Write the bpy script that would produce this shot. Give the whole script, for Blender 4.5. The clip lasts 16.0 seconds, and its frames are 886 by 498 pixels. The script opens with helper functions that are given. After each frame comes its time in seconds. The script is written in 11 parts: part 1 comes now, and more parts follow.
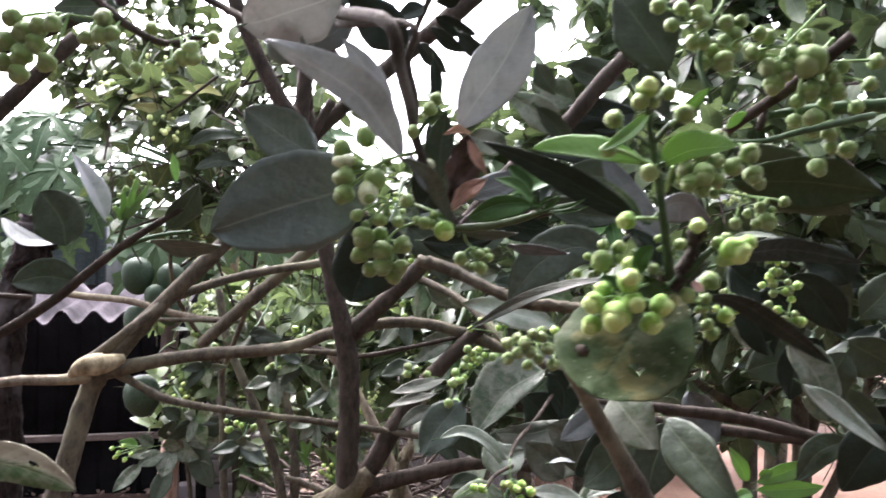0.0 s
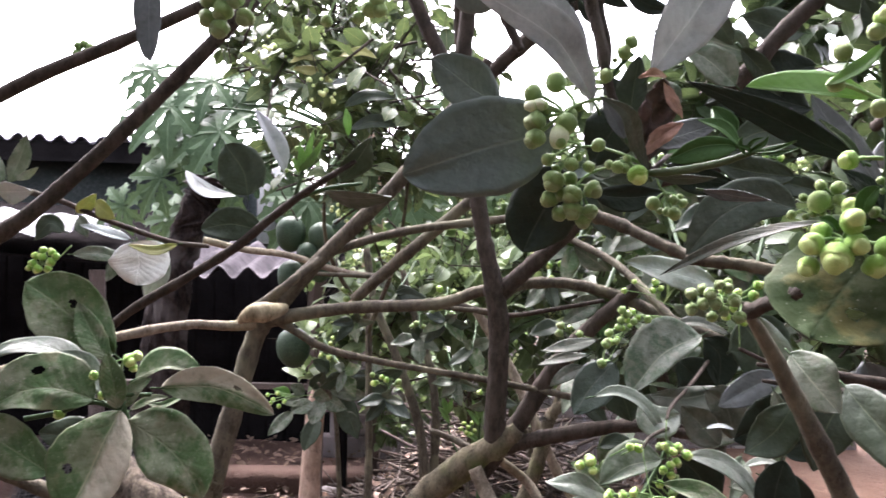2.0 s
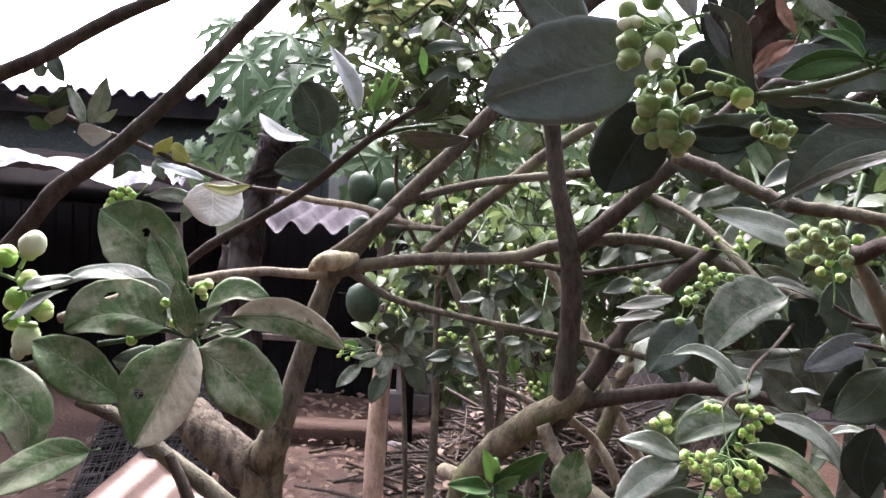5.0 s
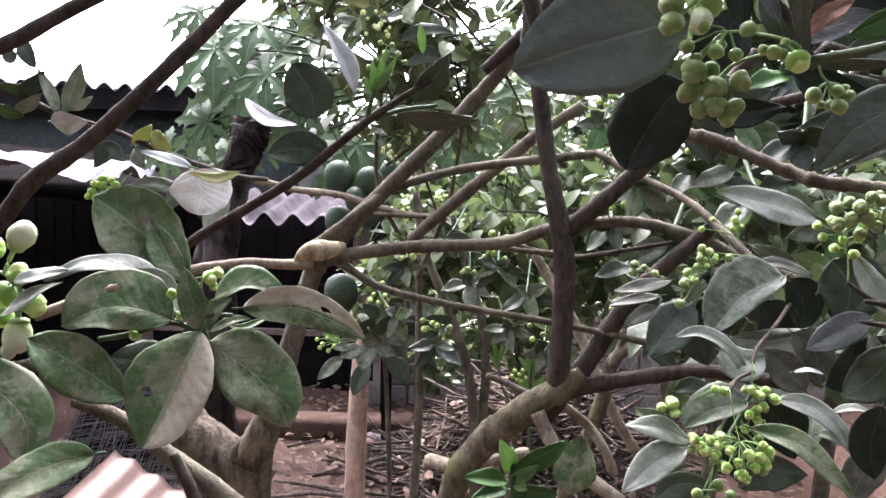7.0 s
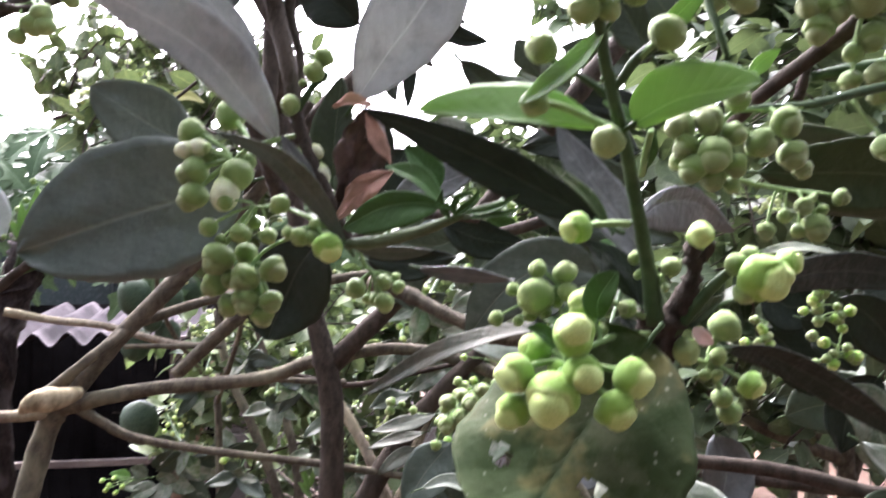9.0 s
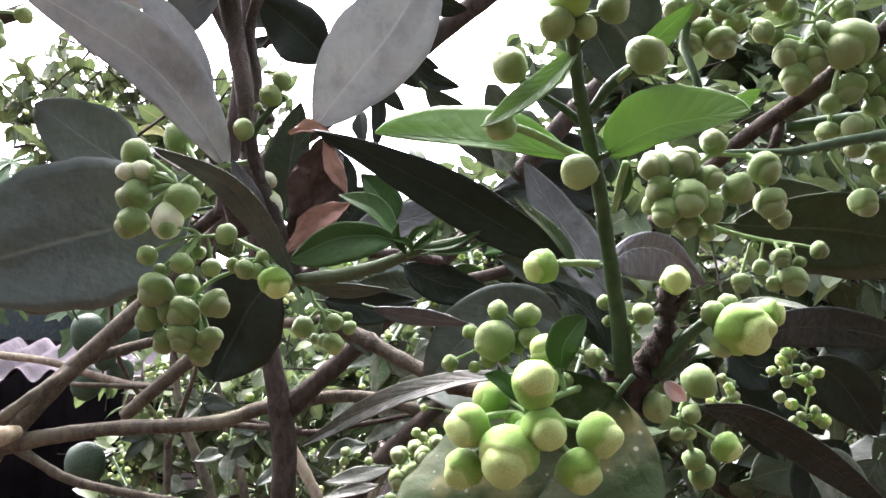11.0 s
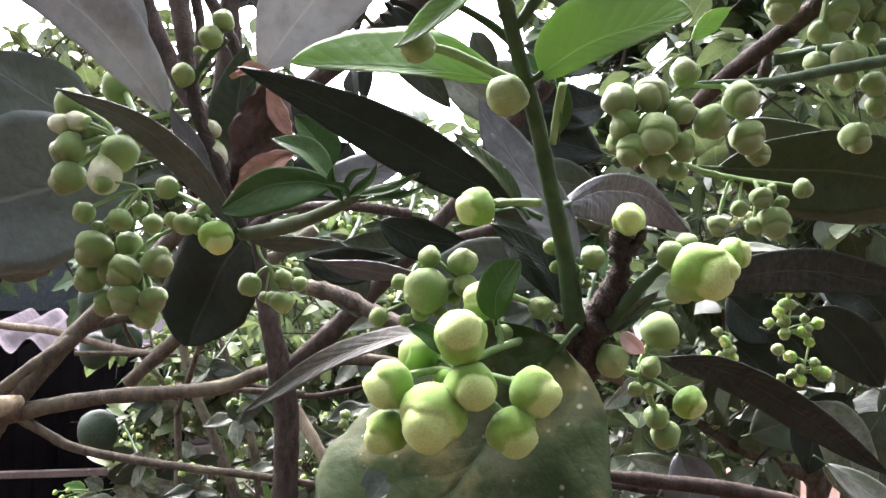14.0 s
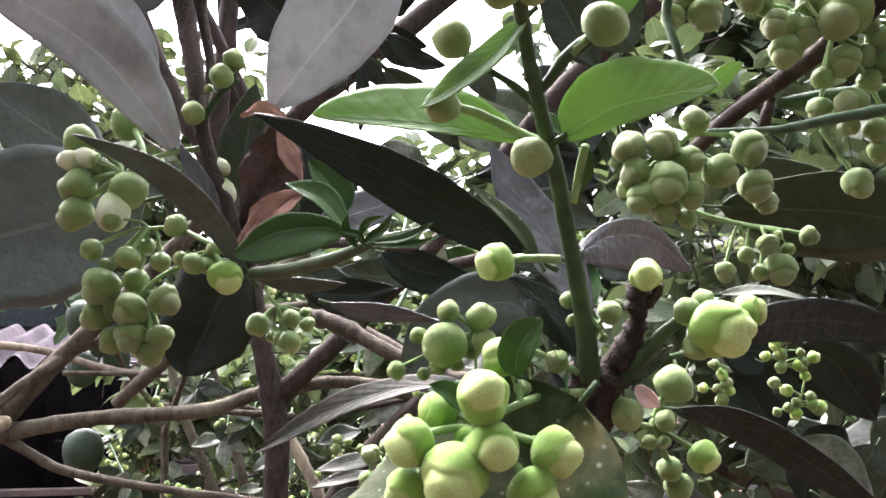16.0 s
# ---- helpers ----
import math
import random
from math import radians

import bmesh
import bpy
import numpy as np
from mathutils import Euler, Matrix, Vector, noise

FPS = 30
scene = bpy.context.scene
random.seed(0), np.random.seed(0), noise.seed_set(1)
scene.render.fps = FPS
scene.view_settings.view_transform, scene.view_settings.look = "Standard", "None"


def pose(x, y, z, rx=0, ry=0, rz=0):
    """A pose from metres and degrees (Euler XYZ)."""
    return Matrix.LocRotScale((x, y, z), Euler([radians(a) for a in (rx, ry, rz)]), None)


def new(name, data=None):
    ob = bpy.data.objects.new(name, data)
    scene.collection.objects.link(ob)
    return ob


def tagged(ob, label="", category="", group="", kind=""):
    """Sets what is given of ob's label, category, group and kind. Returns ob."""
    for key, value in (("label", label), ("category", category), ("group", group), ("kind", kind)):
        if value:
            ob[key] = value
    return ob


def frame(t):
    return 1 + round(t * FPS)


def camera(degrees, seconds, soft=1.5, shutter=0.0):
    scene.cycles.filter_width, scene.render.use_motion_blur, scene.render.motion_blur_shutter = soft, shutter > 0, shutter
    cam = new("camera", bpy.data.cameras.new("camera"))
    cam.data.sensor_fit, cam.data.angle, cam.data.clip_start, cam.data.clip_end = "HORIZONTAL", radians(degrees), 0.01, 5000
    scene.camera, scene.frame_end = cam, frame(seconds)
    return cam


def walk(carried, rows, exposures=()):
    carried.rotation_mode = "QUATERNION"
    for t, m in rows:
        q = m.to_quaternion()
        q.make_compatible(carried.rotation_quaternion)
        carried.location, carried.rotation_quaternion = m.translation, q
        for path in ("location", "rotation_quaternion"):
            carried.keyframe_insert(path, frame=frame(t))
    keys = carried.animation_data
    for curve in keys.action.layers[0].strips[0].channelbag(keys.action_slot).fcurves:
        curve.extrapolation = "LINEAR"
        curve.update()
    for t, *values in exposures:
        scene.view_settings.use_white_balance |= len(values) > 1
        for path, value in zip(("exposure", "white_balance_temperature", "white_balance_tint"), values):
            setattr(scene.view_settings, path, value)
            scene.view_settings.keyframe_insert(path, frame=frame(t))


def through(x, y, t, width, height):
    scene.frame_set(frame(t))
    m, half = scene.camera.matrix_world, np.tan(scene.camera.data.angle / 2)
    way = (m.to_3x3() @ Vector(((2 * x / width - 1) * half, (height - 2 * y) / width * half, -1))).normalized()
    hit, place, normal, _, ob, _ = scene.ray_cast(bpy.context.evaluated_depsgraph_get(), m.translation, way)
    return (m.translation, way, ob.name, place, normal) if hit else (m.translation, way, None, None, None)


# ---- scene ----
# camera and walk: seconds, x, y, z, yaw, pitch, roll
cam = camera(57.2, 16.0, shutter=0.5)
ROWS = [
    (0, 0.0058, 0.0037, 2.0544, 0.15, 0.90, 0.05),
    (0.5, -0.0401, 0.0194, 2.0380, 2.04, -0.08, 0.29),
    (1, -0.0578, 0.0006, 2.0327, 3.36, -0.88, 0.42),
    (1.5, -0.0550, -0.0165, 2.0309, 5.55, -1.31, 0.76),
    (2, -0.0419, -0.0099, 2.0330, 9.40, -1.47, 1.30),
    (2.5, -0.0412, -0.0119, 2.0300, 11.61, -1.91, 1.56),
    (3, -0.0542, -0.0123, 2.0173, 12.81, -2.85, 2.42),
    (3.5, -0.0560, 0.0027, 2.0087, 13.93, -3.96, 3.09),
    (6, -0.0578, 0.0328, 1.9984, 13.72, -4.33, 1.98),
    (6.5, -0.0935, 0.0420, 1.9938, 12.64, -4.71, 1.93),
    (7, -0.1161, 0.0523, 1.9893, 11.89, -4.79, 1.56),
    (7.5, -0.0746, 0.0939, 2.0071, 12.62, -4.22, 1.18),
    (8, 0.0144, 0.1558, 2.0188, 12.04, -2.81, 1.04),
    (8.5, 0.0778, 0.2217, 2.0422, 7.42, -0.79, 0.96),
    (9, 0.0862, 0.2247, 2.0637, 2.24, 1.90, -0.62),
    (9.2, 0.0869, 0.2208, 2.0712, 1.06, 2.92, -0.54),
    (11.3, 0.0905, 0.2565, 2.0594, -0.02, 5.40, 1.54),
    (11.5, 0.0905, 0.2565, 2.0594, -0.04, 4.29, 0.86),
    (12, 0.0984, 0.2649, 2.0602, -0.17, 3.74, 0.34),
    (12.5, 0.0973, 0.2662, 2.0649, -0.02, 3.72, 0.01),
    (13, 0.1024, 0.2713, 2.0643, 0.04, 3.89, -0.14),
    (13.5, 0.1113, 0.2744, 2.0599, 0.20, 3.32, 0.20),
    (14, 0.1184, 0.2844, 2.0562, 0.74, 2.74, 0.23),
    (14.5, 0.1053, 0.2915, 2.0633, 0.77, 2.72, 0.35),
    (15, 0.1186, 0.2822, 2.0732, 0.31, 3.62, 0.20),
    (15.5, 0.1168, 0.2823, 2.0730, 0.09, 4.08, 0.21),
    (16, 0.1086, 0.2824, 2.0676, -0.03, 4.03, 0.81),
]
walk(cam, [(t, pose(x, y, z, 90 + p, 0, w) @ pose(0, 0, 0, 0, 0, r)) for t, x, y, z, w, p, r in ROWS],
     exposures=[(0.0, 2.76, 6120, 19.5), (2.5, 2.78, 6160, 21.5), (7.5, 2.86, 6060, 23.5), (9.0, 3.02, 6100, 22), (16.0, 3.06, 6200, 23.5)])

# ---- light: bright overcast sky ----
world = bpy.data.worlds.new("overcast_sky")
scene.world = world
world.use_nodes = True
wn = world.node_tree.nodes
sky = wn.new("ShaderNodeTexSky")
sky.sky_type = "NISHITA"
sky.sun_disc = False
sky.sun_elevation = radians(52)
sky.sun_rotation = radians(335)
sky.air_density = 0.6
sky.dust_density = 6.0
sky.ozone_density = 0.3
cloud = wn.new("ShaderNodeHueSaturation")
cloud.inputs["Saturation"].default_value = 0.3
cloud.inputs["Value"].default_value = 2.1
world.node_tree.links.new(sky.outputs[0], cloud.inputs["Color"])
world.node_tree.links.new(cloud.outputs[0], wn["Background"].inputs[0])
wn["Background"].inputs[1].default_value = 0.15
sun = new("sun", bpy.data.lights.new("sun", "SUN"))
sun.data.energy = 1.5
sun.data.angle = radians(25)
sun.data.color = (1.0, 0.96, 0.9)
sun.rotation_euler = (radians(-38), 0, radians(25))


# ---- materials ----
def material(name):
    m = bpy.data.materials.new(name)
    m.use_nodes = True
    nt = m.node_tree
    return m, nt, nt.nodes["Principled BSDF"]


def node(nt, kind, **inputs):
    n = nt.nodes.new("ShaderNode" + kind)
    for k, v in inputs.items():
        if k.startswith("i_"):
            n.inputs[int(k[2:])].default_value = v
        else:
            n.inputs[k].default_value = v
    return n


def wire(nt, a, b):
    nt.links.new(a, b)
    return b.node


def math_node(nt, op, a, b=0.0, clamp=False):
    n = nt.nodes.new("ShaderNodeMath")
    n.operation = op
    n.use_clamp = clamp
    for i, v in enumerate((a, b)):
        if isinstance(v, (int, float)):
            n.inputs[i].default_value = v
        else:
            nt.links.new(v, n.inputs[i])
    return n.outputs[0]


def mix_node(nt, fac, a, b):
    n = nt.nodes.new("ShaderNodeMix")
    n.data_type = "RGBA"
    for i, v in ((0, fac), (6, a), (7, b)):
        if isinstance(v, (int, float)):
            n.inputs[i].default_value = v
        elif isinstance(v, tuple):
            n.inputs[i].default_value = (*v, 1)
        else:
            nt.links.new(v, n.inputs[i])
    return n.outputs[2]


def ramp_node(nt, fac, lo, hi):
    n = nt.nodes.new("ShaderNodeMapRange")
    n.inputs[1].default_value, n.inputs[2].default_value = lo, hi
    nt.links.new(fac, n.inputs[0])
    return n.outputs[0]


def noise_node(nt, scale, detail=4.0, coords=None, rough=0.55):
    n = nt.nodes.new("ShaderNodeTexNoise")
    n.inputs["Scale"].default_value = scale
    n.inputs["Detail"].default_value = detail
    n.inputs["Roughness"].default_value = rough
    if coords is None:
        turn = nt.nodes.new("ShaderNodeMapping")
        turn.inputs["Rotation"].default_value = (0.63, 0.41, 0.87)
        turn.inputs["Location"].default_value = (0.37, 1.91, 0.73)
        nt.links.new(nt.nodes.new("ShaderNodeTexCoord").outputs["Object"], turn.inputs[0])
        coords = turn.outputs[0]
    nt.links.new(coords, n.inputs["Vector"])
    return n.outputs["Fac"]


def bump_to(nt, bsdf, height, strength=0.4, distance=0.01):
    b = nt.nodes.new("ShaderNodeBump")
    b.inputs["Strength"].default_value = strength
    b.inputs["Distance"].default_value = distance
    nt.links.new(height, b.inputs["Height"])
    nt.links.new(b.outputs[0], bsdf.inputs["Normal"])


def leaf_material(name, dark, light, rib, rough=0.45, glow=0.25, dust=0.25, dust_color=(0.30, 0.30, 0.25),
                  spots=0.0, spot_color=(0.20, 0.13, 0.06), island=False, spec=0.17, through=0.55, half=0.0, quilt=0.05, speck=0.3):
    m, nt, b = material(name)
    uv = nt.nodes.new("ShaderNodeUVMap").outputs[0]
    sep = nt.nodes.new("ShaderNodeSeparateXYZ")
    nt.links.new(uv, sep.inputs[0])
    if island:
        rnd = nt.nodes.new("ShaderNodeNewGeometry").outputs["Random Per Island"]
    else:
        rnd = nt.nodes.new("ShaderNodeObjectInfo").outputs["Random"]
    shift = nt.nodes.new("ShaderNodeCombineXYZ")
    for k, f in enumerate((37.0, 53.0, 11.0)):
        nt.links.new(math_node(nt, "MULTIPLY", rnd, f), shift.inputs[k])
    move = nt.nodes.new("ShaderNodeVectorMath")
    nt.links.new(nt.nodes.new("ShaderNodeTexCoord").outputs["Object"], move.inputs[0])
    nt.links.new(shift.outputs[0], move.inputs[1])
    co = move.outputs[0]
    big = noise_node(nt, 9.0, 3, co)
    wob = noise_node(nt, 22.0, 3, co)
    off = math_node(nt, "ABSOLUTE", math_node(nt, "SUBTRACT", sep.outputs[0], 0.5))
    mid = math_node(nt, "SUBTRACT", 1.0, ramp_node(nt, off, 0.004, 0.024))
    arc = math_node(nt, "MULTIPLY", math_node(nt, "SQRT", off), 0.40)
    run = math_node(nt, "ADD", math_node(nt, "SUBTRACT", sep.outputs[1], arc), math_node(nt, "MULTIPLY", math_node(nt, "SUBTRACT", wob, 0.5), 0.07))
    side = math_node(nt, "FRACT", math_node(nt, "MULTIPLY", run, 10.0))
    vein = math_node(nt, "SUBTRACT", 1.0, ramp_node(nt, math_node(nt, "ABSOLUTE", math_node(nt, "SUBTRACT", side, 0.5)), 0.0, 0.07))
    col = mix_node(nt, math_node(nt, "ADD", math_node(nt, "MULTIPLY", rnd, 0.55), math_node(nt, "MULTIPLY", ramp_node(nt, big, 0.3, 0.7), 0.45)), dark, light)
    if dust:
        fine = ramp_node(nt, noise_node(nt, 60.0, 6, co, 0.7), 0.42, 0.75)
        col = mix_node(nt, math_node(nt, "MULTIPLY", fine, dust), col, dust_color)
        grit = ramp_node(nt, noise_node(nt, 260.0, 4, co, 0.7), 0.48, 0.66)
        col = mix_node(nt, math_node(nt, "MULTIPLY", grit, 0.55 * dust), col, rib)
        dim = ramp_node(nt, noise_node(nt, 95.0, 5, co, 0.7), 0.52, 0.68)
        col = mix_node(nt, math_node(nt, "MULTIPLY", dim, 0.8 * dust), col, (dark[0] * 0.7, dark[1] * 0.7, dark[2] * 0.7))
    if spots:
        wide = ramp_node(nt, noise_node(nt, 24.0, 7, co, 0.7), 0.48, 0.56)
        col = mix_node(nt, math_node(nt, "MULTIPLY", wide, 0.75 * spots), col, dust_color)
        if half:
            edge = math_node(nt, "ADD", math_node(nt, "SUBTRACT", 1.0, sep.outputs[0]), math_node(nt, "MULTIPLY", math_node(nt, "SUBTRACT", wob, 0.5), 0.5))
            col = mix_node(nt, math_node(nt, "MULTIPLY", ramp_node(nt, edge, 0.50, 0.62), half), col, dust_color)
        blot = ramp_node(nt, noise_node(nt, 30.0, 4, co), 0.58, 0.66)
        col = mix_node(nt, math_node(nt, "MULTIPLY", blot, 0.7 * spots), col, spot_color)
        vor = nt.nodes.new("ShaderNodeTexVoronoi")
        vor.inputs["Scale"].default_value = 190.0
        nt.links.new(co, vor.inputs["Vector"])
        size = math_node(nt, "SUBTRACT", ramp_node(nt, wob, 0.35, 0.75), 0.3)
        dot = math_node(nt, "SUBTRACT", 1.0, ramp_node(nt, math_node(nt, "SUBTRACT", vor.outputs["Distance"], math_node(nt, "MULTIPLY", size, 0.18)), 0.02, 0.14), True)
        col = mix_node(nt, math_node(nt, "MULTIPLY", dot, speck * spots), col, (0.40, 0.40, 0.31))
    mott = ramp_node(nt, noise_node(nt, 42.0, 5, co, 0.65), 0.50, 0.66)
    col = mix_node(nt, math_node(nt, "MULTIPLY", mott, 0.38), col, (dark[0] * 0.6, dark[1] * 0.6, dark[2] * 0.6))
    col = mix_node(nt, math_node(nt, "MULTIPLY", vein, 0.12), col, rib)
    rim = ramp_node(nt, off, 0.478, 0.497)
    col = mix_node(nt, math_node(nt, "MULTIPLY", rim, 0.4), col, rib)
    col = mix_node(nt, math_node(nt, "MULTIPLY", mid, 0.75), col, rib)
    nt.links.new(col, b.inputs["Base Color"])
    gloss = math_node(nt, "MULTIPLY", math_node(nt, "SUBTRACT", noise_node(nt, 34.0, 4, co, 0.6), 0.5), 0.5)
    nt.links.new(math_node(nt, "ADD", gloss, rough), b.inputs["Roughness"])
    b.inputs["Specular IOR Level"].default_value = spec
    puff = math_node(nt, "MULTIPLY", math_node(nt, "SINE", math_node(nt, "MULTIPLY", math_node(nt, "FRACT", math_node(nt, "ADD", side, 0.5)), 3.14159)), quilt)
    skin = math_node(nt, "ADD", math_node(nt, "MULTIPLY", noise_node(nt, 130.0, 4, co, 0.65), 0.25), math_node(nt, "MULTIPLY", noise_node(nt, 38.0, 3, co), 0.9))
    bump_to(nt, b, math_node(nt, "SUBTRACT", math_node(nt, "ADD", puff, skin), math_node(nt, "MULTIPLY", mid, 0.09)), 0.85, 0.0035)
    tr = nt.nodes.new("ShaderNodeBsdfTranslucent")
    lit = mix_node(nt, through, col, (0.36, 0.50, 0.17))
    nt.links.new(lit, tr.inputs[0])
    ms = nt.nodes.new("ShaderNodeMixShader")
    ms.inputs[0].default_value = glow
    nt.links.new(b.outputs[0], ms.inputs[1])
    nt.links.new(tr.outputs[0], ms.inputs[2])
    nt.links.new(ms.outputs[0], nt.nodes["Material Output"].inputs[0])
    return m


LEAF_DARK = leaf_material("citrus_leaf_dark", (0.015, 0.024, 0.014), (0.033, 0.047, 0.026), (0.075, 0.09, 0.05), 0.52, 0.06, 0.25, (0.10, 0.105, 0.085), spec=0.18)
LEAF_UNDER = leaf_material("citrus_leaf_underside", (0.034, 0.048, 0.036), (0.053, 0.070, 0.053), (0.085, 0.095, 0.07), 0.6, 0.10, 0.25, (0.16, 0.170, 0.15), through=0.1)
LEAF_DUSTY = leaf_material("dusty_citrus_leaf", (0.026, 0.060, 0.017), (0.050, 0.094, 0.030), (0.14, 0.16, 0.09), 0.54, 0.10, 0.30, (0.25, 0.235, 0.175), 0.55, (0.15, 0.12, 0.07), quilt=0.08, speck=0.9)
LEAF_STAINED = leaf_material("stained_leaf", (0.017, 0.031, 0.010), (0.028, 0.045, 0.016), (0.030, 0.046, 0.020), 0.7, 0.06, 0.25, (0.080, 0.086, 0.048), 0.75, (0.15, 0.13, 0.05), spec=0.07, speck=0.7)
LEAF_WORN = leaf_material("worn_spotted_leaf", (0.028, 0.062, 0.017), (0.052, 0.094, 0.030), (0.20, 0.20, 0.12), 0.58, 0.10, 0.22, (0.33, 0.295, 0.225), 0.35, (0.15, 0.105, 0.06), half=0.9, quilt=0.08, speck=0.9)
LEAF_PALE = leaf_material("pale_leaf_back", (0.255, 0.285, 0.265), (0.325, 0.355, 0.335), (0.43, 0.45, 0.42), 0.65, 0.12, 0.35, (0.40, 0.41, 0.39), 0.3, (0.22, 0.23, 0.19), quilt=0.09)
LEAF_MID = leaf_material("citrus_leaf_green", (0.028, 0.049, 0.026), (0.072, 0.098, 0.056), (0.20, 0.215, 0.15), 0.54, 0.08, 0.45, (0.19, 0.19, 0.155), 0.6, (0.10, 0.095, 0.065), spec=0.20)
LEAF_YOUNG = leaf_material("young_leaf", (0.085, 0.165, 0.050), (0.12, 0.215, 0.070), (0.19, 0.30, 0.13), 0.36, 0.40, 0.08, through=0.35)
LEAF_FRESH = leaf_material("fresh_leaf", (0.021, 0.056, 0.012), (0.034, 0.078, 0.018), (0.10, 0.17, 0.075), 0.5, 0.10, 0.05, spec=0.10, quilt=0.02)
# near-black copy of the dark leaf: backlit shade put into the base colour
LEAF_BLACK = leaf_material("painted_shade_leaf", (0.0075, 0.0115, 0.007), (0.0135, 0.0195, 0.0115), (0.03, 0.036, 0.024), 0.55, 0.04, 0.16, (0.036, 0.042, 0.030), spec=0.12, through=0.1)
# pale grey base carries the sky glow and glare over these leaves
LEAF_GREY = leaf_material("glare_grey_leaf_back", (0.210, 0.224, 0.222), (0.290, 0.303, 0.298), (0.35, 0.36, 0.35), 0.5, 0.33, 0.35, (0.33, 0.325, 0.32), 0.35, (0.23, 0.205, 0.19), through=0.03, speck=0.15)
LEAF_SLATE = leaf_material("slate_leaf_back", (0.054, 0.060, 0.058), (0.084, 0.090, 0.087), (0.12, 0.13, 0.12), 0.5, 0.15, 0.3, (0.14, 0.14, 0.14), through=0.05)
# pale base paints in the leaves' sheen, besides their dust
LEAF_SILVER = leaf_material("sheen_pale_dusty_leaf", (0.080, 0.105, 0.076), (0.165, 0.195, 0.150), (0.24, 0.26, 0.20), 0.55, 0.12, 0.5, (0.25, 0.25, 0.215), 0.6, (0.10, 0.11, 0.075), spec=0.25)
LEAF_YELLOW = leaf_material("yellowing_leaf", (0.17, 0.17, 0.055), (0.26, 0.24, 0.085), (0.34, 0.33, 0.16), 0.55, 0.2, 0.3, (0.13, 0.14, 0.06), 0.5, (0.12, 0.12, 0.05))
LEAF_BROWN = leaf_material("dry_leaf", (0.30, 0.170, 0.125), (0.42, 0.255, 0.195), (0.34, 0.19, 0.14), 0.75, 0.12, 0.45, (0.16, 0.085, 0.06), 0.5, (0.09, 0.05, 0.036))
LEAF_WHITE = leaf_material("felted_white_leaf_back", (0.52, 0.53, 0.50), (0.62, 0.63, 0.60), (0.66, 0.66, 0.62), 0.7, 0.10, 0.2, (0.50, 0.49, 0.42), 0.1, (0.36, 0.35, 0.24), through=0.05, quilt=0.12)
LEAF_OLIVE = leaf_material("dark_olive_leaf", (0.017, 0.030, 0.011), (0.027, 0.043, 0.016), (0.05, 0.065, 0.03), 0.55, 0.05, 0.10, (0.07, 0.08, 0.05), spec=0.10, through=0.2)
# duller copy of the green leaf with shade in its colour
LEAF_DUSK = leaf_material("dull_shaded_leaf", (0.034, 0.042, 0.030), (0.062, 0.070, 0.052), (0.12, 0.125, 0.09), 0.6, 0.06, 0.4, (0.12, 0.115, 0.095), 0.6, (0.075, 0.065, 0.045), spec=0.14)
LEAF_SCORCHED = leaf_material("scorched_leaf", (0.018, 0.012, 0.011), (0.050, 0.030, 0.025), (0.05, 0.03, 0.024), 0.75, 0.05, 0.5, (0.12, 0.07, 0.055), 0.5, (0.17, 0.10, 0.075))
# base lifted and greyed for the hazy sheen on these leaves
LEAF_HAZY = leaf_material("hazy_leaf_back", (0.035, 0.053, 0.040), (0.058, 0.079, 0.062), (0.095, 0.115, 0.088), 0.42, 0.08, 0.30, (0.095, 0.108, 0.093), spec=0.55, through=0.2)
CROWN_DARK = leaf_material("crown_leaves_dark", (0.014, 0.028, 0.012), (0.062, 0.088, 0.040), (0.11, 0.14, 0.075), 0.46, 0.08, 0.15, (0.17, 0.18, 0.14), island=True, spec=0.16, through=0.4)
CROWN_MID = leaf_material("crown_leaves_green", (0.026, 0.050, 0.018), (0.095, 0.140, 0.052), (0.15, 0.20, 0.1), 0.45, 0.12, 0.15, (0.22, 0.23, 0.17), island=True, spec=0.16, through=0.4)
CROWN_PALE = leaf_material("crown_leaves_pale", (0.035, 0.062, 0.025), (0.13, 0.17, 0.075), (0.2, 0.24, 0.15), 0.5, 0.16, 0.15, (0.28, 0.28, 0.23), island=True, spec=0.13)
CROWN_OLIVE = leaf_material("crown_leaves_olive", (0.018, 0.036, 0.014), (0.066, 0.094, 0.036), (0.2, 0.20, 0.09), 0.5, 0.09, 0.2, (0.20, 0.18, 0.09), island=True, spec=0.14, through=0.3)
PAPAYA_LEAF = leaf_material("papaya_leaf", (0.022, 0.042, 0.020), (0.045, 0.074, 0.034), (0.11, 0.15, 0.09), 0.7, 0.07, 0.15, (0.09, 0.12, 0.08), island=True, spec=0.08, through=0.2)


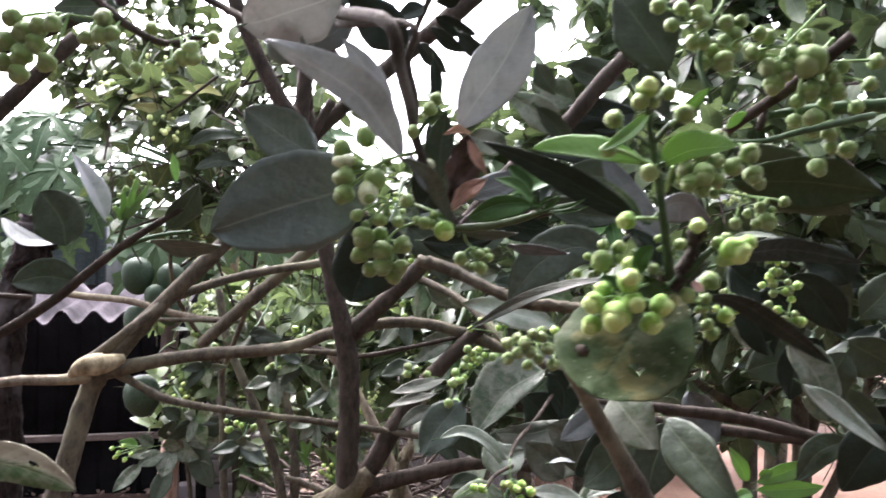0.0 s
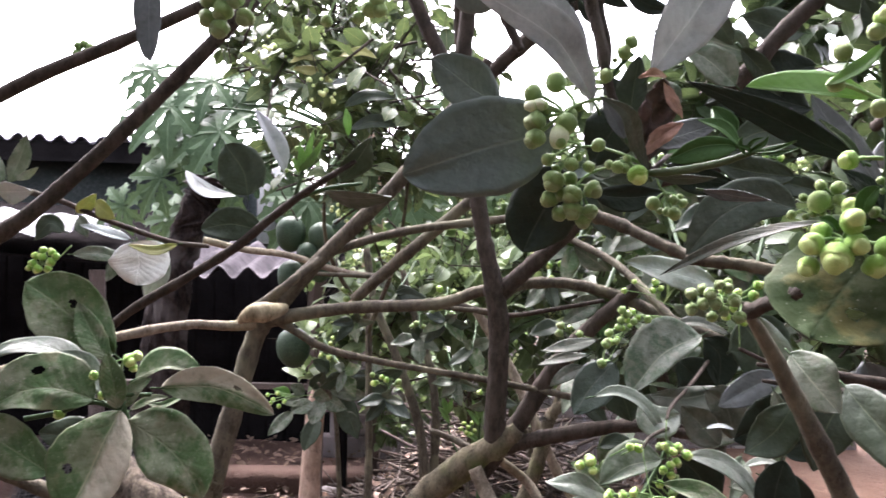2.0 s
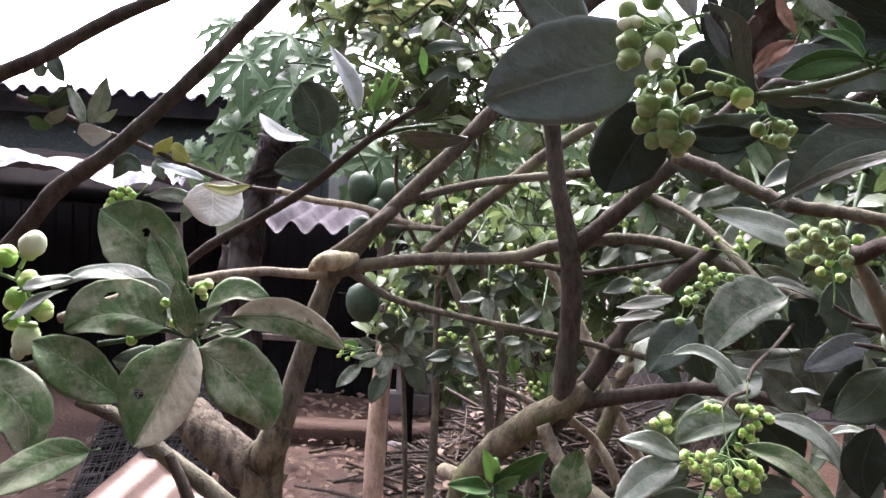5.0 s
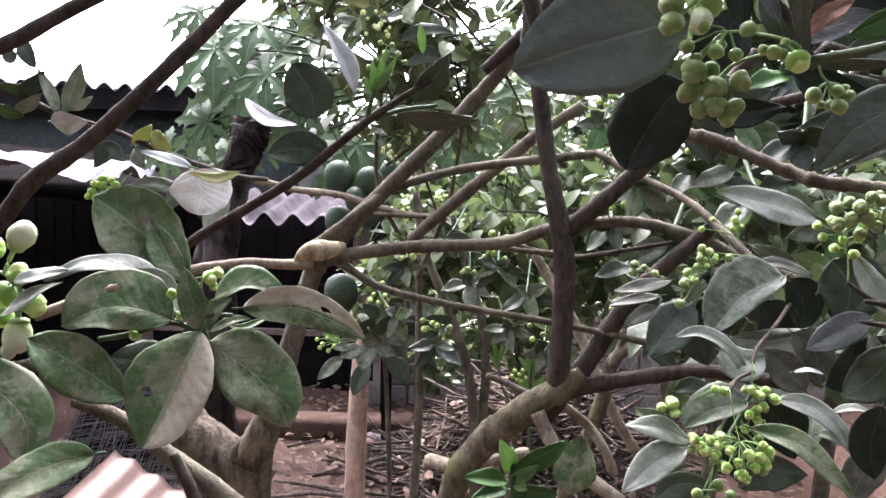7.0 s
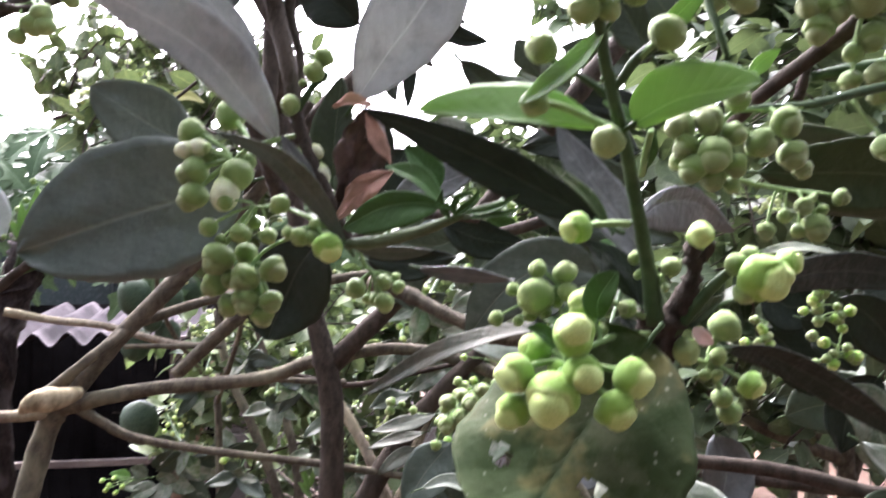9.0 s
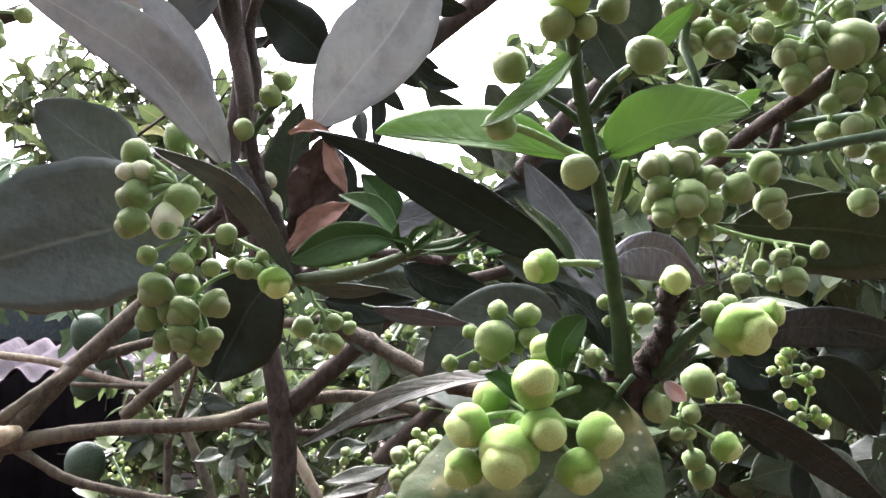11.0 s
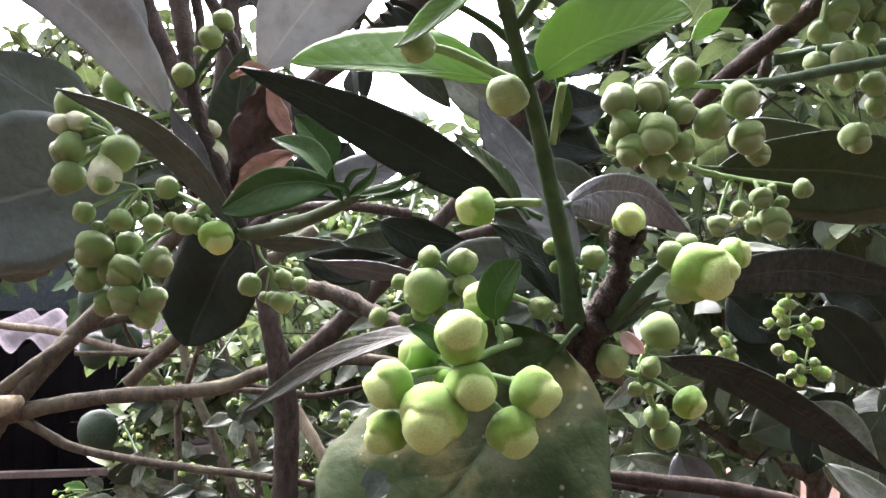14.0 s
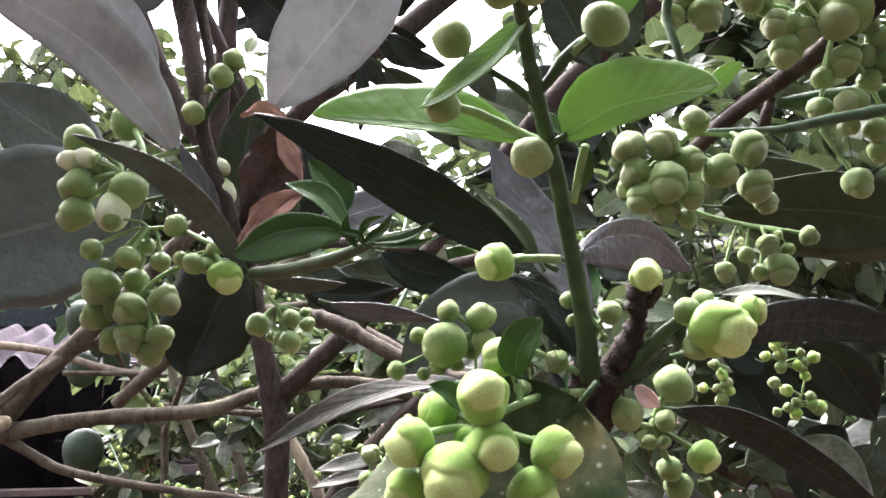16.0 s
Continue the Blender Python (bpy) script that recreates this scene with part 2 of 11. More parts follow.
def bark_material(name, dark, light, scale=1.0, lichen=0.0, lichen_color=(0.30, 0.30, 0.2), rough=0.85, bump=0.6):
    m, nt, b = material(name)
    co = nt.nodes.new("ShaderNodeTexCoord").outputs["Object"]
    mp = nt.nodes.new("ShaderNodeMapping")
    mp.inputs["Scale"].default_value = (1, 1, 0.45)
    nt.links.new(co, mp.inputs[0])
    n1 = noise_node(nt, 48.0 * scale, 6, mp.outputs[0], 0.7)
    n2 = noise_node(nt, 300.0 * scale, 4, co, 0.7)
    n3 = noise_node(nt, 7.0 * scale, 3, co)
    col = mix_node(nt, ramp_node(nt, n1, 0.38, 0.62), dark, light)
    col = mix_node(nt, math_node(nt, "MULTIPLY", ramp_node(nt, n2, 0.52, 0.68), 0.45), col, (dark[0] * 0.45, dark[1] * 0.45, dark[2] * 0.45))
    scar = ramp_node(nt, noise_node(nt, 120.0 * scale, 5, mp.outputs[0], 0.75), 0.55, 0.64)
    col = mix_node(nt, math_node(nt, "MULTIPLY", scar, 0.6), col, (dark[0] * 0.4, dark[1] * 0.4, dark[2] * 0.4))
    if lichen:
        col = mix_node(nt, math_node(nt, "MULTIPLY", ramp_node(nt, n3, 0.5, 0.62), lichen), col, lichen_color)
    nt.links.new(col, b.inputs["Base Color"])
    b.inputs["Roughness"].default_value = rough
    b.inputs["Specular IOR Level"].default_value = 0.08
    bump_to(nt, b, math_node(nt, "ADD", n1, math_node(nt, "MULTIPLY", n2, 0.5)), bump, 0.012)
    return m


BARK = bark_material("citrus_bark", (0.039, 0.034, 0.025), (0.091, 0.079, 0.057), 1.0, 0.45, (0.155, 0.150, 0.098))
BARK_DARK = bark_material("dark_bark", (0.0205, 0.0162, 0.0125), (0.050, 0.0395, 0.031), 1.0, 0.18, (0.075, 0.064, 0.05))
BARK_MOSS = bark_material("mossy_bark", (0.045, 0.038, 0.024), (0.140, 0.120, 0.080), 0.8, 0.75, (0.080, 0.090, 0.030), 0.9, 1.0)
BARK_PALE = bark_material("pale_bark", (0.090, 0.074, 0.053), (0.189, 0.159, 0.120), 1.0, 0.4, (0.22, 0.20, 0.12))
BARK_CUT = bark_material("cut_wood", (0.139, 0.115, 0.070), (0.279, 0.238, 0.156), 1.0, 0.5, (0.10, 0.085, 0.05))
BARK_OLD = bark_material("old_cracked_bark", (0.026, 0.021, 0.016), (0.125, 0.102, 0.076), 0.7, 0.5, (0.075, 0.072, 0.040), 0.95, 1.0)
BARK_DEAD = bark_material("dead_bark", (0.008, 0.006, 0.0055), (0.034, 0.025, 0.022), 0.8, 0.35, (0.15, 0.135, 0.13), 0.95, 1.0)
BARK_PAPAYA = bark_material("papaya_bark", (0.20, 0.135, 0.10), (0.34, 0.245, 0.185), 0.5, 0.25, (0.2, 0.16, 0.12))
TWIG_DRY = bark_material("dry_twigs", (0.035, 0.028, 0.023), (0.125, 0.098, 0.082), 1.0)


def stem_material(name, a, c, rough=0.45):
    m, nt, b = material(name)
    n = noise_node(nt, 90.0, 5)
    nt.links.new(mix_node(nt, ramp_node(nt, n, 0.35, 0.7), a, c), b.inputs["Base Color"])
    b.inputs["Roughness"].default_value = rough
    b.inputs["Specular IOR Level"].default_value = 0.08
    bump_to(nt, b, noise_node(nt, 500.0, 3), 0.25, 0.002)
    return m


STEM_GREEN = stem_material("green_stem", (0.022, 0.042, 0.017), (0.042, 0.068, 0.029), 0.62)
STEM_MID = stem_material("fresh_green_twig", (0.032, 0.048, 0.022), (0.054, 0.075, 0.035), 0.6)
STEM_LIGHT = stem_material("light_green_stalk", (0.10, 0.165, 0.060), (0.17, 0.245, 0.10), 0.6)


def bud_material(name, top, body, tip, where, soft):
    m, nt, b = material(name)
    uv = nt.nodes.new("ShaderNodeUVMap").outputs[0]
    sep = nt.nodes.new("ShaderNodeSeparateXYZ")
    nt.links.new(uv, sep.inputs[0])
    rnd = nt.nodes.new("ShaderNodeObjectInfo").outputs["Random"]
    wob = math_node(nt, "MULTIPLY", math_node(nt, "SUBTRACT", noise_node(nt, 1.6, 3), 0.5), 0.22)
    v = math_node(nt, "ADD", sep.outputs[1], math_node(nt, "ADD", wob, math_node(nt, "MULTIPLY", math_node(nt, "SUBTRACT", rnd, 0.5), 0.22)))
    col = mix_node(nt, ramp_node(nt, v, 0.02, 0.4), top, body)
    col = mix_node(nt, ramp_node(nt, v, where - soft, where + soft), col, tip)
    fine = ramp_node(nt, noise_node(nt, 11.0, 4, rough=0.7), 0.4, 0.7)
    col = mix_node(nt, math_node(nt, "MULTIPLY", fine, 0.34), col, (top[0] * 0.6, top[1] * 0.66, top[2] * 0.5))
    pore = ramp_node(nt, noise_node(nt, 26.0, 3, rough=0.6), 0.54, 0.66)
    col = mix_node(nt, math_node(nt, "MULTIPLY", pore, 0.16), col, (tip[0] * 1.15, tip[1] * 1.12, tip[2] * 1.25))
    nt.links.new(col, b.inputs["Base Color"])
    b.inputs["Roughness"].default_value = 0.68
    b.inputs["Sheen Weight"].default_value = 0.20
    b.inputs["Sheen Roughness"].default_value = 0.45
    b.inputs["Sheen Tint"].default_value = (0.80, 0.90, 0.55, 1)
    b.inputs["Specular IOR Level"].default_value = 0.25
    b.inputs["Subsurface Weight"].default_value = 0.12
    b.inputs["Subsurface Radius"].default_value = (0.4, 0.5, 0.2)
    b.inputs["Subsurface Scale"].default_value = 0.004
    bump_to(nt, b, math_node(nt, "ADD", math_node(nt, "MULTIPLY", noise_node(nt, 34.0, 3), 0.42), math_node(nt, "MULTIPLY", noise_node(nt, 5.0, 2), 0.45)), 0.5, 0.002)
    return m


BUD_SOFT = bud_material("pale_tipped_bud", (0.082, 0.136, 0.034), (0.104, 0.160, 0.041), (0.128, 0.160, 0.060), 0.64, 0.05)
BUD_GREEN = bud_material("green_bud", (0.074, 0.130, 0.030), (0.112, 0.175, 0.044), (0.180, 0.235, 0.080), 0.78, 0.14)
BUD_CREAM = bud_material("cream_tipped_bud", (0.100, 0.215, 0.023), (0.155, 0.280, 0.038), (0.345, 0.430, 0.140), 0.64, 0.06)
BUD_WHITE = bud_material("white_opening_bud", (0.15, 0.23, 0.060), (0.27, 0.32, 0.155), (0.37, 0.39, 0.255), 0.36, 0.16)
PETAL = stem_material("pale_pink_petal", (0.62, 0.44, 0.40), (0.72, 0.58, 0.52), 0.6)


def plain_material(name, a, c, scale=6.0, fine=70.0, rough=0.85, bump=0.3, stain=(0.1, 0.08, 0.07), stains=0.3, spec=0.2):
    m, nt, b = material(name)
    col = mix_node(nt, ramp_node(nt, noise_node(nt, scale, 5), 0.3, 0.7), a, c)
    col = mix_node(nt, math_node(nt, "MULTIPLY", ramp_node(nt, noise_node(nt, fine, 5, rough=0.7), 0.48, 0.7), stains), col, stain)
    nt.links.new(col, b.inputs["Base Color"])
    b.inputs["Roughness"].default_value = rough
    b.inputs["Specular IOR Level"].default_value = spec
    bump_to(nt, b, math_node(nt, "ADD", noise_node(nt, scale * 4, 5), noise_node(nt, fine, 4)), bump, 0.02)
    return m


SOIL = plain_material("red_brown_soil", (0.049, 0.028, 0.021), (0.086, 0.052, 0.039), 1.6, 40.0, 0.95, 0.7, (0.065, 0.045, 0.037), 0.5)
EARTH = plain_material("orange_earth", (0.095, 0.052, 0.035), (0.155, 0.094, 0.066), 2.0, 30.0, 0.95, 0.5, (0.06, 0.037, 0.026), 0.45)
ROOF = plain_material("weathered_roof_sheet", (0.026, 0.024, 0.026), (0.068, 0.061, 0.066), 4.0, 30.0, 0.8, 0.25, (0.018, 0.017, 0.017), 0.65, 0.0)
ROOF_DARK = plain_material("old_dark_roof_sheet", (0.09, 0.085, 0.10), (0.15, 0.14, 0.16), 2.0, 25.0, 0.8, 0.25, (0.05, 0.05, 0.05), 0.5)
TARP = plain_material("white_plastic_tarp", (0.045, 0.044, 0.049), (0.125, 0.122, 0.132), 5.0, 24.0, 0.5, 0.5, (0.05, 0.043, 0.04), 0.6, 0.03)
# near-black base colour stands in for the gloom indoors and under roofs
BLACK_WALL = plain_material("shade_black_boards", (0.004, 0.0035, 0.0035), (0.010, 0.009, 0.009), 3.0, 40.0, 0.95, 0.4, (0.007, 0.007, 0.007), 0.4, 0.0)
# near-black tone holds the roof's shadow on the teal wall
WALL_TEAL = plain_material("shadow_dark_teal_wall", (0.010, 0.014, 0.013), (0.022, 0.030, 0.028), 1.2, 30.0, 0.8, 0.2, (0.06, 0.06, 0.06), 0.5)
WOOD = plain_material("grey_timber", (0.072, 0.055, 0.050), (0.132, 0.105, 0.091), 7.0, 90.0, 0.85, 0.5, (0.07, 0.05, 0.045), 0.4)
WALL_GREY = plain_material("grey_block", (0.195, 0.169, 0.163), (0.273, 0.240, 0.227), 3.0, 50.0, 0.9, 0.4, (0.18, 0.13, 0.11), 0.4)
SHEET = plain_material("pinkish_fibre_sheet", (0.215, 0.150, 0.120), (0.31, 0.23, 0.19), 4.0, 60.0, 0.75, 0.2, (0.19, 0.135, 0.11), 0.45)
NET = plain_material("black_net", (0.03, 0.028, 0.028), (0.075, 0.068, 0.066), 8.0, 60.0, 0.8, 0.2)
WIRE = plain_material("galvanised_wire", (0.30, 0.30, 0.31), (0.42, 0.42, 0.43), 8.0, 60.0, 0.5, 0.1)
FRUIT = plain_material("papaya_fruit_skin", (0.020, 0.034, 0.021), (0.040, 0.061, 0.035), 9.0, 60.0, 0.55, 0.15, (0.045, 0.06, 0.04), 0.3, 0.1)
LITTER = leaf_material("leaf_litter", (0.075, 0.045, 0.034), (0.22, 0.155, 0.12), (0.16, 0.11, 0.08), 0.85, 0.05, 0.3, (0.12, 0.08, 0.06), island=True)
FLOWER_FAR = plain_material("far_flower_buds", (0.36, 0.46, 0.16), (0.55, 0.60, 0.30), 30.0, 200.0, 0.6, 0.1, (0.2, 0.3, 0.08), 0.2)


# ---- builders ----
def thing(name, base, label, category, group="", kind=""):
    e = new(name)
    e.location = base
    return tagged(e, label, category, group, kind)


def adopt(ob, parent):
    ob.parent = parent
    if parent.type == "EMPTY":
        ob.matrix_parent_inverse = Matrix.Translation(-parent.location)
    return ob


def mesh_of(name, verts, faces, mats, uvs=None, index=None, smooth=True):
    me = bpy.data.meshes.new(name)
    me.from_pydata([tuple(v) for v in verts], [], [tuple(f) for f in faces])
    for m in mats:
        me.materials.append(m)
    if uvs is not None:
        layer = me.uv_layers.new(name="UVMap")
        vi = np.empty(len(me.loops), dtype=np.int32)
        me.loops.foreach_get("vertex_index", vi)
        layer.data.foreach_set("uv", np.asarray(uvs, dtype=np.float32)[vi].ravel())
    if index is not None:
        me.polygons.foreach_set("material_index", index)
    if smooth:
        me.polygons.foreach_set("use_smooth", [True] * len(me.polygons))
    me.update()
    return me


def part(name, bm, mat, parent, label=""):
    if isinstance(bm, bmesh.types.BMesh):
        me = bpy.data.meshes.new(name)
        bm.to_mesh(me)
        bm.free()
        me.materials.append(mat)
    else:
        me = bm
    ob = adopt(new(name, me), parent)
    if label:
        tagged(ob, label)
    return ob


def spline(points, steps):
    """Points on a smooth curve through the given ones, each x, y, z, radius."""
    p = [np.array(q, dtype=float) for q in points]
    p = [2 * p[0] - p[1]] + p + [2 * p[-1] - p[-2]]
    out = []
    for i in range(1, len(p) - 2):
        a, b, c, d = p[i - 1:i + 3]
        for k in range(steps):
            t = k / steps
            q = 0.5 * (2 * b + (c - a) * t + (2 * a - 5 * b + 4 * c - d) * t * t + (3 * b - a - 3 * c + d) * t ** 3)
            q[3] = b[3] + (c[3] - b[3]) * t
            out.append(q)
    out.append(p[-2])
    return np.array(out)


def tube(points, mat, sides=10, steps=6, rough=0.08, seed=0, nodes=0.0, ridges=0.0):
    """A branch: a closed tube along a smooth curve, with swollen nodes and uneven skin."""
    rng = random.Random(seed)
    c = spline(points, steps)
    n = len(c)
    verts, faces = [], []
    tang = np.gradient(c[:, :3], axis=0)
    up = np.array((0.31, 0.17, 0.93))
    ph = rng.uniform(0, 6)
    for i in range(n):
        t = tang[i] / (np.linalg.norm(tang[i]) + 1e-9)
        s = np.cross(t, up)
        s /= np.linalg.norm(s) + 1e-9
        u = np.cross(s, t)
        swell = 1 + nodes * max(0.0, math.sin(i * 1.1 + ph)) ** 6
        for k in range(sides):
            a = 2 * math.pi * k / sides
            q = c[i, :3] + (math.cos(a) * s + math.sin(a) * u) * c[i, 3]
            r = swell * (1 + rough * noise.noise(Vector(q) * (0.55 / max(c[i, 3], 0.002)) + Vector((seed, 0, 0))))
            if ridges:
                r += ridges * noise.noise(Vector((math.cos(a) * 3.2, math.sin(a) * 3.2, i * 0.22 + seed))) - ridges * 0.8 * max(0, noise.noise(Vector((math.cos(a) * 6, math.sin(a) * 6, i * 0.5 + 9))))
            verts.append(c[i, :3] + (q - c[i, :3]) * r)
    for i in range(n - 1):
        for k in range(sides):
            k2 = (k + 1) % sides
            faces.append((i * sides + k, i * sides + k2, (i + 1) * sides + k2, (i + 1) * sides + k))
    faces.append(tuple(range(sides))[::-1])
    faces.append(tuple((n - 1) * sides + k for k in range(sides)))
    return mesh_of("tube", verts, faces, [mat])


def limb(tree, points, mat=None, name="limb", label="", sides=14, nodes=0.10, rough=0.09):
    limb.count += 1
    return part(name, tube(points, mat or BARK, sides, 7, rough, limb.count, nodes), None, tree, label)


limb.count = 0


def frame_of(axis, normal):
    y = Vector(axis).normalized()
    z = Vector(normal)
    z = (z - y * z.dot(y)).normalized()
    x = y.cross(z)
    return Matrix((x, y, z)).transposed().to_4x4()


def leaf_mesh(length, width, fold, bend, wave, seed, mats, wing=0.0, blunt=0.8, holes=0, crumple=0.0, nu=10, nv=22):
    """A leaf blade of two skins: folded along the rib, arched, wavy at the rim."""
    rng = random.Random(seed)
    ph = [rng.uniform(0, 6.28) for _ in range(4)]
    if holes:
        nu, nv = 40, 64
    gaps = [(rng.uniform(0.3, 0.8), rng.choice((-0.55, 0.45, 0.6))) for _ in range(holes)]
    verts, uvs, faces, index = [], [], [], []
    thick = 0.0005
    for skin in (0.5, -0.5):
        for j in range(nv + 1):
            v = j / nv
            prof = math.sin(math.pi * min(1, max(0, v)) ** 0.88) ** blunt if 0 < v < 1 else 0.0
            if wing and v < 0.22:
                prof = wing * math.sin(math.pi * (v / 0.22) ** 1.2) ** 0.8
            half = 0.5 * width * max(prof, 0.015)
            for i in range(nu + 1):
                u = 2 * i / nu - 1
                rim = abs(u) ** 1.5
                lobe = 1 + 0.05 * math.sin(8 * v + ph[1 if u > 0 else 2]) + 0.018 * math.sin(23 * v + ph[0] + (2 if u > 0 else 0)) + 0.008 * math.sin(61 * v + ph[3])
                x = u * half * lobe * (1 - 0.12 * abs(fold) * rim)
                z = fold * abs(u) * half + bend * length * 4 * v * (1 - v)
                z += wave * width * rim * math.sin(7.5 * v + ph[1 if u > 0 else 2])
                z += 0.005 * width * math.sin(30 * v - 9 * abs(u)) * abs(u) ** 0.7
                z += (0.02 + 0.5 * wave) * width * noise.noise(Vector((u * 1.4 + seed, v * 2.5, seed * 0.37)))
                y = v * length + 0.02 * length * math.sin(9 * v + ph[3]) * u
                if crumple:
                    q = Vector((u * 1.3, v * 3.0, seed * 1.7))
                    x += crumple * width * noise.noise(q) + 0.4 * crumple * width * noise.noise(q * 2.7)
                    z += crumple * width * 1.3 * noise.noise(q + Vector((9, 4, 2))) + 0.6 * crumple * width * noise.noise(q * 2.5)
                    y += crumple * width * 0.5 * noise.noise(q * 1.7 + Vector((3, 1, 7)))
                verts.append((x, y, z + skin * thick))
                uvs.append((u * 0.5 + 0.5, v))
    row = nu + 1
    size = row * (nv + 1)
    for s in range(2):
        for j in range(nv):
            for i in range(nu):
                v, u = (j + 0.5) / nv, (i + 0.5) / nu * 2 - 1
                if any(((v - g) / 0.06) ** 2 + ((u - w - 0.6 * (v - g)) / 0.19) ** 2 < 1 for g, w in gaps):
                    continue
                a = s * size + j * row + i
                f = (a, a + 1, a + row + 1, a + row)
                faces.append(f if s == 0 else f[::-1])
                index.append(s)
    for j in range(nv):
        for i, flip in ((0, 0), (nu, 1)):
            a = j * row + i
            f = (a, a + row, a + row + size, a + size)
            faces.append(f[::-1] if flip else f)
            index.append(0)
    return mesh_of("leaf", verts, faces, mats, uvs, index)


def leaf(tree, base, tip, width, normal, kind="dark", fold=0.15, bend=0.04, wave=0.035, wing=0.0, holes=0, blunt=0.8, crumple=0.0, label=""):
    leaf.count += 1
    mats = LEAF_KINDS[kind]
    a, b = Vector(base), Vector(tip)
    me = leaf_mesh((b - a).length, width, fold, bend, wave, leaf.count, mats, wing, blunt, holes, crumple)
    ob = adopt(new("leaf", me), tree)
    ob.matrix_basis = Matrix.Translation(a) @ frame_of(b - a, normal)
    if label:
        tagged(ob, label)
    length = (b - a).length
    if length > 0.04 and not crumple:
        stalk = new("leaf_stalk", tube([(0, 0.03 * length, 0, 0.0011), (0, -0.04 * length, -0.004 * length, 0.0010), (0.008 * length, -0.10 * length, -0.02 * length, 0.0011)], STEM_GREEN, 6, 3, 0.05, leaf.count))
        stalk.parent = ob
    return ob


leaf.count = 0
LEAF_KINDS = {
    "dark": [LEAF_DARK, LEAF_UNDER], "mid": [LEAF_MID, LEAF_UNDER], "dusty": [LEAF_DUSTY, LEAF_UNDER],
    "worn": [LEAF_WORN, LEAF_UNDER], "pale": [LEAF_PALE, LEAF_PALE], "young": [LEAF_YOUNG, LEAF_YOUNG],
    "yellow": [LEAF_YELLOW, LEAF_YELLOW], "brown": [LEAF_BROWN, LEAF_BROWN], "under": [LEAF_UNDER, LEAF_DARK],
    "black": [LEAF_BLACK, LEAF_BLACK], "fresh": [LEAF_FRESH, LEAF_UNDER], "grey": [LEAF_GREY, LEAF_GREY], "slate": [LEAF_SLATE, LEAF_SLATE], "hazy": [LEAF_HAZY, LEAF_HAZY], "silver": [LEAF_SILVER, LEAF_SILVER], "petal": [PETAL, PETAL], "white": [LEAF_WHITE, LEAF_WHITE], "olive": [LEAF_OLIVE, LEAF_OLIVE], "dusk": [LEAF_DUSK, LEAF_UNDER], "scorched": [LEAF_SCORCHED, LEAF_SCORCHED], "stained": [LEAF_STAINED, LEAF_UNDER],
}


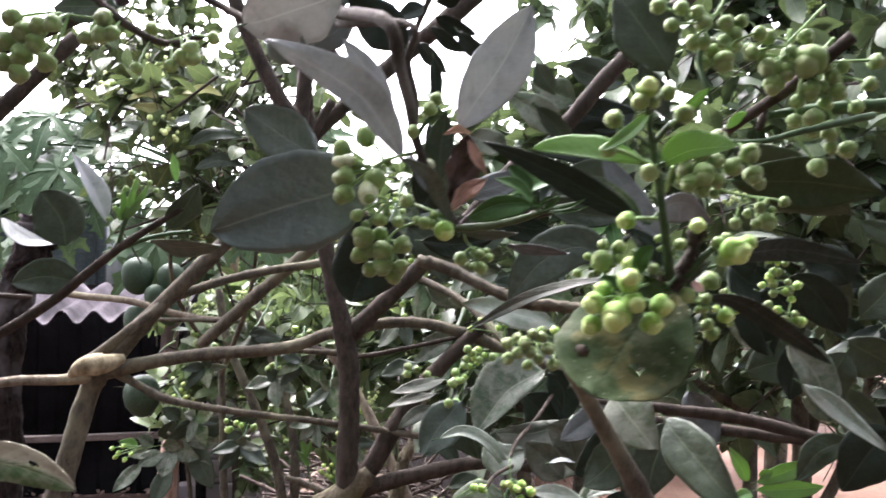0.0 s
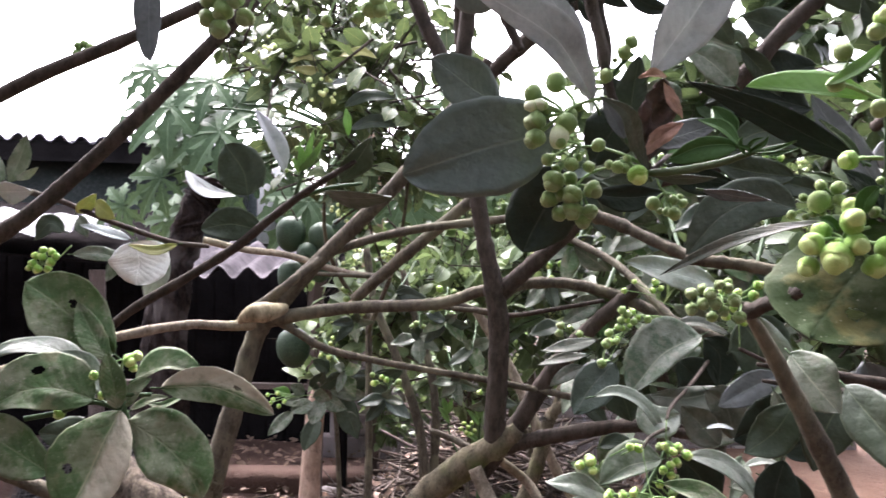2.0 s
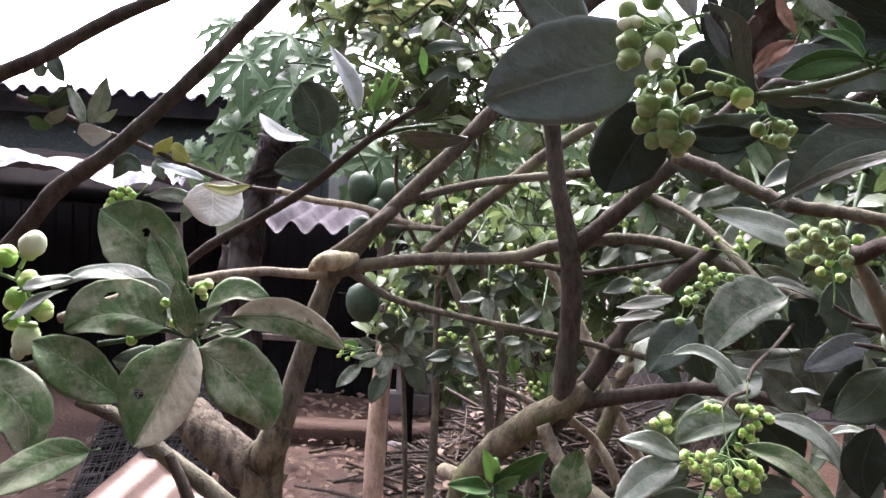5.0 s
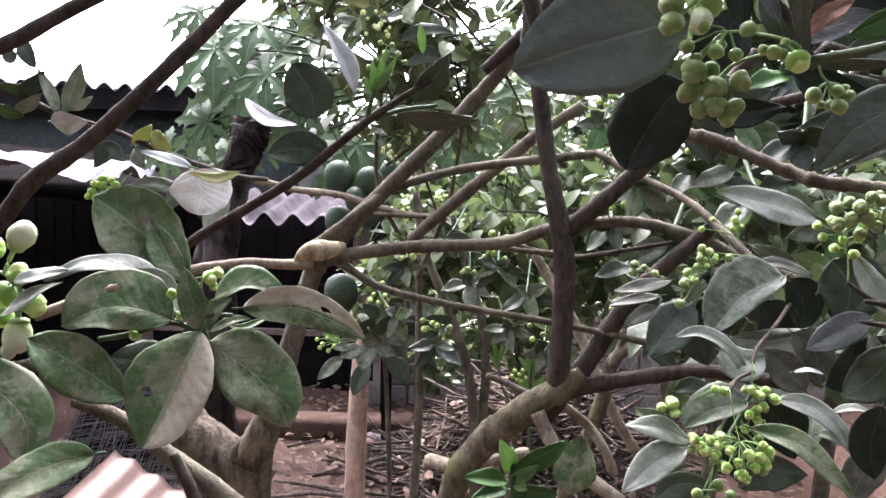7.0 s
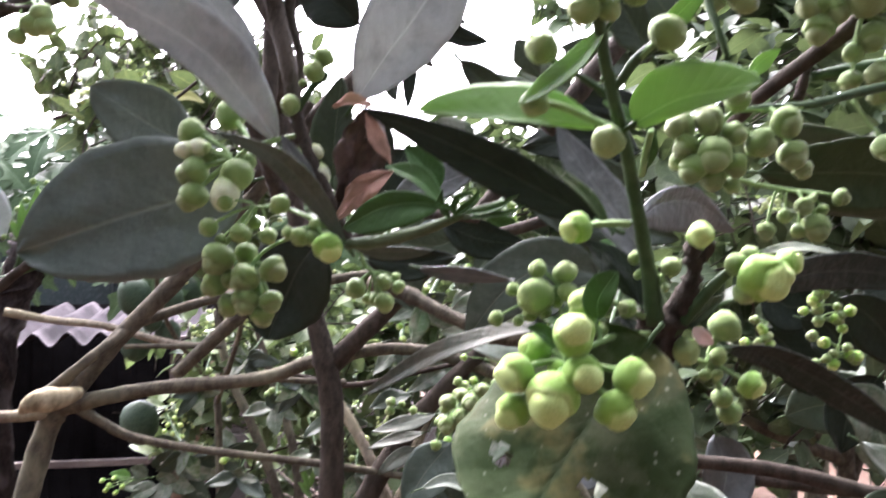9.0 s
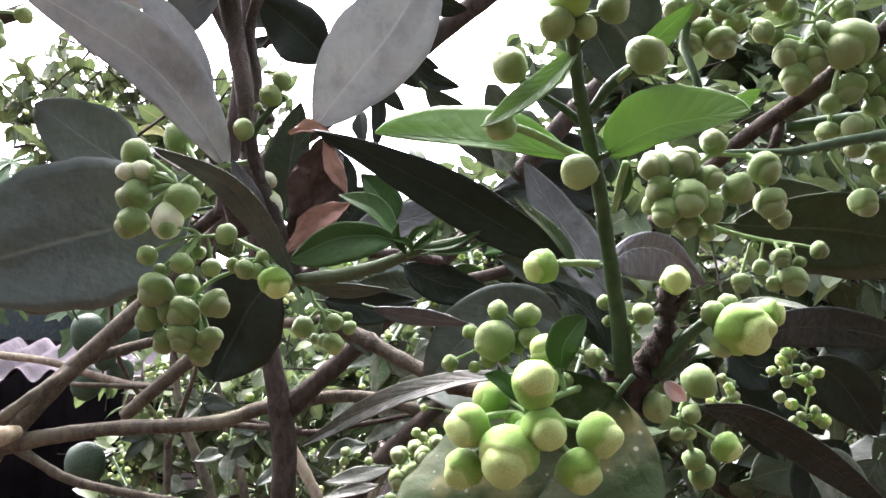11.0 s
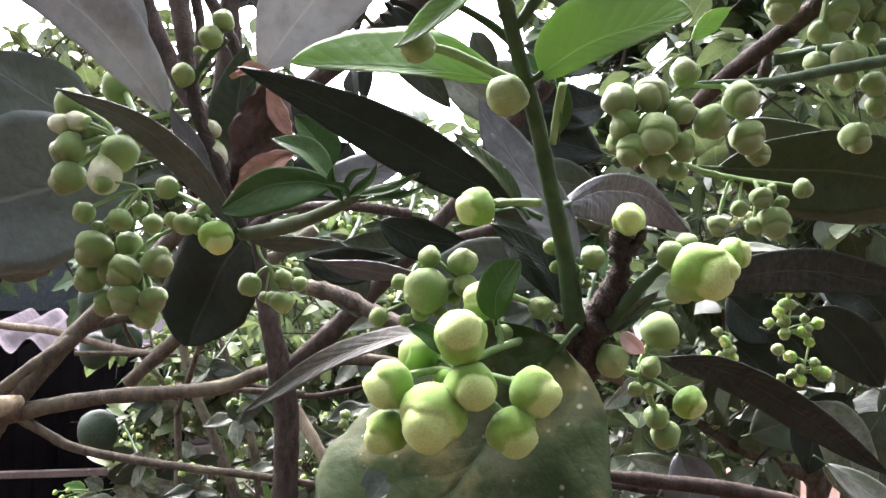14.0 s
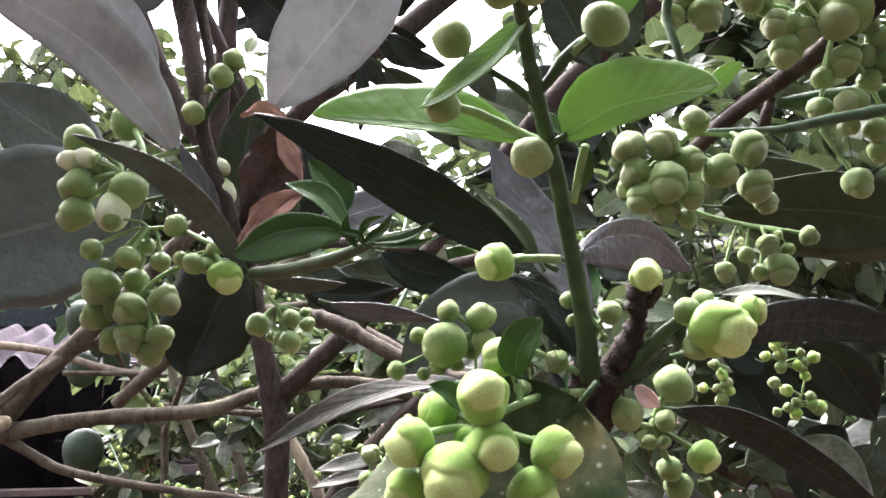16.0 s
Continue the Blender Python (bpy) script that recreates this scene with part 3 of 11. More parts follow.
def blade(tree, rib, left, right, normal, kind, fold=0.15, wave=0.035, blunt=0.8, peak=0.45, crumple=0.0, holes=0, label=""):
    """A leaf bent along a curved rib, with its own half-widths either side; normal points out of its lit face."""
    leaf.count += 1
    seed = leaf.count
    rng = random.Random(seed)
    ph = [rng.uniform(0, 6.28) for _ in range(4)]
    nu, nv = (36, 60) if holes else (12, 28)
    origin = np.array(rib[0], dtype=float)
    fine = spline([(*(np.array(p) - origin), 1.0) for p in rib], 16)[:, :3]
    run = np.concatenate([[0], np.cumsum(np.linalg.norm(np.diff(fine, axis=0), axis=1))])
    length = run[-1]
    line = np.stack([np.interp(np.linspace(0, length, nv + 1), run, fine[:, k]) for k in range(3)], 1)
    tang = np.gradient(line, axis=0)
    power = math.log(0.5) / math.log(peak)
    gaps = [(rng.uniform(0.4, 0.7), rng.choice((-0.35, 0.3, 0.5))) for _ in range(holes)]
    verts, uvs, faces, index = [], [], [], []
    up = Vector(normal)
    for skin in (0.00025, -0.00025):
        for j in range(nv + 1):
            v = j / nv
            t = Vector(tang[j]).normalized()
            n = (up - t * up.dot(t)).normalized()
            s = t.cross(n)
            prof = math.sin(math.pi * v ** power) ** blunt if 0 < j < nv else 0.0
            for i in range(nu + 1):
                u = 2 * i / nu - 1
                half = (right if u > 0 else left) * max(prof, 0.015)
                lobe = 1 + 0.03 * math.sin(9 * v + ph[1 if u > 0 else 2]) + 0.015 * math.sin(27 * v + ph[0] + (2 if u > 0 else 0)) + 0.008 * math.sin(63 * v + ph[3])
                x = u * half * lobe
                wide = left + right
                z = fold * abs(u) * half + wave * wide * abs(u) ** 1.5 * math.sin(8 * v + ph[1 if u > 0 else 2])
                z += (0.03 + 0.6 * wave) * wide * noise.noise(Vector((u * 1.5 + seed, v * 2.5, seed * 0.37))) + 0.12 * wave * wide * noise.noise(Vector((u * 4 + seed, v * 9, 1.7)))
                y = 0.0
                if crumple:
                    q = Vector((u * 1.5, v * 3.2, seed * 1.7))
                    x += crumple * wide * (noise.noise(q) + 0.5 * noise.noise(q * 2.7))
                    z += crumple * wide * (1.3 * noise.noise(q + Vector((9, 4, 2))) + 0.7 * noise.noise(q * 2.5))
                    y = crumple * wide * 0.6 * noise.noise(q * 1.9 + Vector((3, 1, 7)))
                verts.append(Vector(line[j]) + s * x + n * (z + skin) + t * y)
                uvs.append((u * 0.5 + 0.5, v))
    row = nu + 1
    size = row * (nv + 1)
    for k in range(2):
        for j in range(nv):
            for i in range(nu):
                v, u = (j + 0.5) / nv, (i + 0.5) / nu * 2 - 1
                if any(((v - g) / 0.045) ** 2 + ((u - w) / 0.11) ** 2 < 1 for g, w in gaps):
                    continue
                a = k * size + j * row + i
                f = (a, a + 1, a + row + 1, a + row)
                faces.append(f if k == 0 else f[::-1])
                index.append(k)
    for j in range(nv):
        for i, flip in ((0, 0), (nu, 1)):
            a = j * row + i
            f = (a, a + row, a + row + size, a + size)
            faces.append(f[::-1] if flip else f)
            index.append(0)
    ob = adopt(new("leaf", mesh_of("leaf", verts, faces, LEAF_KINDS[kind], uvs, index)), tree)
    ob.matrix_basis = Matrix.Translation(origin)
    if label:
        tagged(ob, label)
    if not crumple:
        d = -Vector(tang[0]).normalized() * length
        k = min(0.0011, 0.02 * length)
        stalk = new("leaf_stalk", tube([(*(-0.03 * d), k), (*(0.04 * d), k), (*(0.09 * d - up * 0.01 * length), k * 1.1)], STEM_GREEN, 6, 3, 0.05, seed))
        stalk.parent = ob
    return ob


def lathe(profile, segs, mats, lump, seed, teeth=0.0):
    verts, faces, uvs = [], [], []
    top = profile[-1][0]
    for z, r in profile:
        for k in range(segs):
            a = 2 * math.pi * k / segs
            p = Vector((math.cos(a) * r, math.sin(a) * r, z))
            d = 1 + lump * noise.noise(p * 1.1 + Vector((seed * 3.1, 0, 0)))
            lip = teeth * math.sin(4 * a + seed) * math.exp(-((z / top - 0.65) / 0.16) ** 2)
            verts.append((p.x * d, p.y * d, p.z * (1 + 0.4 * (d - 1)) + lip))
            uvs.append((k / segs, z / top))
    for j in range(len(profile) - 1):
        for k in range(segs):
            k2 = (k + 1) % segs
            faces.append((j * segs + k, j * segs + k2, (j + 1) * segs + k2, (j + 1) * segs + k))
    faces.append(tuple(range(segs))[::-1])
    faces.append(tuple((len(profile) - 1) * segs + k for k in range(segs)))
    return mesh_of("bud", verts, faces, mats, uvs)


ROUND = [(0, .2), (.03, .42), (.1, .5), (.2, .66), (.4, .86), (.7, .99), (1.0, 1.0), (1.3, .92), (1.55, .76), (1.72, .55), (1.82, .34), (1.86, .17), (1.91, .13), (1.93, .03)]
CUPPED = [(0, .2), (.03, .42), (.1, .54), (.22, .74), (.42, .92), (.7, 1.0), (.95, .99), (1.12, .95), (1.22, .90), (1.28, .84), (1.31, .79), (1.4, .775), (1.6, .72), (1.78, .60), (1.9, .42), (1.97, .22), (2.0, .03)]
LONG = [(0, .2), (.05, .5), (.15, .62), (.3, .66), (.36, .6), (.5, .72), (.8, .86), (1.2, .95), (1.6, .93), (2.0, .78), (2.3, .52), (2.45, .25), (2.5, .03)]
BUDS = {"g": [lathe(ROUND, 16, [BUD_GREEN], .16, s) for s in range(3)],
        "m": [lathe(CUPPED, 20, [BUD_SOFT], .18, s + 5, .07) for s in range(4)],
        "c": [lathe(CUPPED, 20, [BUD_CREAM], .16, s, .10) for s in range(4)],
        "w": [lathe(LONG, 16, [BUD_WHITE], .12, s) for s in range(2)]}


def cluster(tree, rachis, buds, thick=0.0016, label="cluster of round green citrus buds on thin stalks", lean=0.55):
    """A flower cluster: its stalk with side stalks is one part, each bud a piece of it. buds: x, y, z, radius, kind."""
    rng = random.Random(len(buds) * 7 + int(1000 * rachis[0][0]))
    line = spline([(*p, 1) for p in rachis], 6)[:, :3]
    verts, faces = [], []

    def add(points, sides=6):
        me = tube(points, STEM_LIGHT, sides, 4, 0.05, 1)
        k = len(verts)
        verts.extend(tuple(v.co) for v in me.vertices)
        faces.extend(tuple(k + i for i in f.vertices) for f in me.polygons)
        bpy.data.meshes.remove(me)

    add([(*p, thick * (0.8 - 0.3 * i / len(rachis))) for i, p in enumerate(rachis)], 8)
    placed = []
    for x, y, z, r, kind in buds:
        c = np.array((x, y, z))
        gaps = np.linalg.norm(line - c, axis=1) + 0.012 * np.arange(len(line))[::-1] / len(line)
        far = gaps + np.where(gaps < 1.6 * r, 0.03, 0)
        j = int(np.argmin(far))
        root = line[max(0, j - 1)]
        way = Vector(c - root)
        way.normalize()
        axis = (way + Vector((rng.uniform(-.2, .2), rng.uniform(-.5, 0), -lean + rng.uniform(-.2, .2))) * 0.6).normalized()
        foot = c - np.array(axis) * r * 0.95
        bend = (root + foot) / 2 - np.array(axis) * 0.2 * np.linalg.norm(foot - root) + np.array((0, 0, 0.05 * r))
        rs = min(max(0.17 * r, 0.0005), thick * 0.9)
        add([(*root, rs), (*bend, rs), (*foot, rs * 1.1), (*(foot + np.array(axis) * 0.12 * r), rs * 2.0)])
        placed.append((foot, axis, r, kind))
    stalk = part("inflorescence", mesh_of("inflorescence", verts, faces, [STEM_LIGHT]), None, tree, label)
    for foot, axis, r, kind in placed:
        ob = new("bud", rng.choice(BUDS[kind]))
        ob.parent = stalk
        ob.matrix_basis = Matrix.Translation(foot) @ axis.to_track_quat("Z", "Y").to_matrix().to_4x4() @ Matrix.Rotation(rng.uniform(0, 6), 4, "Z") @ Matrix.Diagonal((r, r, r * rng.uniform(0.92, 1.06), 1))
    return stalk


# mass of leaves: a small folded blade of eight points, placed many times in one mesh
BLADE = np.array([(0, 0, 0), (0, .3, .015), (0, .6, .01), (0, .85, -.03), (0, 1, -.09), (-.33, .16, .05), (-.5, .42, .09), (-.42, .68, .03), (-.2, .88, -.04), (.33, .16, .05), (.5, .42, .06), (.42, .68, .06), (.2, .88, -.03)])
BLADE_UV = np.array([(.5, 0), (.5, .3), (.5, .6), (.5, .85), (.5, 1), (.1, .16), (0, .42), (.05, .68), (.2, .88), (.9, .16), (1, .42), (.95, .68), (.8, .88)])
BLADE_FACES = [(0, 1, 5), (0, 9, 1), (5, 1, 6), (1, 9, 10), (6, 1, 2, 7), (1, 10, 11, 2), (7, 2, 3, 8), (2, 11, 12, 3), (8, 3, 4), (3, 12, 4)]


def leaf_mass(name, places, mat):
    """places: rows of root, direction, normal, length, width."""
    verts, faces = [], []
    k = 0
    for root, way, up, length, width in places:
        m = frame_of(way, up)
        x, y, z = (np.array(m.col[i][:3]) for i in range(3))
        b = BLADE * (width, length, length)
        verts.append(root + b[:, :1] * x + b[:, 1:2] * y + b[:, 2:] * z)
        faces.extend(tuple(k + i for i in f) for f in BLADE_FACES)
        k += len(BLADE)
    return mesh_of(name, np.concatenate(verts), faces, [mat], np.tile(BLADE_UV, (len(places), 1)))


def sprays(center, radii, count, rng, size=0.09, per=9, spread=0.16, out=0.5):
    """Twigs ending in rosettes of leaves, spread through an ellipsoid: leaf places and twig lines."""
    places, twigs = [], []
    for _ in range(count):
        while True:
            d = np.array([rng.uniform(-1, 1) for _ in range(3)])
            if d @ d < 1:
                break
        c = np.array(center) + d * radii
        axis = d * out + np.array([rng.gauss(0, .5), rng.gauss(0, .5), rng.gauss(0.15, .45)])
        axis /= np.linalg.norm(axis)
        twigs.append((c - axis * spread * 1.6, c + axis * spread * 0.5))
        for i in range(per):
            f = i / per
            root = c + axis * spread * (f - 0.5)
            side = np.array([rng.gauss(0, 1) for _ in range(3)])
            way = axis * (0.25 + 0.6 * f) + side / np.linalg.norm(side) * 0.9 + np.array((0, 0, -0.25))
            up = np.array((rng.gauss(0, .45), rng.gauss(0, .45), 1.0))
            s = size * rng.uniform(0.6, 1.25)
            places.append((root, way, up, s, s * rng.uniform(0.5, 0.68)))
    return places, twigs


def sticks(lines, radius, mat, name, rng, sides=5):
    verts, faces = [], []
    for a, b in lines:
        a, b = np.array(a), np.array(b)
        m = (a + b) / 2 + np.array([rng.gauss(0, .05) for _ in range(3)]) * np.linalg.norm(b - a)
        r = radius * rng.choice((0.5, 0.7, 0.9, 1.1, 1.5))
        pts = [a, m, b]
        t = b - a
        s = np.cross(t, (0.3, 0.2, 0.9))
        s /= np.linalg.norm(s) + 1e-9
        u = np.cross(s, t)
        u /= np.linalg.norm(u) + 1e-9
        k = len(verts)
        for i, q in enumerate(pts):
            for j in range(sides):
                an = 6.2832 * j / sides
                verts.append(q + (math.cos(an) * s + math.sin(an) * u) * r * (1, 0.85, 0.6)[i])
        for i in range(2):
            for j in range(sides):
                j2 = (j + 1) % sides
                faces.append((k + i * sides + j, k + i * sides + j2, k + (i + 1) * sides + j2, k + (i + 1) * sides + j))
    return mesh_of(name, verts, faces, [mat])


def far_clusters(spots, rng, radius=0.05, bud=0.008, count=14):
    """Small bunches of buds, each bud an eight-sided bead."""
    verts, faces = [], []
    for c in spots:
        for _ in range(count):
            p = np.array(c) + np.array([rng.gauss(0, .45) for _ in range(3)]) * radius
            r = bud * rng.uniform(0.7, 1.25)
            k = len(verts)
            for z, w in ((-1, .1), (-.6, .8), (.1, 1), (.7, .7), (1, .1)):
                for j in range(6):
                    a = 6.2832 * j / 6
                    verts.append(p + np.array((math.cos(a) * w, math.sin(a) * w, z)) * r)
            for i in range(4):
                for j in range(6):
                    j2 = (j + 1) % 6
                    faces.append((k + i * 6 + j, k + i * 6 + j2, k + i * 6 + 6 + j2, k + i * 6 + 6 + j))
    return mesh_of("flower_buds", verts, faces, [FLOWER_FAR])


def grid_sheet(name, corner, along, across, n, m, shape, mat, thick=0.006):
    """A sheet of two skins spanned by two edges; shape(s, t) lifts it along its normal."""
    corner, along, across = (np.array(v, dtype=float) for v in (corner, along, across))
    nrm = np.cross(along, across)
    nrm /= np.linalg.norm(nrm)
    verts, faces = [], []
    for skin in (0.5, -0.5):
        for j in range(m + 1):
            for i in range(n + 1):
                s, t = i / n, j / m
                verts.append(corner + along * s + across * t + nrm * (shape(s, t) + skin * thick))
    row, size = n + 1, (n + 1) * (m + 1)
    for k in range(2):
        for j in range(m):
            for i in range(n):
                a = k * size + j * row + i
                f = (a, a + 1, a + row + 1, a + row)
                faces.append(f if k == 0 else f[::-1])
    for i in range(n):
        for a in (i, m * row + i):
            faces.append((a, a + 1, a + 1 + size, a + size))
    for j in range(m):
        for a in (j * row, j * row + n):
            faces.append((a, a + row, a + row + size, a + size))
    return mesh_of(name, verts, faces, [mat])


def beam(a, b, w, h, seed=0):
    """A rough squared timber from a to b."""
    a, b = Vector(a), Vector(b)
    m = Matrix.Translation(a) @ (b - a).to_track_quat("Z", "Y").to_matrix().to_4x4()
    length = (b - a).length
    bm = bmesh.new()
    rings = []
    rng = random.Random(seed)
    for i in range(9):
        z = length * i / 8
        ox, oy = rng.gauss(0, 0.04) * w, rng.gauss(0, 0.04) * h
        ring = []
        for x, y in ((-.5, -.4), (-.4, -.5), (.4, -.5), (.5, -.4), (.5, .4), (.4, .5), (-.4, .5), (-.5, .4)):
            ring.append(bm.verts.new(m @ Vector((x * w + ox, y * h + oy, z))))
        rings.append(ring)
    for p, q in zip(rings, rings[1:]):
        for k in range(8):
            bm.faces.new((p[k], p[(k + 1) % 8], q[(k + 1) % 8], q[k]))
    bm.faces.new(rings[0][::-1])
    bm.faces.new(rings[-1])
    return bm


def panel(a, b, z0, z1, mat, thick=0.05, boards=0):
    """An upright wall between two places on the plan, of boards or plain."""
    def relief(s, t):
        if not boards:
            return 0.006 * noise.noise(Vector((s * 9, t * 5, 1)))
        k = s * boards
        return 0.008 * noise.noise(Vector((math.floor(k) * 3.7, 0, 0))) - (0.02 if abs(k - round(k)) < 0.06 else 0)
    n = max(24, boards * 12)
    return grid_sheet("panel", (a[0], a[1], z0), (b[0] - a[0], b[1] - a[1], 0), (0, 0, z1 - z0), n, 4, relief, mat, thick)


# ---- ground ----
def ground_sheet():
    verts, faces = [(0.0, 3.0, 0.0)], []
    rings = [0.25 * 1.085 ** i for i in range(94)]
    segs = 72
    for r in rings:
        for k in range(segs):
            a = 2 * math.pi * k / segs
            x, y = r * math.cos(a), 3.0 + r * math.sin(a)
            h = 0.10 * noise.noise(Vector((x * 0.35, y * 0.35, 0))) + 0.035 * noise.noise(Vector((x * 1.9, y * 1.9, 3))) + 0.012 * noise.noise(Vector((x * 7, y * 7, 5)))
            verts.append((x, y, h * min(1, 12 / max(r, 1))))
    for k in range(segs):
        faces.append((0, 1 + k, 1 + (k + 1) % segs))
    for i in range(len(rings) - 1):
        for k in range(segs):
            k2 = (k + 1) % segs
            a = 1 + i * segs
            faces.append((a + k, a + segs + k, a + segs + k2, a + k2))
    return mesh_of("ground", verts, faces, [SOIL])


tagged(new("ground", ground_sheet()), "red-brown bare soil strewn with dry leaves", "ground", kind="structure")
tagged(new("path", grid_sheet("path", (0.9, 4.6, 0.06), (7.5, 1.2, 0.0), (-0.6, 6.5, 0.35), 40, 30,
       lambda s, t: 0.06 * noise.noise(Vector((s * 7, t * 6, 1))) - 0.10 * (2 * abs(s - 0.5)) ** 6 - 0.10 * (2 * abs(t - 0.5)) ** 6, EARTH, 0.02)),
       "bare orange earth beside the trees", "ground", kind="structure")

rng = random.Random(5)
litter = []
for _ in range(2600):
    x, y = rng.uniform(-4.0, 1.8), rng.uniform(3.2, 7.4)
    z = 0.045 + 0.10 * noise.noise(Vector((x * 0.35, y * 0.35, 0))) + rng.uniform(0, 0.02)
    a = rng.uniform(0, 6.28)
    s = rng.uniform(0.04, 0.10)
    litter.append((np.array((x, y, z)), np.array((math.cos(a), math.sin(a), rng.gauss(0, .25))), np.array((rng.gauss(0, .4), rng.gauss(0, .4), 1)), s, s * 0.5))
tagged(new("leaf_litter", leaf_mass("leaf_litter", litter, LITTER)), "dry brown fallen leaves scattered on the soil", "leaf litter", kind="stuff")

# brush pile: crossing dry twigs
lines = []
for _ in range(900):
    cx, cy = rng.gauss(-0.65, 0.45), rng.gauss(5.2, 0.4)
    h = max(0.03, 0.85 * math.exp(-((cx + 0.55) / 0.7) ** 2 - ((cy - 5.2) / 0.7) ** 2)) * rng.random() + 0.02
    a, tilt, n = rng.uniform(0, 3.14), rng.gauss(0, 0.22), rng.uniform(0.25, 0.75)
    d = np.array((math.cos(a), math.sin(a) * 0.7, tilt)) * n / 2
    c = np.array((cx, cy, h + abs(d[2])))
    lines.append((c - d, c + d))
tagged(new("brush_pile", sticks(lines, 0.011, TWIG_DRY, "brush_pile", rng)), "heap of cut dry twigs lying on the soil", "brush pile", kind="stuff")
dry = []
for _ in range(420):
    cx, cy = rng.gauss(-0.75, 0.5), rng.gauss(5.05, 0.4)
    h = 0.05 + max(0.0, 0.75 * math.exp(-((cx + 0.65) / 0.7) ** 2 - ((cy - 5.2) / 0.7) ** 2)) * rng.uniform(0.5, 1.0)
    s = rng.uniform(0.05, 0.11)
    dry.append((np.array((cx, cy, h)), np.array([rng.gauss(0, 1), rng.gauss(0, 1), rng.gauss(0, .4)]), np.array((rng.gauss(0, .6), rng.gauss(-.3, .6), 1)), s, s * 0.5))
tagged(new("dry_leaves", leaf_mass("dry_leaves", dry, LITTER)), "dry brown leaves caught on the twig heap", "leaf litter", kind="stuff")
for i in range(14):
    c = np.array((rng.uniform(-2.0, 0.2), rng.uniform(4.4, 5.8), 0.06))
    a = rng.uniform(0, 3.14)
    d = np.array((math.cos(a), math.sin(a) * 0.6, 0.04)) * rng.uniform(0.2, 0.4)
    tagged(new("fallen_branch", tube([(*(c - d), 0.016), (*(c + (0, 0, 0.03)), 0.014), (*(c + d), 0.008)], TWIG_DRY, 7, 5, 0.2, i)), "dry fallen branch lying on the soil", "branch", "fallen branches")

# stones and broken blocks
for i in range(26):
    bm = bmesh.new()
    bmesh.ops.create_icosphere(bm, subdivisions=2, radius=rng.uniform(0.03, 0.09))
    for v in bm.verts:
        v.co *= 1 + 0.45 * noise.noise(v.co * 14 + Vector((i * 7, 0, 0)))
        v.co.z *= 0.65
    me = bpy.data.meshes.new("stone")
    bm.to_mesh(me)
    bm.free()
    me.materials.append(EARTH if i % 2 else WALL_GREY)
    ob = tagged(new("stone", me), "rough broken stone on the soil", "stone", "loose stones")
    ob.location = (rng.uniform(-1.9, -0.2), rng.uniform(5.2, 6.3), 0.05)

# ---- low shed with a corrugated roof ----
def corrugated(name, edge_a, edge_b, back, pitch, amp, mat, thick=0.008):
    a, b = Vector(edge_a), Vector(edge_b)
    n = int((b - a).length / pitch)
    return grid_sheet(name, a, b - a, back, n * 10, 8, lambda s, t: amp * math.sin(s * n * 2 * math.pi) + 0.012 * noise.noise(Vector((s * 9, t * 4, 2))), mat, thick)


shed = thing("shed", (-2.9, 6.0, 0), "low dark animal shed with a weathered corrugated roof", "shed")
part("roof_sheet", corrugated("roof_sheet", (-2.82, 4.99, 1.70), (-1.70, 5.26, 1.70), (-0.30, 1.4, 0.15), 0.165, 0.040, ROOF), None, shed, "greyish corrugated roof sheet with dark stains")
# shed boards painted near-black so the inside reads as unlit
part("back_wall", panel((-6.6, 6.5), (-2.2, 7.36), -0.05, 1.85, BLACK_WALL, 0.05, 26), None, shed, "board wall coloured near-black for the unlit shed")
part("side_wall", panel((-1.66, 5.6), (-2.18, 7.34), -0.05, 1.75, BLACK_WALL, 0.05, 10), None, shed, "board wall coloured near-black for the unlit shed")
part("partition", panel((-5.6, 4.6), (-6.5, 6.5), -0.05, 1.9, BLACK_WALL, 0.05, 10), None, shed, "board wall coloured near-black for the unlit shed")
for x, y in ((-1.78, 5.32), (-3.2, 4.98), (-4.6, 4.7)):
    part("post", beam((x, y, 0), (x - 0.02, y + 0.02, 1.70), 0.09, 0.08, int(-x * 10)), WOOD, shed, "thin weathered timber post")
part("rail", beam((-3.35, 4.95, 0.95), (-1.75, 5.34, 0.92), 0.05, 0.04, 4), WOOD, shed, "thin horizontal pole")
part("floor_slab", panel((-3.9, 5.55), (-1.60, 6.05), -0.05, 0.14, SOIL, 0.30), None, shed, "low earth step in front of the shed")
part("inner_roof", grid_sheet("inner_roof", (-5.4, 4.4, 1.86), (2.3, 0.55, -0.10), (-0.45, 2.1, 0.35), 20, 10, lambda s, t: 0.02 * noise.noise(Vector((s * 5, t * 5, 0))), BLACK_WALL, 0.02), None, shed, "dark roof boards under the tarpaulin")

tarp = grid_sheet("tarpaulin", (-5.4, 4.05, 2.20), (2.25, 0.55, -0.20), (-0.25, 1.0, 0.0), 70, 34,
                  lambda s, t: 0.10 * noise.noise(Vector((s * 5, t * 3, 0))) + 0.045 * noise.noise(Vector((s * 15, t * 9, 4))) + 0.012 * noise.noise(Vector((s * 50, t * 30, 7))) - 0.05 * max(0, 0.25 - t) / 0.25, TARP, 0.004)
tagged(new("tarpaulin", tarp), "crumpled dirty white plastic sheet over the shed roof", "tarpaulin")

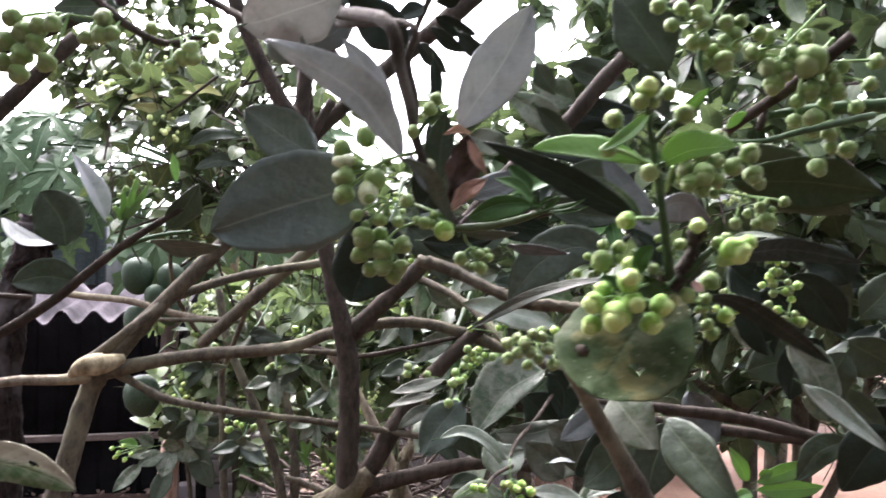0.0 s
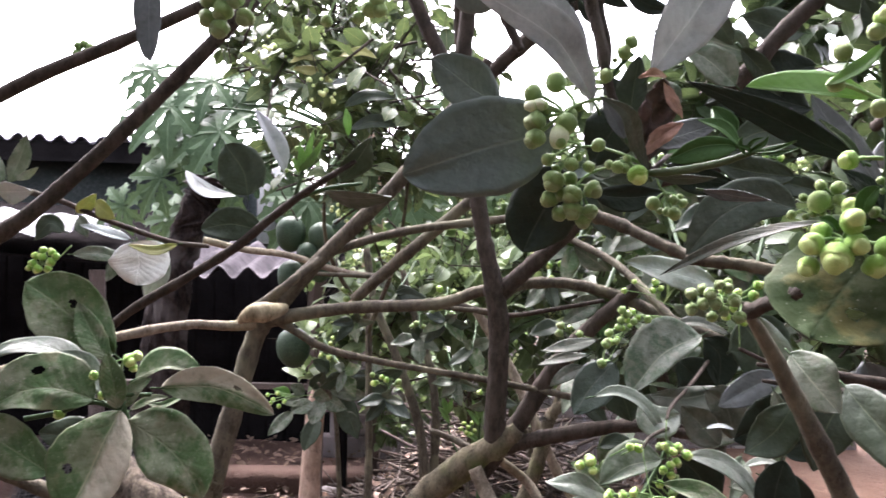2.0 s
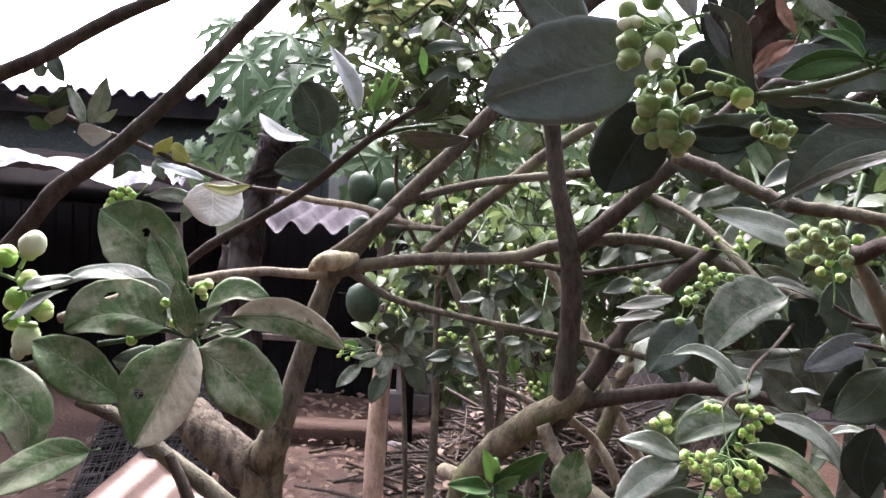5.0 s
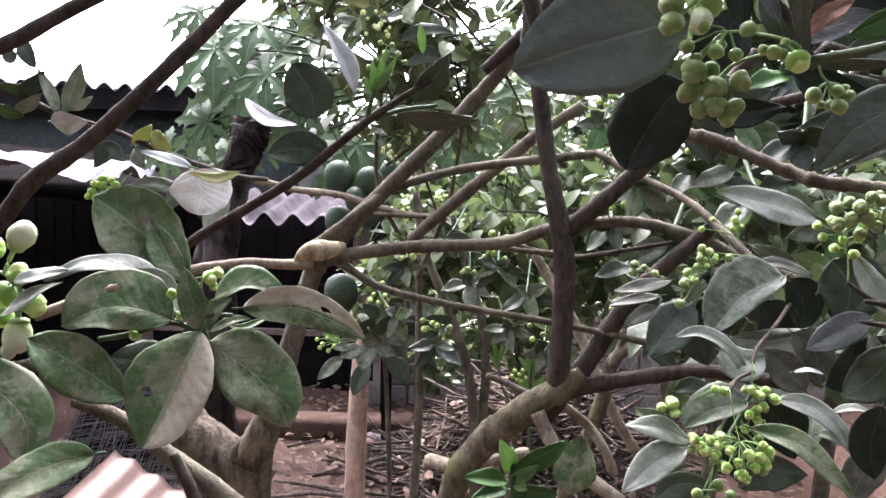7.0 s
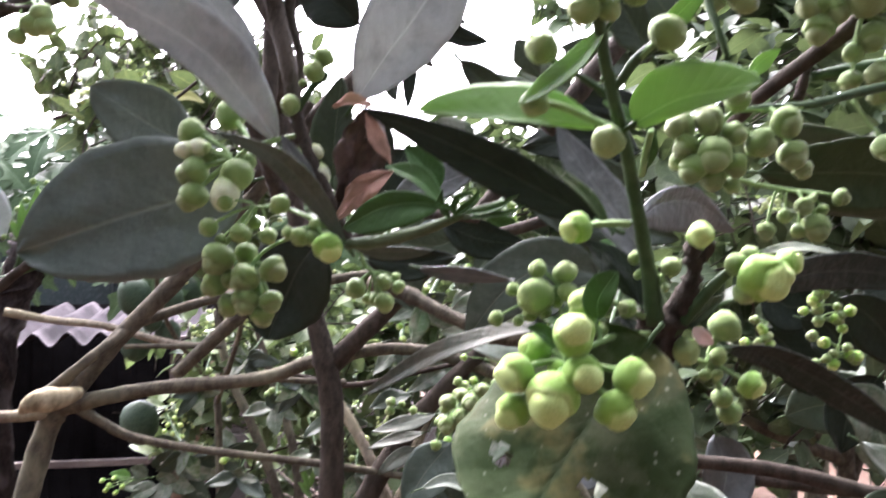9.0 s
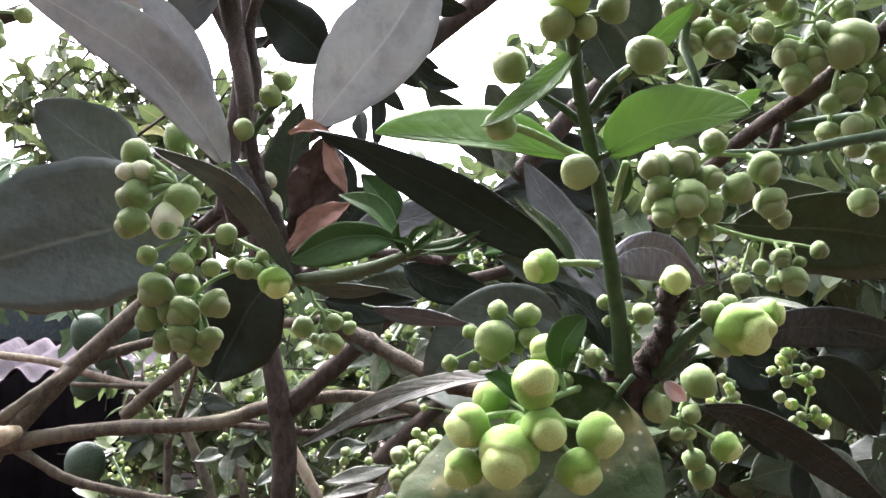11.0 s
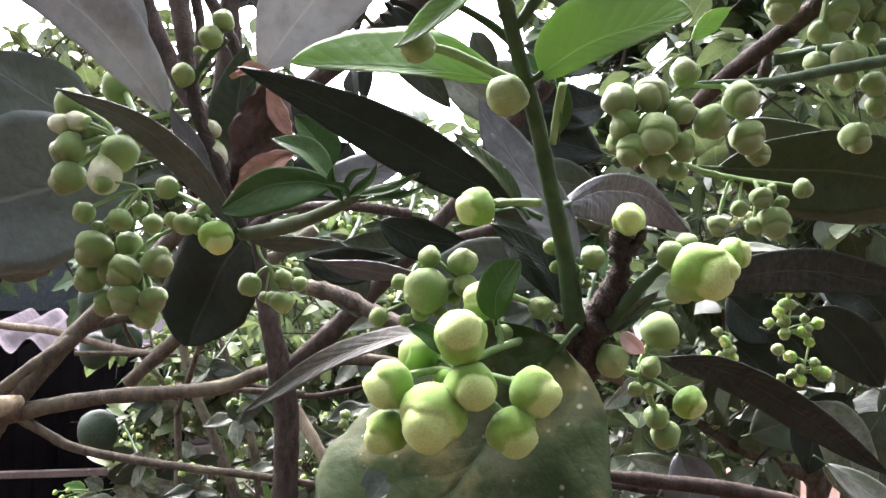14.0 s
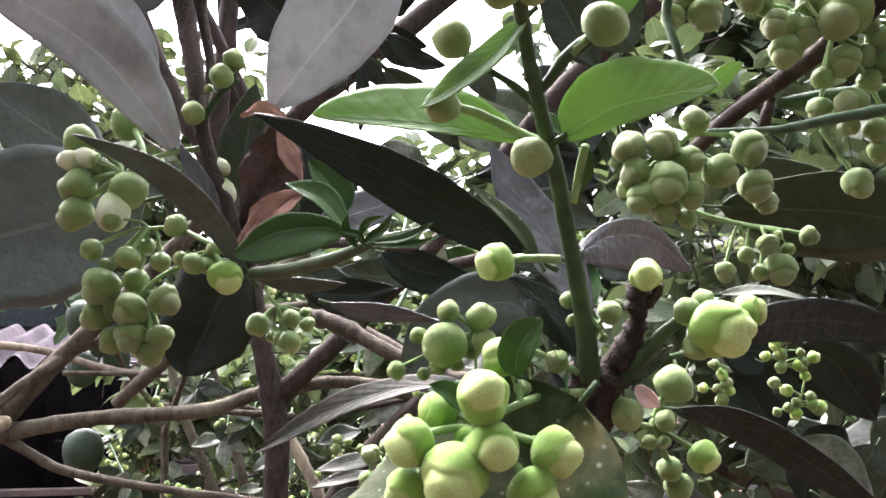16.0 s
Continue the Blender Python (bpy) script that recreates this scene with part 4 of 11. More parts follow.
# ---- house behind ----
house = thing("house", (-5.0, 9.0, 0), "house with a dark corrugated roof and shadow-dark teal wall", "house")
part("roof", corrugated("roof", (-8.6, 6.4, 2.86), (-3.30, 7.55, 2.80), (-0.9, 3.6, 0.22), 0.20, 0.035, ROOF_DARK, 0.012), None, house, "dark weathered corrugated roof")
part("wall", panel((-8.5, 6.95), (-3.45, 8.05), -0.05, 2.76, WALL_TEAL, 0.16), None, house, "teal plastered wall darkened as under eave shadow")
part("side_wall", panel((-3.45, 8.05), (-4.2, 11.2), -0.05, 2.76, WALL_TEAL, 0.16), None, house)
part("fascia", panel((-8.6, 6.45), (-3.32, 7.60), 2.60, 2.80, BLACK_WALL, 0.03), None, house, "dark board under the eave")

# ---- low block wall with a wire net in the distance ----
yard_wall = thing("yard_wall", (0.2, 7.2, 0), "low grey block wall seen between the branches", "wall", kind="structure")
block_meshes = []
for i in range(4):
    bm = bmesh.new()
    bmesh.ops.create_cube(bm, size=1.0)
    bmesh.ops.scale(bm, vec=(0.385, 0.14, 0.185), verts=bm.verts)
    bmesh.ops.bevel(bm, geom=bm.edges[:], offset=0.008, segments=1, affect="EDGES")
    for v in bm.verts:
        v.co += Vector((noise.noise(v.co * 9 + Vector((i, 0, 0))), 0.6 * noise.noise(v.co * 11), 0)) * 0.008
    me = bpy.data.meshes.new("block")
    bm.to_mesh(me)
    bm.free()
    me.materials.append(WALL_GREY)
    block_meshes.append(me)
part("mortar", panel((-2.15, 6.87), (2.4, 7.6), -0.02, 0.98, WALL_GREY, 0.10), None, yard_wall)
wall_way = Vector((3.75, 0.6, 0)).normalized()
for row in range(5):
    for col in range(11):
        ob = adopt(new("block", block_meshes[(row * 3 + col) % 4]), yard_wall)
        q = Vector((-2.04, 6.87, 0.1 + row * 0.2)) + wall_way * (col * 0.4 + (0.2 if row % 2 else 0))
        ob.matrix_basis = Matrix.Translation(q) @ Matrix.Rotation(math.atan2(wall_way.y, wall_way.x), 4, "Z")
net_lines = []
for i in range(46):
    for s in (1, -1):
        a = np.array((-1.6 + i * 0.05, 6.3 + i * 0.008, 0.0 if s > 0 else 1.15))
        net_lines.append((a, a + np.array((0.55, 0.09, 1.15 * s))))
fence = thing("wire_fence", (-0.6, 6.4, 0), "sagging wire net fence behind the trees", "fence")
part("net", sticks(net_lines, 0.0022, WIRE, "net", random.Random(1), 3), None, fence, "thin galvanised wire net")
for x in (-1.6, 1.1):
    part("post", beam((x, 6.3 + 0.16 * (x + 1.6), 0), (x, 6.3 + 0.16 * (x + 1.6), 1.25), 0.06, 0.06, 3), WOOD, fence)

# ---- papaya tree ----
LOBE = [(0.0, .04), (.22, .085), (.36, .10), (.46, .15), (.53, .27), (.58, .16), (.64, .115), (.70, .14), (.76, .21), (.80, .105), (.88, .075), (.94, .06), (1.0, .004)]


def palmate(radius, seed, lobes=8):
    """A palmate leaf: each lobe a ribbed strip with side points, drooping to its tip."""
    rg = random.Random(seed)
    verts, uvs, faces = [], [], []
    for q in range(lobes):
        th = math.radians(-148 + 296 * (q + 0.5) / lobes + rg.uniform(-5, 5))
        length = radius * (0.62 + 0.38 * math.cos(th * 0.6)) * rg.uniform(0.9, 1.08)
        droop = rg.uniform(0.22, 0.42)
        k = len(verts)
        for a, w in LOBE:
            w2 = w * rg.uniform(0.85, 1.15)
            for side, wd in ((-1, w), (0, 0), (1, w2)):
                x, y = side * wd * length, a * length
                z = -droop * length * a ** 2 + 0.25 * abs(x) - 0.02 * radius * (q % 2)
                verts.append((math.sin(th) * y + math.cos(th) * x, math.cos(th) * y - math.sin(th) * x, z))
                uvs.append((0.5 + side * 0.48, a))
        for i in range(len(LOBE) - 1):
            for s in (0, 1):
                p = k + i * 3 + s
                faces.append((p, p + 1, p + 4, p + 3))
    return mesh_of("papaya_leaf", verts, faces, [PAPAYA_LEAF], uvs, None, False)


papaya = thing("papaya_tree", (-1.463, 4.230, 0.166), "papaya tree with lobed leaves and hanging dark green fruits", "papaya tree")
part("trunk", tube([(-1.64, 4.56, 0.0, 0.062), (*(-1.466, 4.229, 0.166), 0.058), (*(-1.453, 4.303, 0.977), 0.052), (*(-1.319, 4.369, 1.418), 0.048), (*(-1.180, 4.439, 1.890), 0.042), (*(-1.182, 4.433, 2.415), 0.036), (*(-1.320, 4.384, 2.773), 0.03)], BARK_PAPAYA, 14, 8, 0.08, 3, 0.10), None, papaya, "pale ringed papaya trunk")
CROWN = Vector((-1.249, 4.375, 2.500))
LOW_LEAVES = [
    ((-2.225, 4.080, 2.655), 0.36, (0.1, -0.7, 0.7)), ((-1.913, 4.031, 2.516), 0.34, (-0.2, -0.8, 0.6)), ((-2.056, 4.232, 2.814), 0.34, (0.1, -0.6, 0.8)),
    ((-2.252, 4.041, 2.267), 0.24, (0.0, -0.9, 0.4)), ((-1.842, 4.238, 2.362), 0.30, (0.1, -0.7, 0.7)), ((-1.346, 3.812, 2.152), 0.30, (0.1, -0.75, 0.6)),
    ((-1.123, 3.864, 2.212), 0.22, (0.2, -0.8, 0.5)), ((-0.916, 4.008, 2.182), 0.26, (0.1, -0.7, 0.6)), ((-0.761, 4.058, 2.381), 0.27, (-0.1, -0.8, 0.5)),
    ((-1.813, 4.487, 2.796), 0.34, (0.0, -0.6, 0.8)), ((-0.796, 4.597, 2.774), 0.30, (0.1, -0.7, 0.7)), ((-2.490, 4.080, 2.115), 0.20, (0.1, -0.9, 0.3)),
    ((-2.176, 4.249, 2.113), 0.26, (0.0, -0.8, 0.5))]
HIGH_LEAVES = [
    ((-1.506, 4.459, 2.911), 0.30, (0.0, -0.7, 0.7)), ((-1.147, 4.733, 2.833), 0.34, (0.1, -0.6, 0.7)), ((-2.424, 4.263, 2.886), 0.26, (0.2, -0.7, 0.7)),
    ((-2.254, 4.265, 2.485), 0.30, (0.0, -0.8, 0.5)), ((-2.215, 4.392, 2.674), 0.32, (0.2, -0.7, 0.6)), ((-1.957, 4.347, 2.712), 0.32, (0.0, -0.7, 0.6)),
    ((-2.071, 4.385, 2.247), 0.28, (0.1, -0.8, 0.5)), ((-1.738, 4.478, 2.511), 0.30, (-0.1, -0.8, 0.5)), ((-1.389, 4.542, 2.393), 0.28, (0.1, -0.7, 0.6)),
    ((-1.631, 4.376, 2.252), 0.24, (0.0, -0.8, 0.4)), ((-0.959, 4.650, 2.596), 0.30, (0.1, -0.7, 0.6)), ((-1.921, 4.582, 2.975), 0.30, (0.1, -0.6, 0.7)),
    ((-0.657, 4.377, 2.265), 0.24, (0.1, -0.8, 0.5)), ((-2.393, 4.403, 2.050), 0.24, (0.1, -0.8, 0.4))]
for i, (at, size, up) in enumerate(LOW_LEAVES + HIGH_LEAVES):
    at = Vector(at)
    ob = part("leaf", palmate(size, i + 1), None, papaya)
    away = at - CROWN
    ob.matrix_basis = Matrix.Translation(at) @ frame_of(Vector((away.x, away.y * 0.4, away.z * 0.5 - 0.12)), up)
    mid = (CROWN + at) / 2 + Vector((0, 0, 0.06))
    part("leaf_stalk", tube([(*CROWN, 0.009), (*mid, 0.007), (*at, 0.005)], STEM_GREEN, 6, 5, 0.03, i), None, papaya)
FRUIT_PROFILE = [(0, .15), (.1, .45), (.35, .78), (.8, .98), (1.3, 1.0), (1.8, .9), (2.2, .66), (2.45, .36), (2.55, .05)]
for i, (at, r) in enumerate((
        ((-1.407, 3.733, 1.988), 0.072), ((-1.250, 3.714, 1.973), 0.062), ((-1.409, 3.766, 1.780), 0.066), ((-1.264, 3.749, 1.823), 0.055), ((-1.389, 3.740, 1.434), 0.082),
        ((-1.302, 3.675, 1.893), 0.048), ((-1.180, 3.834, 2.008), 0.055))):
    me = lathe(FRUIT_PROFILE, 20, [FRUIT], 0.06, i)
    ob = part("fruit", me, None, papaya, "dark green unripe papaya fruit")
    ob.matrix_basis = Matrix.Translation(Vector(at) + Vector((0, 0, 1.2 * r))) @ Matrix.Rotation(math.pi + 0.15 * math.sin(i * 2.1), 4, "X") @ Matrix.Diagonal((r, r, r * 0.95, 1))

# ---- dead trunk beside the shed ----
stub = thing("dead_trunk", (-1.95, 3.6, 0), "dead standing tree trunk with flaking dark bark", "tree trunk")
part("trunk", tube([(-1.93, 3.55, 0.0, 0.10), (-1.90, 3.52, 0.7, 0.09), (*(-1.875, 3.445, 1.576), 0.075), (*(-1.839, 3.482, 1.910), 0.075), (*(-1.762, 3.519, 2.156), 0.078), (*(-1.745, 3.530, 2.241), 0.085)], BARK_DEAD, 40, 16, 0.18, 11, 0.0, 0.34), None, stub)
part("broken_branch", tube([(*(-1.964, 3.439, 1.126), 0.09), (*(-1.952, 3.468, 1.439), 0.07), (*(-1.953, 3.490, 1.699), 0.05)], BARK_DEAD, 24, 12, 0.2, 12, 0.0, 0.3), None, stub)

# ---- things leaning at the foot of the tree ----
tagged(new("fibre_sheet", grid_sheet("fibre_sheet", (-2.804, 3.341, 0.273), (0.127, 0.508, 0.230), (0.468, -0.022, -0.209), 20, 60,
       lambda s, t: 0.020 * math.sin(t * 19.0) + 0.004 * noise.noise(Vector((s * 9, t * 9, 0))), SHEET, 0.010)), "pinkish corrugated fibre sheet lying in the corner", "roof sheet")
net_frame = thing("black_net", (-3.236, 4.056, 0.104), "dark plastic net stretched beside the sheet", "net")
na, nb, nc = Vector((-3.295, 3.988, 0.057)), Vector((-2.605, 4.395, 0.112)), Vector((-3.383, 4.693, 0.715))
net_lines = []
for i in range(90):
    f = i / 89
    net_lines.append((na + (nb - na) * f, na + (nb - na) * f + (nc - na)))
    net_lines.append((na + (nc - na) * f, na + (nc - na) * f + (nb - na)))
part("mesh", sticks([(np.array(a), np.array(b)) for a, b in net_lines], 0.0028, NET, "mesh", random.Random(2), 3), None, net_frame)
# near-black sheet added behind the mesh to darken its gaps
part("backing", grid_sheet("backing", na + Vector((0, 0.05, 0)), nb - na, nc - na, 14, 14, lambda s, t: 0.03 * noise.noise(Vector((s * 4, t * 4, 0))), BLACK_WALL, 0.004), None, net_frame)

# ---- trees behind ----
def back_tree(base, height, lobes, mat, label, seed, size=0.09, flowers=0, name="pomelo_tree", per=9, spread=0.16, radius=0.05, limbs=9):
    """A tree behind: stem, limbs to each lobe of its crown, leaves in rosettes on twigs. lobes: centre, radii, twigs."""
    rg = random.Random(seed)
    t = thing(name, base, label, "tree", "trees behind")
    top = Vector(base) + Vector((0.05, 0.0, height))
    part("trunk", tube([(*base, radius), (base[0] + 0.06, base[1], height * 0.5, radius * 0.8), (*top, radius * 0.55)], BARK, 10, 7, 0.18, seed, 0.1), None, t)
    places, twigs, spots = [], [], []
    for i, (c, r, n) in enumerate(lobes):
        c = Vector(c)
        foot = Vector(base).lerp(top, rg.uniform(0.55, 0.98))
        out = (c - foot)
        side = Vector((-out.y, out.x, 0)).normalized() * out.length * rg.uniform(-0.12, 0.12)
        if i < limbs:
            part("limb", tube([(*foot, radius * 0.5), (*(foot + out * 0.45 + side + Vector((out.x, out.y, 0)) * 0.15), radius * 0.36), (*c, radius * 0.16)], BARK, 8, 6, 0.18, seed + 1, 0.1), None, t)
        p, w = sprays(c, np.array(r), n, rg, size, per, spread)
        places += p
        twigs += w
        spots += [w[rg.randrange(len(w))][1] for _ in range(flowers)]
    tagged(part("crown", leaf_mass("crown", places, mat), None, t), kind="stuff")
    tagged(part("twig_mass", sticks(twigs, 0.0034, BARK_DARK, "twig_mass", rg), None, t), kind="stuff")
    if spots:
        tagged(part("blossom", far_clusters(spots, rg), None, t, "pale green flower buds in bunches"), kind="stuff")
    return t


back_tree((-0.35, 4.9, 0), 1.3, [((-0.75, 4.6, 1.75), (0.55, 0.45, 0.45), 60), ((-0.15, 4.7, 1.75), (0.6, 0.45, 0.5), 75), ((-0.5, 5.2, 2.2), (0.8, 0.5, 0.45), 90)],
          CROWN_MID, "pomelo tree in bloom with fresh green leaves", 21, 0.14, 7, per=7, radius=0.028, limbs=1)
back_tree((-0.62, 4.05, 0), 1.5, [((-1.165, 3.909, 1.649), (0.35, 0.2, 0.3), 36), ((-0.680, 4.022, 1.773), (0.4, 0.25, 0.28), 36), ((-1.263, 4.012, 1.399), (0.22, 0.18, 0.3), 22), ((-0.917, 4.208, 1.601), (0.3, 0.2, 0.3), 26), ((-0.512, 4.015, 1.233), (0.3, 0.2, 0.2), 20)], CROWN_PALE, "young pomelo tree with pale dusty leaves among the stems", 27, 0.12, 5, per=7, radius=0.016, limbs=1)
olive_tree = back_tree((-0.95, 3.3, 0), 1.7, [((-0.887, 2.697, 2.376), (0.30, 0.26, 0.28), 31), ((-0.620, 2.804, 2.372), (0.28, 0.26, 0.28), 15), ((-0.729, 2.745, 2.549), (0.40, 0.26, 0.20), 22), ((-0.719, 2.925, 2.229), (0.26, 0.2, 0.16), 17), ((-0.677, 3.188, 2.753), (0.30, 0.2, 0.24), 27), ((-1.042, 3.286, 2.867), (0.30, 0.2, 0.24), 20), ((-1.335, 3.495, 2.900), (0.40, 0.25, 0.16), 61), ((-1.12, 3.25, 2.93), (0.32, 0.2, 0.22), 30)],
          CROWN_OLIVE, "tall pomelo shoot with olive and yellowing leaves", 22, 0.088, 2, per=7, radius=0.022, limbs=2)
back_tree((-1.15, 6.1, 0), 0.5, [((-1.35, 6.1, 0.75), (0.4, 0.25, 0.4), 34), ((-0.8, 6.2, 1.0), (0.4, 0.25, 0.4), 34)], CROWN_PALE, "low dusty pomelo bush before the block wall", 33, 0.13, 4, "pomelo_bush", 7, 0.16, 0.02)
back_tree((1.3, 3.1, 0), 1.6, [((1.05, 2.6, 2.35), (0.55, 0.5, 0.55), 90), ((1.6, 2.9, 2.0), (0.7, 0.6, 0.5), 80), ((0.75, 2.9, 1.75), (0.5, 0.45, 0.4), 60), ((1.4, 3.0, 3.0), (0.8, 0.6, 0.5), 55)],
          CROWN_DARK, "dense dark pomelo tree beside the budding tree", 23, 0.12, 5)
back_tree((0.35, 4.2, 0), 1.4, [((0.3, 3.9, 1.75), (0.55, 0.4, 0.6), 80), ((0.75, 4.3, 2.4), (0.6, 0.5, 0.6), 60)], CROWN_DARK, "pomelo tree with dark glossy leaves", 24, 0.14, 6, per=7)
back_tree((1.0, 4.6, 0), 2.6, [((1.367, 3.583, 3.067), (0.6, 0.4, 0.4), 95), ((0.967, 3.780, 3.202), (0.40, 0.3, 0.3), 62), ((0.735, 3.989, 2.680), (0.5, 0.4, 0.45), 80), ((1.1, 4.9, 3.75), (0.7, 0.4, 0.35), 40), ((0.218, 4.078, 2.598), (0.35, 0.3, 0.4), 20)], CROWN_DARK, "tall dark pomelo tree behind the buds", 30, 0.14, 2, per=7)
rng = random.Random(19)
for i, (x, y, h) in enumerate(((-1.0, 8.2, 2.6), (-0.1, 8.0, 2.6), (0.9, 5.7, 2.9), (1.9, 5.2, 3.2), (2.7, 4.2, 3.2), (0.3, 6.6, 2.7))):
    lobes = [((x + rng.uniform(-.55, .55), y + rng.uniform(-.3, .3), h * f), (0.65, 0.5, 0.42), 60) for f in ((0.62, 0.8, 0.95) if i < 2 or i == 5 else (0.42, 0.65, 0.9))]
    back_tree((x, y, 0), h * 0.6, lobes, CROWN_DARK if i % 3 else CROWN_MID, "leafy pomelo bush at the back of the yard", 80 + i, 0.13, 4, "pomelo_bush", 9, 0.2, 0.05)
rng = random.Random(9)
for i, (x, y, h, m) in enumerate(((2.6, 6.5, 3.2, CROWN_DARK), (4.4, 6.0, 3.6, CROWN_MID), (1.0, 8.6, 2.6, CROWN_MID), (-0.9, 9.0, 2.3, CROWN_DARK), (3.2, 9.5, 3.6, CROWN_DARK), (-2.6, 10.2, 2.4, CROWN_MID), (5.8, 9.0, 4.0, CROWN_DARK), (7.0, 4.5, 3.8, CROWN_MID))):
    lobes = [((x + rng.uniform(-.8, .8), y + rng.uniform(-.5, .5), h * rng.uniform(.45, .95)), (0.9, 0.7, 0.6), 75) for _ in range(5)]
    back_tree((x, y, 0), h * 0.6, lobes, m, "leafy orchard tree at the edge of the yard", 40 + i, 0.16, 2, "orchard_tree", 9, 0.26, 0.09)

# unseen canopy over the spot and row across, added to block skylight
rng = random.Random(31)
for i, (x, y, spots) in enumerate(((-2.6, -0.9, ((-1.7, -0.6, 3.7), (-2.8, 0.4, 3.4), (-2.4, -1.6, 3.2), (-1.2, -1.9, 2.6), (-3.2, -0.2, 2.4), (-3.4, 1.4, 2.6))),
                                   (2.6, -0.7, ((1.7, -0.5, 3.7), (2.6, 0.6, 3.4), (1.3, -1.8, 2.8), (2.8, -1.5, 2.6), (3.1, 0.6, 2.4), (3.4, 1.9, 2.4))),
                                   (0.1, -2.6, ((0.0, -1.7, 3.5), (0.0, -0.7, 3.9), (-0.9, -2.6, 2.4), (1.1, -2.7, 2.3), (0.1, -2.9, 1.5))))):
    back_tree((x, y, 0), 2.2, [(s, (0.95, 0.85, 0.42), 140) for s in spots], CROWN_DARK, "unseen pomelo tree added overhead to shade the spot", 60 + i, 0.19, 0, "pomelo_tree", 9, 0.24, 0.08)
# unseen bushes added to close off low light from behind
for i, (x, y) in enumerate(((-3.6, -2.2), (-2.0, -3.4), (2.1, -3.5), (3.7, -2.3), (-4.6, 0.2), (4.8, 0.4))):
    back_tree((x, y, 0), 1.2, [((x + dx, y + dy, z), (0.9, 0.6, 0.55), 60) for dx, dy, z in ((0, 0, 0.7), (0.4, 0.2, 1.5), (-0.4, 0.1, 2.2))], CROWN_DARK, "unseen dark pomelo bush added to block low skylight", 95 + i, 0.18, 0, "pomelo_bush", 9, 0.24, 0.06)

# ---- the pomelo trees in front ----
tree_a = thing("pomelo_tree", (-1.065, 2.035, 0.000), "old pomelo tree with a mossy trunk and bare grey limbs", "tree")
tree_b = thing("pomelo_tree", (-0.484, 2.010, 0.000), "pomelo tree in bud with dark glossy leaves and forked brown limbs", "tree")
limb(tree_a, [(-1.065, 2.035, -0.05, 0.085), (-1.075, 2.035, 0.25, 0.07), (-1.039, 2.015, 1.148, 0.058), (-1.012, 1.990, 1.267, 0.048), (-0.973, 1.986, 1.370, 0.034), (-0.966, 1.991, 1.400, 0.030)], BARK_MOSS, 'trunk', 'mossy yellowish trunk', 18)
limb(tree_a, [(-0.978, 1.984, 1.351, 0.0323), (-0.971, 1.988, 1.378, 0.0323), (-0.925, 2.001, 1.542, 0.0277), (-0.883, 2.025, 1.718, 0.0256), (-0.849, 2.018, 1.782, 0.0260)], BARK, name='stem')
limb(tree_a, [(-1.007, 2.023, 1.161, 0.0513), (-1.104, 2.028, 1.222, 0.0624), (-1.203, 2.042, 1.271, 0.0648), (-1.302, 2.067, 1.327, 0.0597)], BARK_OLD, label='thick grey sawn limb', sides=18, rough=0.1)
limb(tree_a, [(-0.843, 2.019, 1.782, 0.0246), (-0.727, 2.025, 1.920, 0.0200), (-0.543, 2.028, 2.102, 0.0195), (-0.381, 2.027, 2.283, 0.0176), (-0.265, 2.014, 2.444, 0.0159)], BARK)
limb(tree_a, [(-0.857, 2.016, 1.776, 0.0217), (-0.735, 2.013, 1.803, 0.0171), (-0.603, 2.012, 1.824, 0.0155), (-0.392, 2.017, 1.841, 0.0151), (-0.282, 2.002, 1.877, 0.0148), (-0.239, 1.991, 1.883, 0.0160)], BARK)
limb(tree_a, [(-0.857, 2.015, 1.771, 0.0174), (-0.929, 1.969, 1.768, 0.0128), (-1.005, 1.902, 1.775, 0.0111), (-1.101, 1.829, 1.760, 0.0122), (-1.255, 1.742, 1.718, 0.0119), (-1.433, 1.698, 1.648, 0.0132)], BARK_PALE)
limb(tree_a, [(-0.822, 2.024, 1.787, 0.0145), (-0.765, 2.013, 1.757, 0.0100), (-0.673, 2.008, 1.714, 0.0099), (-0.497, 2.001, 1.685, 0.0083), (-0.260, 1.998, 1.658, 0.0081), (-0.022, 1.994, 1.623, 0.0079), (0.044, 2.006, 1.602, 0.0066)], BARK)
limb(tree_a, [(-0.872, 1.994, 1.797, 0.0201), (-0.844, 1.981, 1.818, 0.0199), (-0.778, 1.958, 1.871, 0.0111), (-0.718, 1.996, 1.925, 0.0112), (-0.659, 2.043, 1.971, 0.0114), (-0.489, 2.135, 2.025, 0.0117), (-0.247, 2.189, 2.060, 0.0117), (-0.155, 2.210, 2.072, 0.0102)], BARK)
limb(tree_b, [(-0.169, 2.207, 2.072, 0.0117), (-0.062, 2.122, 2.013, 0.0097), (0.041, 2.036, 1.962, 0.0092), (0.109, 1.943, 1.905, 0.0100), (0.187, 1.850, 1.823, 0.0106)], BARK)
limb(tree_b, [(-1.248, 2.484, 1.976, 0.0127), (-1.123, 2.508, 1.949, 0.0108), (-0.948, 2.441, 1.937, 0.0104), (-0.762, 2.425, 1.891, 0.0102), (-0.642, 2.398, 1.881, 0.0083)], BARK_PALE)
limb(tree_b, [(-0.680, 2.282, 1.819, 0.0160), (-0.572, 2.262, 1.914, 0.0172), (-0.461, 2.242, 2.007, 0.0168), (-0.340, 2.225, 2.107, 0.0164), (-0.210, 2.209, 2.195, 0.0146)], BARK)
